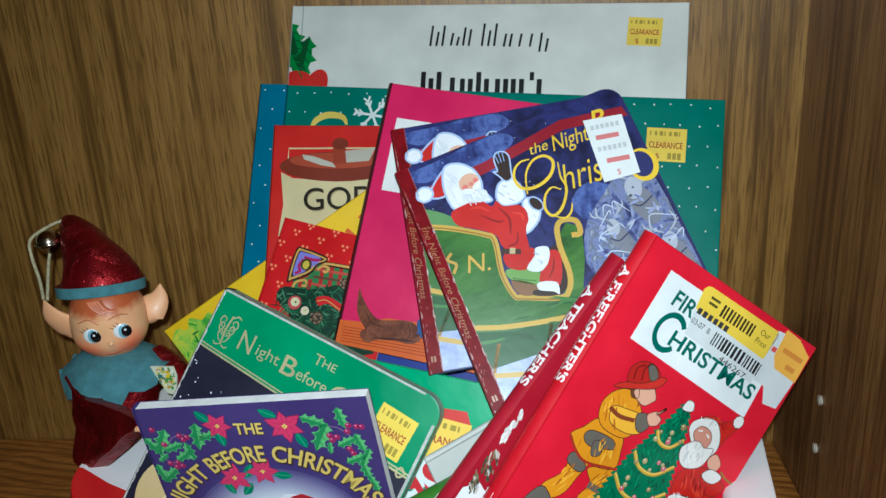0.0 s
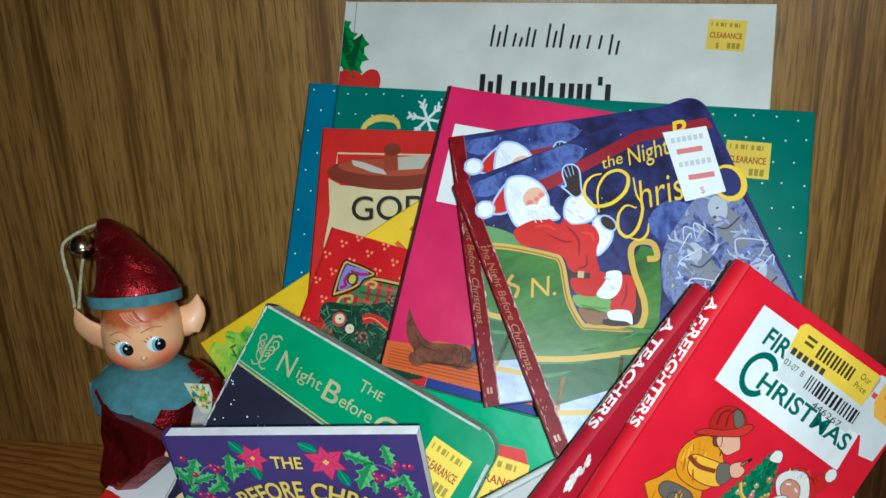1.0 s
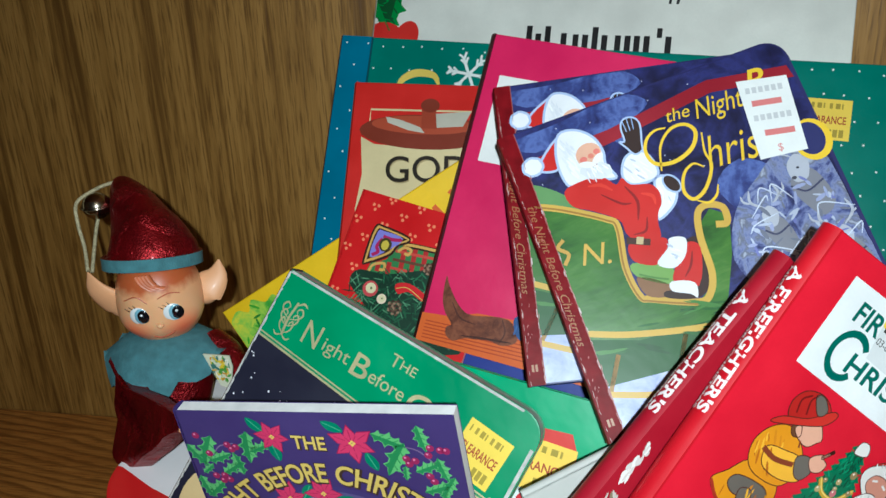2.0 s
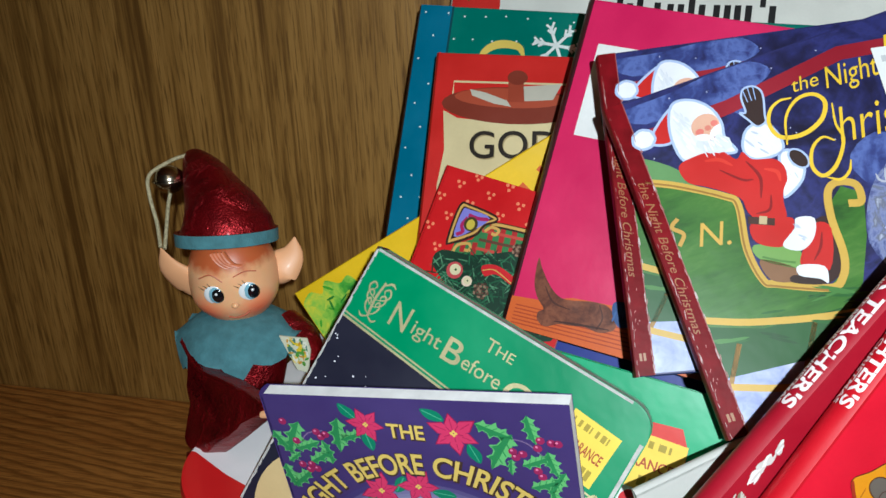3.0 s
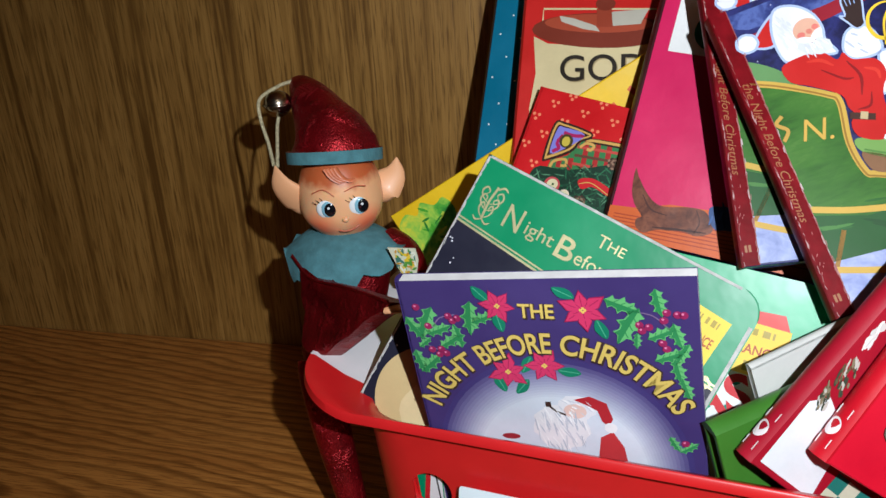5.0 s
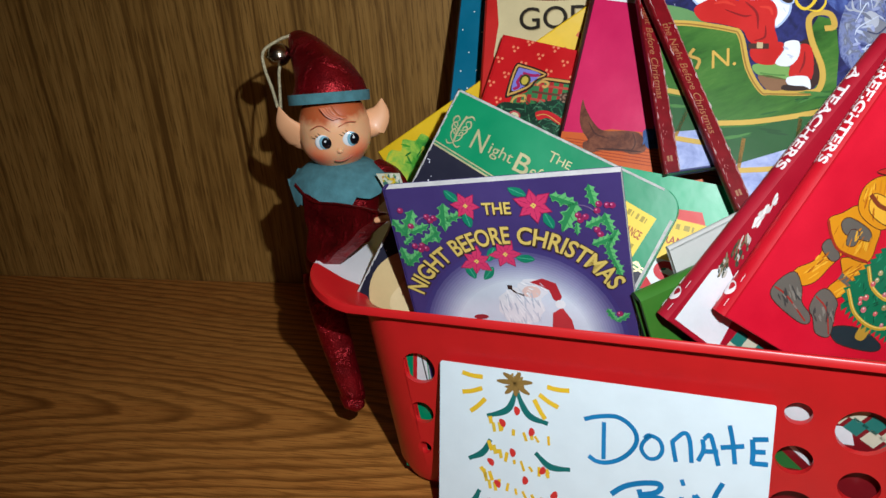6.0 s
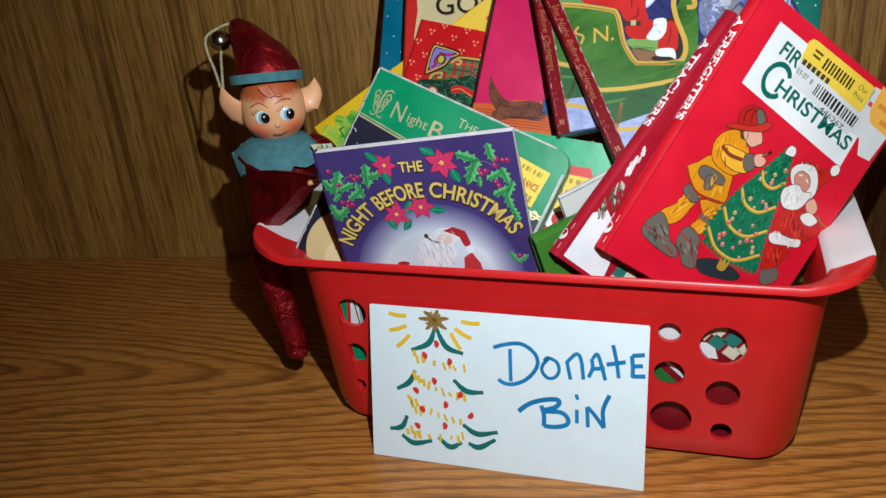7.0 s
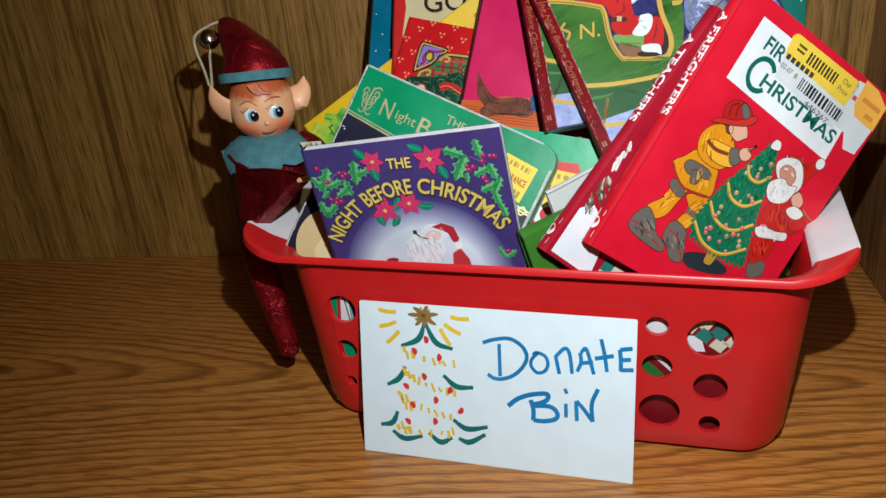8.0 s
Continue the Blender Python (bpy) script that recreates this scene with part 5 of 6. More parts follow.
art.inscribe("N", 0.155, 0.198, 0.088, PALE_GOLD, 2, 0, 0.062, 0.004).inscribe("ight", 0.238, 0.184, 0.05, PALE_GOLD, 2, 0, 0.108, 0.002)
art.inscribe("B", 0.362, 0.2, 0.082, PALE_GOLD, 2, 0, 0.064, 0.008).inscribe("efore", 0.434, 0.192, 0.05, PALE_GOLD, 2, 0, 0.138, 0.002)
art.inscribe("T", 0.474, 0.105, 0.046, PALE_GOLD, 2, 0, 0.036, 0.002).inscribe("HE", 0.514, 0.101, 0.034, PALE_GOLD, 2, 0, 0.06, 0.002)
art.inscribe("C", 0.589, 0.222, 0.092, PALE_GOLD, 2, 0, 0.088, 0.008).inscribe("hristmas", 0.685, 0.215, 0.055, PALE_GOLD, 2, 0, 0.25, 0.002)
art.done("title", b_gr, "pale gold title")
art = Art(H)
for d in (-1, 1):
    for k, (r, y) in enumerate(((0.036, 0.125), (0.03, 0.15), (0.022, 0.178))):
        art.line([(0.082, y + 0.03), (0.082 + d * r * 0.8, y + 0.016), (0.082 + d * r * 1.15, y - 0.004), (0.082 + d * r * 0.85, y - 0.022), (0.082 + d * r * 0.45, y - 0.012), (0.082 + d * r * 0.6, y)], 0.0065, PALE_GOLD, 2 + k, True, True)
    art.line([(0.084, 0.212), (0.084 + d * 0.02, 0.222), (0.084 + d * 0.034, 0.212)], 0.007, PALE_GOLD, 6, True, True)
art.line([(0.088, 0.088), (0.08, 0.15), (0.084, 0.215)], 0.009, PALE_GOLD, 5)
art.line([(0.09, 0.098), (0.11, 0.082), (0.128, 0.09)], 0.008, PALE_GOLD, 6, True, True)
art.line([(0.98, 0.3), (1.0, 0.32), (0.98, 0.34), (0.965, 0.32), (0.98, 0.3)], 0.008, PALE_GOLD, 4)
art.done("ornament", b_gr, "pale gold scrolls")
art = Art(H)
art.line([(0.01, 0.006), (0.94, 0.006)], 0.009, GREYBOARD, 3, False).line([(1.02, 0.1), (1.02, 0.98)], 0.012, GREYBOARD, 3, False)
rnd = random.Random(21)
art.line([(0.003, 0.01), (0.003, 0.97)], 0.004, GREYBOARD, 3.5, False)
for i in range(70):
    art.ell(0.005 + rnd.uniform(0, 0.003), rnd.uniform(0.01, 0.97), rnd.uniform(0.006, 0.02), rnd.uniform(0.0012, 0.003), GREYBOARD, 4 + 0.05 * i, 90 + rnd.uniform(-8, 8), 8)
tagged(art.done("worn_edge", b_gr, "pale rubbed edges"), kind="stuff")
sticker(H, b_gr, "price_sticker", 0.805, 0.108, 0.162, 0.175, 4, YELLOW_TAG)


# ---- the stack of red hardbacks ----
FF_O, FF_U, FF_V = Vector((1.726, -1.851, 2.0)), Vector((0.718, 0.312, -0.622)), Vector((-0.534, -0.328, -0.78))
FF_N = FF_V.cross(FF_U).normalized()
CRIMSON, SCARLET = ink(158, 14, 38), ink(212, 16, 46, 0.34, gloss=0.3)


def spine_words(root, h, thick, words, low, length, mark):
    """Lettering that runs down a rounded spine, and the maker's mark at its foot."""
    bulge = min(0.02, thick * 0.25)
    words_art = Art(h)
    words_art.inscribe(words, 0.14, thick * 0.53, thick * 0.42, mark, 0, 0, length, 0.03)
    words_art.inscribe(low, 0.145, thick * 0.8, thick * 0.2, mark, 0, 0, length, 0.02)
    foot_art = Art(h)
    foot_art.quad(h - 0.16, 0.014, h - 0.13, thick - 0.014, mark, 0).quad(h - 0.06, 0.014, h - 0.03, thick - 0.014, mark, 0).ell(h - 0.095, thick / 2, 0.028, thick * 0.3, mark, 0)
    for drawn, name, label in ((words_art, "spine_lettering", "white lettering on the spine"), (foot_art, "publisher_mark", "white bars at the spine's foot")):
        ob = drawn.done(name, root, label)
        for v in ob.data.vertices:
            s = 2 * (h - v.co.y / D) / thick - 1
            v.co.z += (bulge * (1 - s * s) + 0.003) * D
        ob.matrix_local = Matrix(((0, 0, -1, 0), (-1, 0, 0, h * D), (0, 1, 0, -h * D), (0, 0, 0, 1)))


H = 1.22


def in_stack(right, down, below, turn):
    """A corner and two edge ways in the top book's plane: right and down from its corner, below its cover, turned by degrees."""
    t = radians(turn)
    return FF_O + FF_U * right + FF_V * down - FF_N * below, FF_U * math.cos(t) + FF_V * math.sin(t), FF_V * math.cos(t) - FF_U * math.sin(t)


b_w = book("thin_book", *in_stack(0.407 + 0.125, 0.303 - 0.18, 0.265, 34.5), 0.75, H, 0.03, ink(205, 205, 200), "thin white book with a grey disc, under the red stack", "paper")
art = Art(H)
art.ell(0.14, 1.05, 0.05, 0.075, ink(165, 165, 165)).ell(0.3, 1.12, 0.05, 0.03, ink(165, 165, 165), 1)
art.done("print", b_w, "grey printed disc")
b_dg = book("picture_book", *in_stack(0.536, 0.366, 0.17, 37), 0.8, H, 0.08, ink(62, 115, 38), "grass-green hardback under the red stack")
art = Art(H)
for k in range(3):
    art.quad(0.02 + 0.04 * k, 1.0 + 0.0 * k, 0.045 + 0.04 * k, 1.06, ink(205, 210, 190), 0)
art.done("cover_bars", b_dg, "pale publisher mark bars")
t_root = book("picture_book", *in_stack(-0.012, 0.125, 0.086, 5.2), 0.9, H, 0.075, CRIMSON, "crimson hardback with white spine lettering, second in the stack")
spine_words(t_root, H, 0.075, "A TEACHER'S", "NIGHT BEFORE CHRISTMAS", 0.43, ink(225, 215, 215))
art = Art(H)
art.dabs(0.035, 0.72, 0.014, 0.07, [ink(228, 226, 222), ink(205, 200, 196)], 0, 26, 0.035, 0.014, 80)
art.dabs(0.05, 0.9, 0.03, 0.09, [ink(95, 85, 60), ink(130, 120, 95), ink(60, 70, 55), ink(190, 185, 175)], 1, 60, 0.03, 0.01, 60)
art.done("illustration", t_root, "white and grey edge of a picture")
art = Art(H)
art.poly([(0.012, 0.985), (0.06, 0.94), (0.2, 1.0), (0.25, 1.2), (0.02, 1.2)], ink(226, 228, 232), 0)
art.done("white_patch", t_root, "white patch of the cover picture")
art = Art(H)
for i in range(11):
    for j in range(2):
        art.quad(0.27 + 0.055 * i, 1.09 + 0.055 * j, 0.325 + 0.055 * i, 1.145 + 0.055 * j, ink(205, 200, 175) if (i + j) % 2 else ink(40, 115, 105), 0.4)
art.done("checked_border", t_root, "cream and teal checked border")
f_root = book("picture_book", FF_O, FF_U, FF_V, 0.945, H, 0.075, SCARLET, "bright red hardback with white title panel on top of stack", spine=ink(190, 10, 32))
spine_words(f_root, H, 0.075, "A FIREFIGHTER'S", "NIGHT BEFORE CHRISTMAS", 0.47, ink(235, 225, 225))

# cover of the red book
art = Art(H)
PANEL = ink(232, 236, 238)
art.poly([(0.13, 0.072), (0.78, 0.072), (0.8, 0.385), (0.13, 0.352)], PANEL, 0)
art.done("title_panel", f_root, "white title panel")
art = Art(H)
DEEP = ink(10, 100, 88)
art.inscribe("FIR", 0.205, 0.172, 0.062, DEEP, 1, 2, 0.115, 0.02)
art.inscribe("HRISTMAS", 0.285, 0.3, 0.062, DEEP, 1, 2, 0.49, 0.02)
for i in range(18):
    s0, s1 = radians(40 + 285 * i / 18), radians(40 + 285 * (i + 1) / 18)
    pts = [(0.268 + r * math.cos(s) * 0.92, 0.262 + r * math.sin(s)) for s, r in ((s0, 0.078), (s1, 0.078), (s1, 0.056), (s0, 0.056))]
    art.poly(pts, DEEP, 1)
art.done("title", f_root, "deep green title letters")
art = Art(H)
TAG_W = ink(215, 220, 222, 0.5)
art.poly([(0.31, 0.125), (0.73, 0.14), (0.735, 0.26), (0.33, 0.235)], TAG_W, 3)
art.poly([(0.30, 0.06), (0.312, 0.043), (0.33, 0.038), (0.72, 0.034), (0.735, 0.05), (0.725, 0.155), (0.335, 0.143), (0.312, 0.135)], ink(238, 205, 70, 0.5), 4)
art.quad(0.35, 0.065, 0.4, 0.075, ink(90, 80, 35), 5).quad(0.352, 0.085, 0.398, 0.095, ink(90, 80, 35), 5)
for i in range(5):
    art.quad(0.424 + 0.039 * i, 0.064, 0.436 + 0.039 * i, 0.112, ink(60, 55, 30), 5).quad(0.443 + 0.039 * i, 0.064, 0.453 + 0.039 * i, 0.112, ink(60, 55, 30), 5)
label_ob = art.done("store_label", f_root, "yellow and white store label with a barcode")
art = Art(H)
art.inscribe("Our", 0.645, 0.082, 0.024, ink(90, 85, 40), 5).inscribe("Price", 0.64, 0.118, 0.024, ink(90, 85, 40), 5)
for i in range(6):
    art.quad(0.325 + 0.03 * i, 0.125, 0.346 + 0.03 * i, 0.148, ink(60, 60, 60), 6)
art.inscribe("03-07  B", 0.325, 0.187, 0.022, ink(60, 60, 60), 5, 2)
art.done("label_print", label_ob, "dark printed words and bars")
art = Art(H)
rnd = random.Random(2)
a = 0.455
while a < 0.735:
    wd = rnd.choice((0.006, 0.009, 0.014))
    art.quad(a, 0.166 + 0.03 * (a - 0.455), a + wd, 0.216 + 0.03 * (a - 0.455), ink(35, 35, 38), 5)
    a += wd + rnd.choice((0.006, 0.01))
art.inscribe("446267", 0.53, 0.252, 0.024, ink(60, 60, 60), 6, 3, 0.16)
tagged(art.done("barcode", label_ob, "black barcode with digits"), kind="stuff")
art = Art(H)
art.poly([(0.72, 0.03), (0.79, 0.02), (0.93, 0.15), (0.92, 0.29), (0.845, 0.3), (0.8, 0.24), (0.735, 0.24)], TAG_W, 4)
art.poly([(0.755, 0.008), (0.84, 0.012), (0.93, 0.05), (0.935, 0.165), (0.8, 0.16), (0.765, 0.12)], ORANGE_TAG, 7)
art.quad(0.79, 0.07, 0.91, 0.09, ink(215, 140, 60), 8).quad(0.845, 0.12, 0.9, 0.14, ink(215, 140, 60), 8).quad(0.735, 0.09, 0.76, 0.11, ink(215, 80, 70), 8)
art.done("price_sticker", f_root, "orange price sticker over a white label")

# picture on the red book, in plain shapes
art = Art(H)
art.edge = (ink(74, 34, 26), 0.003)
COAT, COAT_D, COAT_L, GREY, GREY_D, HELM = ink(222, 146, 22), ink(178, 100, 18), ink(238, 178, 52), ink(104, 98, 90), ink(66, 64, 62), ink(178, 30, 28)
PALE_SKIN, RUST = ink(222, 168, 142), ink(128, 58, 30)
art.soft([(0.42, 1.05), (0.53, 1.0), (0.66, 1.01), (0.64, 1.05), (0.48, 1.09)], ink(36, 50, 56), 0)
art.soft([(0.18, 0.8), (0.26, 0.81), (0.25, 0.88), (0.235, 0.95), (0.187, 0.99), (0.13, 0.957), (0.18, 0.885)], COAT, 1)
art.soft([(0.27, 0.83), (0.374, 0.795), (0.397, 0.84), (0.396, 0.895), (0.355, 0.96), (0.297, 0.946), (0.315, 0.88)], COAT, 1)
art.soft([(0.095, 1.03), (0.133, 0.96), (0.2, 0.99), (0.24, 1.035), (0.3, 1.055), (0.32, 1.085), (0.27, 1.1), (0.12, 1.08)], GREY, 2)
art.soft([(0.27, 0.977), (0.3, 0.947), (0.37, 0.965), (0.39, 1.0), (0.42, 1.05), (0.43, 1.09), (0.37, 1.1), (0.32, 1.06), (0.28, 1.037)], GREY, 2.5)
art.soft([(0.194, 0.654), (0.156, 0.706), (0.123, 0.75), (0.173, 0.79), (0.243, 0.817), (0.374, 0.795), (0.36, 0.72), (0.33, 0.67), (0.25, 0.67)], COAT, 3)
art.soft([(0.193, 0.54), (0.248, 0.51), (0.318, 0.536), (0.365, 0.58), (0.371, 0.63), (0.338, 0.676), (0.248, 0.68), (0.194, 0.654), (0.17, 0.596)], COAT, 4)
art.soft([(0.178, 0.734), (0.198, 0.702), (0.297, 0.698), (0.331, 0.726), (0.288, 0.744), (0.219, 0.758)], GREY, 5)
art.soft([(0.23, 0.735), (0.27, 0.725), (0.285, 0.77), (0.25, 0.785)], GREY, 5.5).soft([(0.18, 0.8), (0.26, 0.83), (0.24, 0.86), (0.17, 0.84)], GREY, 2)
art.soft([(0.222, 0.59), (0.29, 0.575), (0.346, 0.571), (0.391, 0.6), (0.388, 0.637), (0.322, 0.657), (0.244, 0.645)], COAT_L, 6)
art.soft([(0.335, 0.574), (0.379, 0.556), (0.412, 0.59), (0.394, 0.628), (0.36, 0.62)], GREY, 7)
art.soft([(0.378, 0.558), (0.41, 0.53), (0.425, 0.54), (0.446, 0.55), (0.44, 0.578), (0.408, 0.589)], PALE_SKIN, 8).line([(0.415, 0.54), (0.432, 0.518), (0.442, 0.504)], 0.01, PALE_SKIN, 8.5)
art.soft([(0.253, 0.506), (0.281, 0.492), (0.3, 0.521), (0.273, 0.53)], ink(104, 66, 42), 5)
art.soft([(0.268, 0.5), (0.333, 0.463), (0.36, 0.476), (0.376, 0.498), (0.366, 0.512), (0.34, 0.537), (0.291, 0.526)], PALE_SKIN, 5.2)
art.soft([(0.224, 0.492), (0.2, 0.447), (0.222, 0.404), (0.279, 0.388), (0.33, 0.405), (0.342, 0.436), (0.29, 0.47)], HELM, 9)
art.soft([(0.178, 0.529), (0.205, 0.497), (0.286, 0.465), (0.346, 0.413), (0.372, 0.416), (0.348, 0.459), (0.264, 0.499)], ink(196, 44, 36), 10)
art.soft([(0.262, 0.4), (0.294, 0.392), (0.33, 0.422), (0.306, 0.445)], GREY, 11)
art.edge = None
art.line([(0.236, 0.47), (0.226, 0.43), (0.25, 0.405)], 0.006, ink(112, 18, 20), 11).line([(0.27, 0.46), (0.256, 0.42), (0.27, 0.396)], 0.006, ink(112, 18, 20), 11)
art.line([(0.212, 0.6), (0.27, 0.612), (0.34, 0.6)], 0.016, RUST, 7).line([(0.125, 0.752), (0.175, 0.79), (0.245, 0.815), (0.372, 0.793)], 0.01, ink(162, 48, 30), 5.8).line([(0.31, 0.885), (0.395, 0.89)], 0.026, GREY, 2.2)
art.line([(0.1, 1.04), (0.17, 1.045), (0.3, 1.085)], 0.006, ink(160, 48, 40), 4).line([(0.275, 0.99), (0.35, 1.01), (0.425, 1.08)], 0.006, ink(160, 48, 40), 4).line([(0.31, 0.53), (0.32, 0.55)], 0.006, RUST, 6.4, False)
art.dabs(0.25, 0.6, 0.06, 0.05, [COAT_L, COAT_D, ink(210, 132, 22)], 4.6, 22, 0.05, 0.008, 65).dabs(0.26, 0.75, 0.09, 0.045, [COAT_L, COAT_D, ink(210, 132, 22)], 3.6, 30, 0.05, 0.008, 80)
art.dabs(0.2, 0.9, 0.03, 0.06, [COAT_L, COAT_D], 1.6, 14, 0.05, 0.008, 110).dabs(0.345, 0.88, 0.03, 0.06, [COAT_L, COAT_D], 1.6, 14, 0.05, 0.008, 110)
art.dabs(0.18, 1.04, 0.06, 0.035, [GREY_D, ink(132, 126, 116)], 3.2, 18, 0.04, 0.008, 30).dabs(0.35, 1.02, 0.05, 0.04, [GREY_D, ink(132, 126, 116)], 3.2, 18, 0.04, 0.008, 40)
art.done("figure_print", f_root, "stooping figure in an amber coat, in plain shapes")

# the fir tree: a fringed outline, needles, garlands and small ornaments
art = Art(H)
FIR, FIR_D, FIR_L, TINSEL = ink(20, 112, 76), ink(10, 74, 52), ink(44, 146, 104), ink(196, 156, 44)
LEFT_SIDE, RIGHT_SIDE = ((0.0, 0.505), (0.25, 0.46), (0.5, 0.405), (0.75, 0.375), (0.92, 0.365), (1.0, 0.4)), ((0.0, 0.54), (0.25, 0.6), (0.5, 0.635), (0.75, 0.68), (1.0, 0.735))


def tree_at(t, side):
    """A point on the tree's outline (side -1 or 1) or between, t from the top to the foot."""
    ends = []
    for run in (LEFT_SIDE, RIGHT_SIDE):
        ts, xs = [q[0] for q in run], [q[1] for q in run]
        ends.append(float(np.interp(t, ts, xs)))
    return ends[0] + (ends[1] - ends[0]) * (side + 1) / 2, 0.445 + 0.515 * t + 0.02 * (1 - side * side) * t


rnd = random.Random(5)
pts = []
for k in range(40):
    x, y = tree_at(k / 39, 1)
    pts.append((x + (0.012 if k % 2 else -0.008), y + 0.006 * (k % 2)))
for k in range(26):
    x, y = tree_at(1, 1 - 2 * (k + 0.5) / 26)
    pts.append((x, y + (0.024 if k % 2 else -0.004)))
for k in range(39, -1, -1):
    x, y = tree_at(k / 39, -1)
    pts.append((x - (0.012 if k % 2 else -0.008), y + 0.006 * (k % 2)))
art.poly(pts, FIR, 3)
for i in range(240):
    x, y = tree_at(rnd.uniform(0.03, 1.0), rnd.uniform(-0.92, 0.92))
    art.ell(x, y, rnd.uniform(0.008, 0.02), 0.0028, rnd.choice((FIR_D, FIR_D, FIR_L, FIR)), 4 + i * 0.006, rnd.uniform(40, 140), 6)
for t, sag in ((0.24, 0.02), (0.44, 0.035), (0.64, 0.045), (0.84, 0.05)):
    ends = [tree_at(t + d, side) for side, d in ((-0.96, 0.03), (-0.4, 0.07), (0.3, 0.07), (0.96, 0.0))]
    art.line([(x, y + sag * (1 - abs(n - 1.5) / 2)) for n, (x, y) in enumerate(ends)], 0.015, TINSEL, 6).line([(x, y - 0.003 + sag * (1 - abs(n - 1.5) / 2)) for n, (x, y) in enumerate(ends)], 0.004, ink(232, 205, 110), 6.5)
for i in range(30):
    x, y = tree_at(rnd.uniform(0.15, 0.97), rnd.uniform(-0.8, 0.8))
    r = rnd.uniform(0.008, 0.013)
    c = rnd.choice(((206, 92, 96), (150, 128, 84), (196, 110, 118), (176, 160, 110)))
    art.ell(x, y, r, r, ink(*c), 7, 0, 12).ell(x - r * 0.3, y - r * 0.3, r * 0.3, r * 0.3, ink(236, 226, 206), 7.5, 0, 8)
art.soft([(0.53, 0.97), (0.57, 0.97), (0.575, 1.03), (0.532, 1.035)], ink(188, 148, 52), 2)
art.done("fir_tree", f_root, "green printed fir tree with gold garlands")

art = Art(H)
art.edge = (ink(92, 50, 44), 0.0028)
FUR, FUR_D, SUIT, SUIT_D, SUIT_L = ink(230, 228, 224), ink(196, 196, 198), ink(192, 30, 24), ink(140, 16, 20), ink(214, 66, 46)
art.soft([(0.694, 0.83), (0.78, 0.795), (0.825, 0.834), (0.795, 0.905), (0.745, 0.933), (0.71, 0.88)], SUIT, 8)
art.soft([(0.747, 0.935), (0.813, 0.898), (0.85, 0.94), (0.812, 0.988), (0.77, 0.987)], GREY, 7.5)
art.soft([(0.67, 0.67), (0.74, 0.633), (0.803, 0.63), (0.88, 0.67), (0.872, 0.723), (0.825, 0.75), (0.716, 0.765), (0.69, 0.79), (0.655, 0.732)], SUIT, 9)
art.soft([(0.673, 0.797), (0.695, 0.772), (0.783, 0.757), (0.838, 0.739), (0.85, 0.773), (0.779, 0.798), (0.708, 0.82)], FUR, 10)
art.soft([(0.76, 0.655), (0.84, 0.64), (0.9, 0.66), (0.878, 0.712), (0.805, 0.71)], SUIT, 11)
art.soft([(0.75, 0.592), (0.775, 0.56), (0.822, 0.588), (0.812, 0.626), (0.77, 0.62)], PALE_SKIN, 12).soft([(0.762, 0.652), (0.795, 0.62), (0.86, 0.63), (0.84, 0.668), (0.79, 0.672)], FUR, 13)
art.soft([(0.604, 0.488), (0.653, 0.44), (0.72, 0.44), (0.766, 0.412), (0.8, 0.43), (0.773, 0.492), (0.755, 0.53)], SUIT, 12)
art.soft([(0.588, 0.532), (0.596, 0.48), (0.673, 0.449), (0.728, 0.478), (0.764, 0.537), (0.742, 0.59), (0.684, 0.6)], FUR, 13)
art.soft([(0.614, 0.529), (0.632, 0.495), (0.684, 0.495), (0.715, 0.531), (0.699, 0.569), (0.647, 0.559)], ink(206, 142, 122), 14)
art.soft([(0.635, 0.56), (0.668, 0.55), (0.7, 0.562), (0.745, 0.55), (0.745, 0.604), (0.724, 0.642), (0.665, 0.665), (0.622, 0.647), (0.6, 0.602)], FUR, 15)
art.ell(0.785, 0.41, 0.026, 0.026, FUR, 15, 0, 22, 0.08, 9).soft([(0.507, 0.476), (0.51, 0.437), (0.543, 0.434), (0.556, 0.466)], FUR, 8)
art.edge = None
art.line([(0.84, 0.612), (0.885, 0.628), (0.925, 0.632)], 0.009, ink(150, 112, 52), 14).line([(0.63, 0.515), (0.65, 0.508)], 0.007, FUR, 15.5, False).line([(0.675, 0.512), (0.695, 0.52)], 0.007, FUR, 15.5, False)
art.dabs(0.67, 0.605, 0.055, 0.045, [FUR_D, ink(242, 242, 240)], 16, 40, 0.035, 0.005, 75).dabs(0.76, 0.778, 0.08, 0.014, [FUR_D, ink(242, 242, 240)], 11, 30, 0.02, 0.006, 80).dabs(0.66, 0.47, 0.05, 0.015, [FUR_D, ink(242, 242, 240)], 14.5, 16, 0.02, 0.005, 60)
art.dabs(0.76, 0.7, 0.07, 0.05, [SUIT_D, SUIT_L], 11.5, 24, 0.05, 0.008, 60).dabs(0.76, 0.86, 0.04, 0.04, [SUIT_D, SUIT_L], 8.5, 16, 0.04, 0.008, 60).dabs(0.7, 0.455, 0.05, 0.02, [SUIT_D, SUIT_L], 12.5, 10, 0.03, 0.007, 20)
art.done("winter_figure_print", f_root, "red suit and white fur in plain shapes")

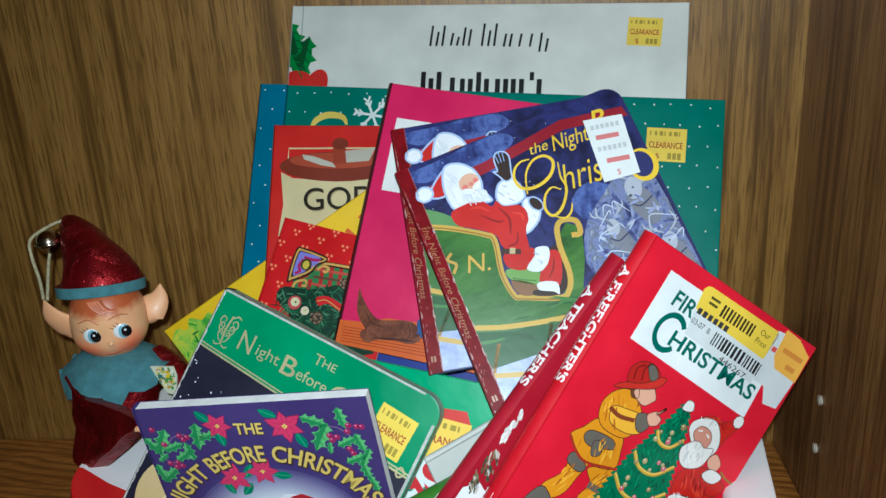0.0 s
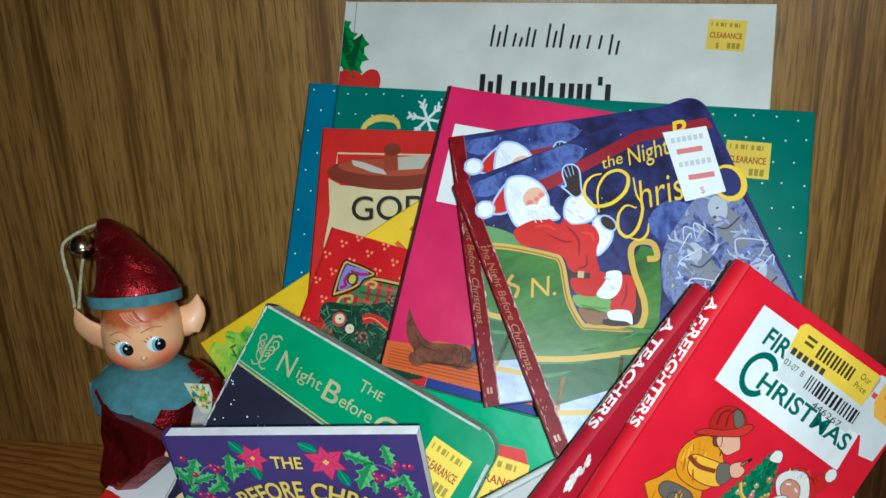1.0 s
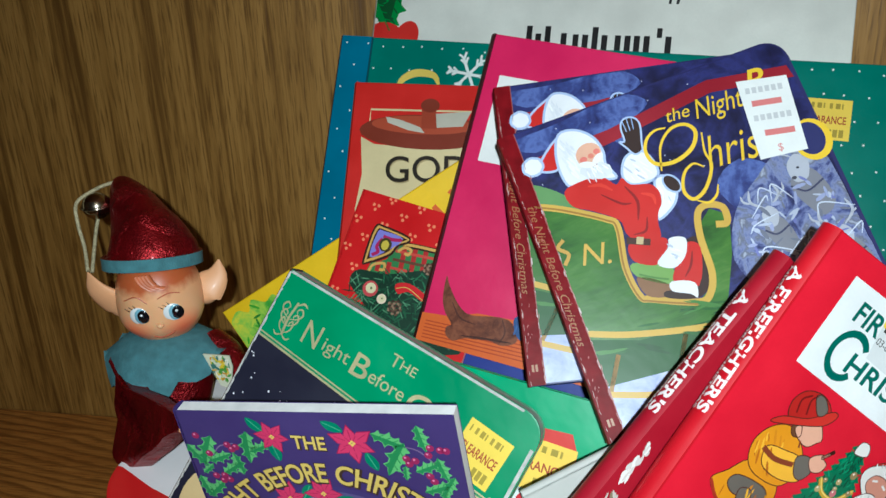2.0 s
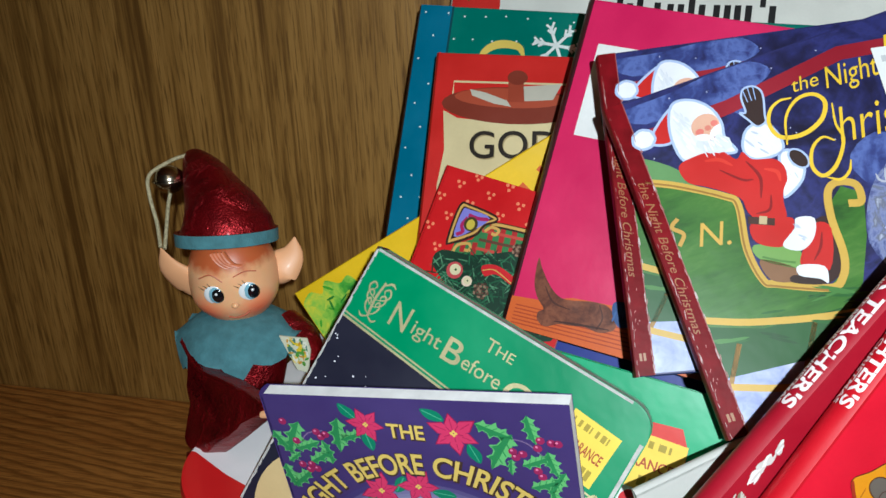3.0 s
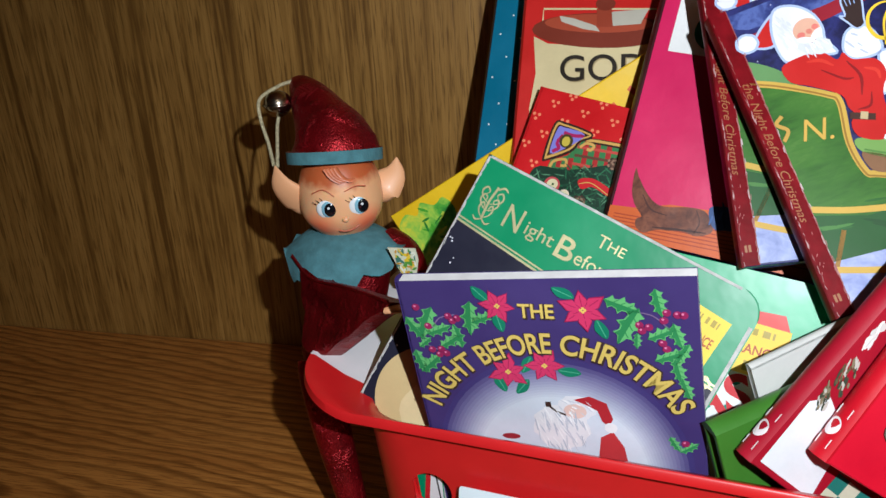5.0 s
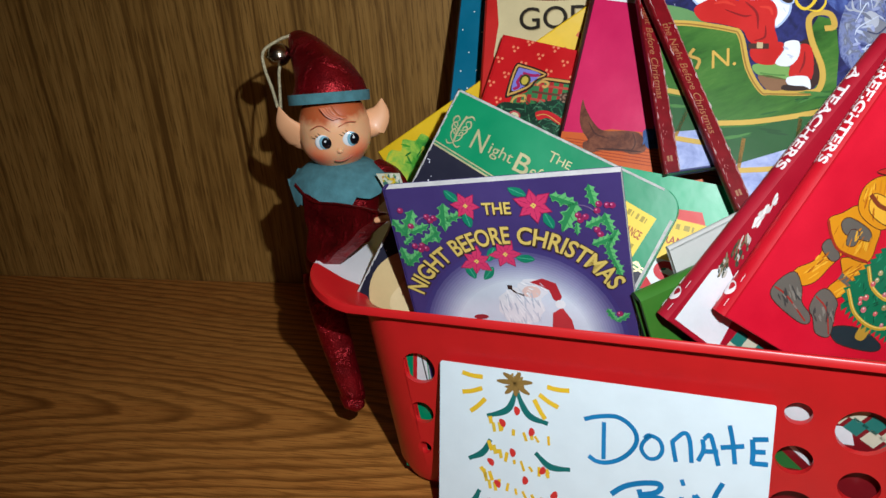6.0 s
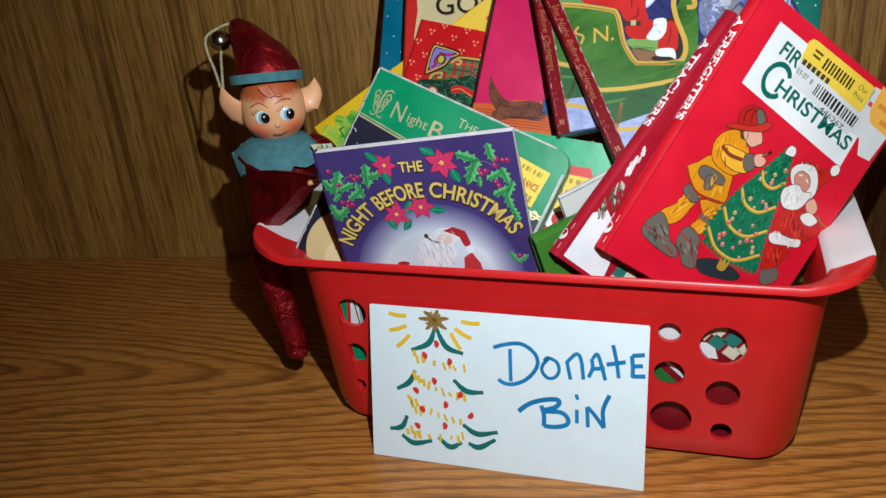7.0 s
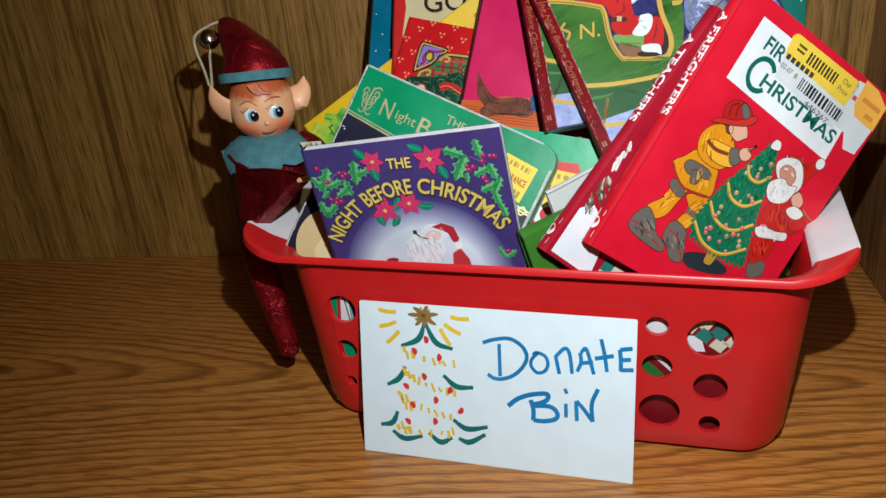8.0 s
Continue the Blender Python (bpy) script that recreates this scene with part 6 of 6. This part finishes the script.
# thin green book that stands low in the bin
b_low = book("thin_book", (-0.245, -2.014, 0.86), (0.991, -0.1305, 0.0), (0.0, 0.045, -1.0), 0.165, 0.79, 0.03, ink(20, 140, 95), "thin green book with a white panel, low in the bin", "paper")
art = Art(0.79)
art.clip = (0.002, 0.163, 0.005, 0.78)
art.poly([(0.135, 0.02), (0.165, 0.02), (0.165, 0.32), (0.1, 0.32)], ink(225, 228, 230), 0).line([(0.132, 0.02), (0.095, 0.32)], 0.018, ink(195, 30, 40), 1, False).line([(0.125, 0.02), (0.158, 0.32)], 0.006, ink(35, 35, 38), 1, False)
art.done("panel_print", b_low, "white panel with a red edge")

# crimson book that stands low behind the bin's front
b_low2 = book("thin_book", (0.5, -2.1, 0.79), (0.991, -0.131, 0.0), (0.0, 0.07, -1.0), 1.22, 0.73, 0.02, ink(120, 14, 24), "thin crimson book with a checked corner, low in the bin", "paper")
art = Art(0.73)
art.clip = (0.01, 1.2, 0.01, 0.72)
art.quad(0.74, 0.01, 0.96, 0.19, ink(222, 224, 226)).poly([(0.86, 0.25), (0.96, 0.25), (0.96, 0.36)], ink(222, 224, 226)).poly([(0.76, 0.28), (0.9, 0.42), (0.76, 0.42)], ink(50, 110, 50)).line([(0.78, 0.24), (0.96, 0.42)], 0.016, ink(222, 224, 226), 1, False)
for i in range(5):
    for j in range(2):
        art.quad(0.965 + 0.06 * i, 0.05 + 0.045 * i + 0.06 * j, 1.025 + 0.06 * i, 0.11 + 0.045 * i + 0.06 * j, ink(205, 200, 175) if (i + j) % 2 else ink(40, 115, 105), 1, 36)
art.poly([(0.97, 0.19), (1.04, 0.19), (1.06, 0.27), (0.97, 0.27)], ink(222, 224, 226))
art.done("panel_print", b_low2, "white and checked corner of the cover")

# ---- purple booklet in front ----
H = 0.95
PURPLE = ink(64, 50, 106)
b_pu = book("booklet", (-0.162, -2.108, 1.464), (0.994, -0.062, 0.095), (0.097, 0.11, -0.99), 0.885, H, 0.05, PURPLE, "purple paper booklet with an arched gold title and poinsettias", "paper", ink(62, 48, 112), 0.0, plain("white_pages", (0.8, 0.8, 0.8), 0.6))
art = Art(H, 0.0002)
art.clip = (0.008, 0.877, 0.01, H - 0.01)
for i in range(14):
    k = i / 13
    c = [p + (q - p) * k ** 0.7 for p, q in zip((64, 54, 112), (204, 212, 224))]
    r = 0.415 - 0.14 * k ** 0.8
    art.ell(0.435, 0.71, r, r * 1.05, ink(*[int(v) for v in c]), i, 0, 48)
art.done("glow", b_pu, "pale blue printed glow")
G1, G2, FL, FD, HEART = ink(105, 182, 110), ink(52, 132, 78), ink(200, 52, 98), ink(150, 26, 74), ink(222, 190, 96)
for a, b, s, t in ((0.072, 0.149, 0.065, 115), (0.034, 0.168, 0.05, 59), (0.11, 0.173, 0.046, -20), (0.167, 0.195, 0.045, -100), (0.142, 0.213, 0.045, -32), (0.056, 0.219, 0.03, -39), (0.026, 0.294, 0.047, 77), (0.06, 0.299, 0.052, -41),
                   (0.218, 0.132, 0.062, 97), (0.258, 0.131, 0.042, -24), (0.677, 0.09, 0.055, 25), (0.688, 0.16, 0.07, 120), (0.71, 0.21, 0.028, 95), (0.778, 0.082, 0.048, 81), (0.781, 0.185, 0.045, -24), (0.824, 0.194, 0.045, 76),
                   (0.8, 0.262, 0.048, -21), (0.834, 0.256, 0.042, 120), (0.82, 0.316, 0.045, 80), (0.839, 0.382, 0.042, 75), (0.794, 0.589, 0.032, 65), (0.836, 0.601, 0.034, -34)):
    art = Art(H, 0.0002)
    art.holly(a, b, s, t, G1, G2, 15)
    art.done("holly_leaf", b_pu, "green holly leaf")
for a, b, t in ((0.263, 0.046, 50), (0.307, 0.145, 80), (0.512, 0.045, 30), (0.612, 0.17, 70), (0.5, 0.325, 10), (0.371, 0.3, -60), (0.278, 0.372, 70), (0.347, 0.384, -50)):
    art = Art(H, 0.0002)
    art.soft([(a + 0.036 * (x * math.cos(radians(t)) - y * math.sin(radians(t))), b + 0.036 * (x * math.sin(radians(t)) + y * math.cos(radians(t)))) for x, y in ((-1, 0), (-0.3, 0.5), (0.4, 0.42), (1, 0), (0.4, -0.45), (-0.3, -0.4))], ink(28, 122, 92), 15)
    art.line([(a - 0.03 * math.cos(radians(t)), b - 0.03 * math.sin(radians(t))), (a + 0.03 * math.cos(radians(t)), b + 0.03 * math.sin(radians(t)))], 0.003, ink(80, 165, 130), 16, False)
    art.done("flower_leaf", b_pu, "blue-green leaf")
art = Art(H, 0.0002)
for pts in (((0.09, 0.165), (0.12, 0.13), (0.17, 0.118)), ((0.7, 0.11), (0.76, 0.125), (0.81, 0.18)), ((0.06, 0.23), (0.1, 0.25), (0.12, 0.25))):
    art.line(pts, 0.004, ink(120, 100, 140), 15)
for a, b in ((0.798, 0.114), (0.827, 0.121), (0.844, 0.123), (0.789, 0.14), (0.72, 0.155), (0.746, 0.162), (0.726, 0.174), (0.781, 0.217), (0.791, 0.237), (0.149, 0.123), (0.176, 0.131), (0.16, 0.14), (0.077, 0.159), (0.074, 0.247), (0.104, 0.245), (0.119, 0.261), (0.095, 0.265), (0.05, 0.09), (0.825, 0.585)):
    art.ell(a, b, 0.0125, 0.0125, ink(145, 35, 85), 18, 0, 12).ell(a - 0.003, b - 0.004, 0.004, 0.004, ink(215, 120, 160), 18.5, 0, 8)
tagged(art.done("berry_print", b_pu, "dark pink berries"), kind="stuff")
for a, b, s, t in ((0.31, 0.088, 0.056, 10), (0.564, 0.104, 0.07, 25), (0.308, 0.328, 0.062, 40), (0.426, 0.303, 0.06, 0)):
    art = Art(H, 0.0002)
    art.poinsettia(a, b, s, FL, FD, HEART, 17, t)
    tagged(art.done("poinsettia", b_pu, "pink poinsettia flower"), kind="stuff")
art = Art(H, 0.0002)
LETTER, SHADE = ink(212, 186, 98), ink(62, 46, 40)
for dx, m, l, fat in ((0.002, SHADE, 20, 0.062), (0, LETTER, 21, 0.02)):
    art.inscribe("THE", 0.37 + dx, 0.128 + dx, 0.05, m, l, 2, 0.108, fat)
    art.inscribe("NIGHT", -45.5, 0, 0.074, m, l, 0, 0.222, fat, arc=(0.43 + dx, 0.68 + dx, 0.425))
    art.inscribe("BEFORE", -12, 0, 0.074, m, l, 0, 0.225, fat, arc=(0.43 + dx, 0.68 + dx, 0.425))
    art.inscribe("CHRISTMAS", 34, 0, 0.074, m, l, 0, 0.405, fat, arc=(0.43 + dx, 0.68 + dx, 0.425))
art.done("title", b_pu, "arched yellow title")
art = Art(H, 0.0002)
art.ell(0.45, 0.54, 0.09, 0.09, ink(222, 222, 226), 16, 0, 26, 0.06, 9).ell(0.508, 0.46, 0.06, 0.045, ink(220, 220, 226), 17, 10, 20, 0.06, 8).ell(0.5, 0.475, 0.036, 0.028, ink(222, 190, 180), 18)
art.poly([(0.5, 0.43), (0.55, 0.415), (0.6, 0.44), (0.615, 0.5), (0.6, 0.53), (0.58, 0.51), (0.57, 0.47), (0.54, 0.45)], ink(170, 35, 45), 19).ell(0.605, 0.535, 0.02, 0.02, ink(225, 225, 228), 20)
art.poly([(0.57, 0.575), (0.61, 0.55), (0.64, 0.61), (0.65, 0.7), (0.55, 0.7)], ink(180, 50, 55), 18).line([(0.42, 0.455), (0.44, 0.475), (0.47, 0.49)], 0.007, ink(60, 40, 35), 20).quad(0.41, 0.44, 0.428, 0.46, ink(60, 40, 35), 20)
art.dabs(0.45, 0.55, 0.085, 0.08, [ink(196, 200, 210), ink(236, 236, 238), ink(180, 186, 200)], 17.2, 70, 0.05, 0.005, 75).dabs(0.505, 0.46, 0.05, 0.03, [ink(200, 204, 214), ink(238, 238, 240)], 17.6, 26, 0.03, 0.005, 40)
art.ell(0.28, 0.585, 0.03, 0.012, ink(150, 40, 50), 17)
art.done("figure_print", b_pu, "pale bearded shape with a red cap")


# ---- the elf doll that hangs over the end of the bin ----
def ball(bm, centre, radii, axes, mat, seg=24, rings=16, shape=None):
    """An ellipsoid on three axes; shape may push a point of the unit ball."""
    grid = []
    for j in range(rings + 1):
        p = math.pi * j / rings
        row = []
        for i in range(seg):
            t = 2 * math.pi * i / seg
            v = Vector((math.sin(p) * math.cos(t), math.sin(p) * math.sin(t), math.cos(p)))
            if shape:
                v = shape(v)
            w = Vector(centre) + sum((Vector(a) * (r * c) for a, r, c in zip(axes, radii, v)), Vector())
            row.append(bm.verts.new(w * D))
        grid.append(row)
    for j in range(rings):
        for i in range(seg):
            f = bm.faces.new((grid[j][i], grid[j + 1][i], grid[j + 1][(i + 1) % seg], grid[j][(i + 1) % seg]))
            f.material_index = mat(grid[j][i].co / D) if callable(mat) else mat


def doll():
    mats = [LUREX, FELT, SKIN, SKIN, HAIR, EYE_WHITE, EYE_BLUE, EYE_BLACK, LIP, BELL_METAL, CORD]
    bm = bmesh.new()
    right = Vector((0.935, 0.345, 0.03)).normalized()
    ahead = Vector((0.34, -0.93, -0.12)).normalized()
    up = ahead.cross(right).normalized()
    ahead = right.cross(up).normalized()
    head = Vector((-0.626, -1.335, 1.492))

    def at(r, a, z):
        return head + right * r + ahead * a + up * z

    mats[3] = face_paint("painted_face", head * D, up, [(at(s * 0.1, 0.15, -0.1) * D, 0.0105) for s in (-1, 1)])

    def face(v):
        # fuller cheeks low on the front, a small chin
        k = 1 + 0.13 * max(0, v.y) * math.exp(-((v.z + 0.38) / 0.3) ** 2) * (0.5 + abs(v.x))
        return Vector((v.x * k, v.y * k, v.z * (1.0 if v.z > 0 else 0.98)))

    ball(bm, head, (0.168, 0.165, 0.205), (right, ahead, up), 3, 40, 30, face)
    # snub nose, mouth, blush, tuft of painted hair
    ball(bm, at(0.012, 0.168, -0.045), (0.015, 0.016, 0.012), (right, ahead, up), 3, 12, 8)
    pts = [at(0.02 + x, 0.177 - 4.0 * x * x, -0.092 + 6 * x * x + 0.14 * x) for x in (-0.038, -0.02, 0, 0.02, 0.042)]
    tube(bm, curve_points(pts, 3), 0.0034, 6, 8)
    for i in range(4):
        r = -0.01 + 0.013 * i
        pts = [at(r - 0.03, 0.13, 0.155), at(r - 0.012, 0.148 - 1.5 * r * r, 0.128), at(r + 0.018, 0.158 - 2.0 * r * r, 0.106 + 0.004 * (i % 3)), at(r + 0.04, 0.151 - 2.2 * r * r, 0.112)]
        tube(bm, curve_points(pts, 3), [0.012, 0.012, 0.012, 0.011, 0.01, 0.009, 0.008, 0.006, 0.004, 0.002], 8, 4, 0.5)
    # side-glancing eyes with lashes
    for s in (-1, 1):
        c = at(s * 0.062 + 0.004, 0.153, 0.0)
        n = (c - head).normalized()
        n = (n + ahead).normalized()
        e = (right - n * n.dot(right)).normalized()
        f = n.cross(e) * -1
        for k, (rx, ry, off, m) in enumerate(((0.036, 0.038, 0, 5), (0.028, 0.034, 0.009, 6), (0.0235, 0.029, 0.017, 7))):
            ball(bm, c + e * off + n * (0.004 + 0.003 * k), (rx, ry, 0.007), (e, f, n), m, 18, 8)
        # tiny white dot on the pupil: a painted highlight
        ball(bm, c + e * 0.014 + f * -0.01 + n * 0.0165, (0.006, 0.006, 0.003), (e, f, n), 5, 8, 6)
        for k in range(3):
            a = c + e * (-0.032 + 0.012 * k) + f * (-0.022 - 0.007 * k) + n * 0.005
            tube(bm, [a, a + e * (-0.016 + 0.004 * k) - f * 0.014 + n * 0.002], [0.0018, 0.0007], 5, 7)
        tube(bm, curve_points([c + e * -0.045 - f * 0.068 + n * 0.0, c - f * 0.082 + n * 0.0, c + e * 0.04 - f * (0.064 + 0.012 * s) + n * 0.002], 4), 0.0022, 5, 8)
    # pointed ears
    for base, tip, out in ((at(-0.165, 0.0, -0.03), Vector((-0.826, -1.478, 1.637)), -1), (at(0.165, 0.0, -0.02), Vector((-0.418, -1.213, 1.6)), 1)):
        mid = base.lerp(tip, 0.5) + right * (0.02 * out)
        rings = curve_points([base - up * 0.05, base, mid, tip], 4)
        tube(bm, rings, [0.02, 0.045, 0.06, 0.068, 0.072, 0.072, 0.068, 0.06, 0.05, 0.038, 0.026, 0.014, 0.003], 14, 2, 0.36)
    # hat: a felt band and a drooping lurex cone
    hat_up = (up + right * 0.06 + ahead * -0.34).normalized()
    b0 = at(-0.004, -0.018, 0.126)
    h_r = (right - hat_up * hat_up.dot(right)).normalized()
    h_a = hat_up.cross(h_r).normalized() * -1

    def hat_ring(c, r, axis_r, axis_a, wob=0.0, seg=32):
        return [bm.verts.new((Vector(c) + axis_r * (r * math.cos(2 * math.pi * i / seg)) + axis_a * (r * 0.95 * math.sin(2 * math.pi * i / seg) * (1 + wob * math.sin(8 * math.pi * i / seg + 60 * wob)))) * D) for i in range(seg)]

    levels = [(0, 0.172, 1), (-0.002, 0.19, 1), (0.045, 0.191, 1), (0.046, 0.18, 0)]
    spine = curve_points([b0 + hat_up * 0.046, b0 + hat_up * 0.1 + Vector((-0.016, 0.008, 0)), Vector((-0.695, -1.27, 1.765)), Vector((-0.76, -1.21, 1.832)), Vector((-0.82, -1.16, 1.878)), Vector((-0.868, -1.12, 1.902))], 4)
    prev = None
    for z, r, m in levels:
        ring = hat_ring(b0 + hat_up * z, r, h_r, h_a)
        if prev:
            for i in range(32):
                bm.faces.new((prev[i], prev[(i + 1) % 32], ring[(i + 1) % 32], ring[i])).material_index = m
        prev = ring
    n = len(spine)
    for k, c in enumerate(spine[1:], 1):
        t = k / (n - 1)
        r = 0.168 * (1 - t) ** 0.88 + 0.013
        way = (spine[min(k + 1, n - 1)] - spine[k - 1]).normalized()
        ar = (right - way * way.dot(right)).normalized()
        aa = way.cross(ar)
        if aa.dot(h_a) < 0:
            aa = -aa
        ring = hat_ring(c, r, ar, aa, 0.04 + 0.03 * t)
        for i in range(32):
            bm.faces.new((prev[i], prev[(i + 1) % 32], ring[(i + 1) % 32], ring[i])).material_index = 0
        prev = ring
    bm.faces.new(prev).material_index = 0
    # bell and its cord
    ball(bm, (-0.885, -1.26, 1.832), (0.058, 0.058, 0.054), ((1, 0, 0), (0, 1, 0), (0, 0, 1)), 9, 20, 12)
    tube(bm, [(-0.885 + 0.06 * math.cos(a), -1.26 + 0.06 * math.sin(a), 1.832) for a in (2 * math.pi * i / 20 for i in range(21))], 0.005, 6, 9)
    tube(bm, curve_points([(-0.85, -1.17, 1.905), (-0.89, -1.22, 1.895), (-0.94, -1.3, 1.86), (-0.935, -1.33, 1.79), (-0.89, -1.38, 1.7), (-0.845, -1.45, 1.63)], 6), 0.0075, 8, 10)
    tube(bm, curve_points([(-0.885, -1.26, 1.79), (-0.885, -1.29, 1.75), (-0.865, -1.35, 1.7), (-0.835, -1.44, 1.62)], 6), 0.0075, 8, 10)
    # ragged felt collar
    seg = 44
    neck = Vector((-0.62, -1.36, 1.345))
    prev = None
    for k, (r, dz, rag) in enumerate(((0.09, 0.0, 0), (0.16, -0.015, 0), (0.22, -0.06, 0.1), (0.255, -0.12, 0.6), (0.262, -0.165, 1.0), (0.247, -0.165, 1.0), (0.12, -0.05, 0))):
        ring = []
        for i in range(seg):
            t = 2 * math.pi * i / seg
            scallop = rag * (0.028 * math.cos(7 * t + 0.6) + 0.008 * math.sin(17 * t) + 0.006 * math.sin(29 * t))
            rr = r * (1 + 0.05 * math.sin(3 * t) * rag)
            ring.append(bm.verts.new((neck + Vector((rr * math.cos(t), rr * 0.82 * math.sin(t) - 0.02 * k / 6, dz * (1 - 0.5 * rag * abs(math.cos(t)) ** 1.5) + scallop - 0.03 * rag * max(0, -math.sin(t))))) * D))
        if prev:
            for i in range(seg):
                bm.faces.new((prev[i], prev[(i + 1) % seg], ring[(i + 1) % seg], ring[i])).material_index = 1
        prev = ring
    # body, arms and legs of lurex
    tube(bm, curve_points([(-0.6, -1.37, 1.27), (-0.595, -1.41, 1.15), (-0.62, -1.46, 1.0), (-0.67, -1.51, 0.86), (-0.69, -1.53, 0.78)], 4), [0.14, 0.16, 0.165, 0.165, 0.165, 0.162, 0.16, 0.155, 0.15, 0.145, 0.14, 0.135, 0.13, 0.12, 0.11, 0.09, 0.05], 24, 0, 0.8)
    # the flat stuffed arm: from the shoulder to the elbow on the rim and up again to the mitten
    flat = bmesh.new()
    elbow = Matrix(((0.776, 0.255, -0.577, -0.712 * D), (-0.63, 0.314, -0.71, -1.702 * D), (0, 0.915, 0.404, 1.018 * D), (0, 0, 0, 1)))
    arm = [p.to_2d() for p in curve_points([(-0.234, 0.285, 0), (-0.12, 0.235, 0), (-0.03, 0.165, 0), (0.005, 0.073, 0), (0.04, -0.01, 0), (0.12, -0.03, 0), (0.207, 0.023, 0), (0.348, 0.163, 0), (0.455, 0.258, 0)], 3)]
    arm += [p.to_2d() for p in curve_points([(0.49, 0.305, 0), (0.36, 0.294, 0), (0.186, 0.27, 0), (-0.03, 0.235, 0), (-0.161, 0.262, 0)], 3)]
    prism(flat, [tuple(p) for p in arm], -0.075, 0.0, 0, None, 0.014)
    for v in flat.verts:
        v.co.z += 0.0016 * math.sin(v.co.x * 260) * math.cos(v.co.y * 190)
    flat.transform(elbow)
    made = bpy.data.meshes.new("arm")
    flat.to_mesh(made)
    flat.free()
    bm.from_mesh(made)
    bpy.data.meshes.remove(made)
    seam = [elbow @ (Vector((x, y, 0.0)) * D) / D for x, y in ((-0.2, 0.27), (-0.03, 0.232), (0.186, 0.267), (0.36, 0.291), (0.48, 0.302))]
    tube(bm, curve_points(seam, 6), 0.007, 6, 0)
    hand = elbow @ (Vector((0.5, 0.285, -0.03)) * D) / D
    tube(bm, [hand - Vector((0.04, -0.01, 0.01)), hand, hand + Vector((0.02, -0.01, 0.0))], [0.022, 0.024, 0.01], 10, 2, 0.6)
    tube(bm, curve_points([(-0.46, -1.3, 1.27), (-0.37, -1.34, 1.24), (-0.3, -1.42, 1.17)], 5), [0.07, 0.07, 0.068, 0.066, 0.064, 0.062, 0.06, 0.058, 0.056, 0.054, 0.05], 14, 0, 0.85)
    tube(bm, curve_points([(-0.7, -1.58, 0.86), (-0.66, -1.65, 0.68), (-0.615, -1.68, 0.45), (-0.575, -1.7, 0.27), (-0.57, -1.705, 0.215)], 5), [0.085, 0.09, 0.09, 0.088, 0.085, 0.082, 0.08, 0.078, 0.075, 0.073, 0.07, 0.068, 0.066, 0.064, 0.062, 0.06, 0.06, 0.058, 0.056, 0.054, 0.045], 16, 0, 0.8)
    tube(bm, [(-0.6, -1.69, 0.245), (-0.57, -1.73, 0.225), (-0.53, -1.75, 0.225), (-0.51, -1.755, 0.23)], [0.05, 0.05, 0.042, 0.02], 14, 0, 0.7)
    bmesh.ops.recalc_face_normals(bm, faces=bm.faces[:])
    ob = part("elf_doll", bm, mats)
    smooth(ob, 60)
    return tagged(ob, "red lurex elf doll with teal felt collar on the bin rim", "doll")


doll()
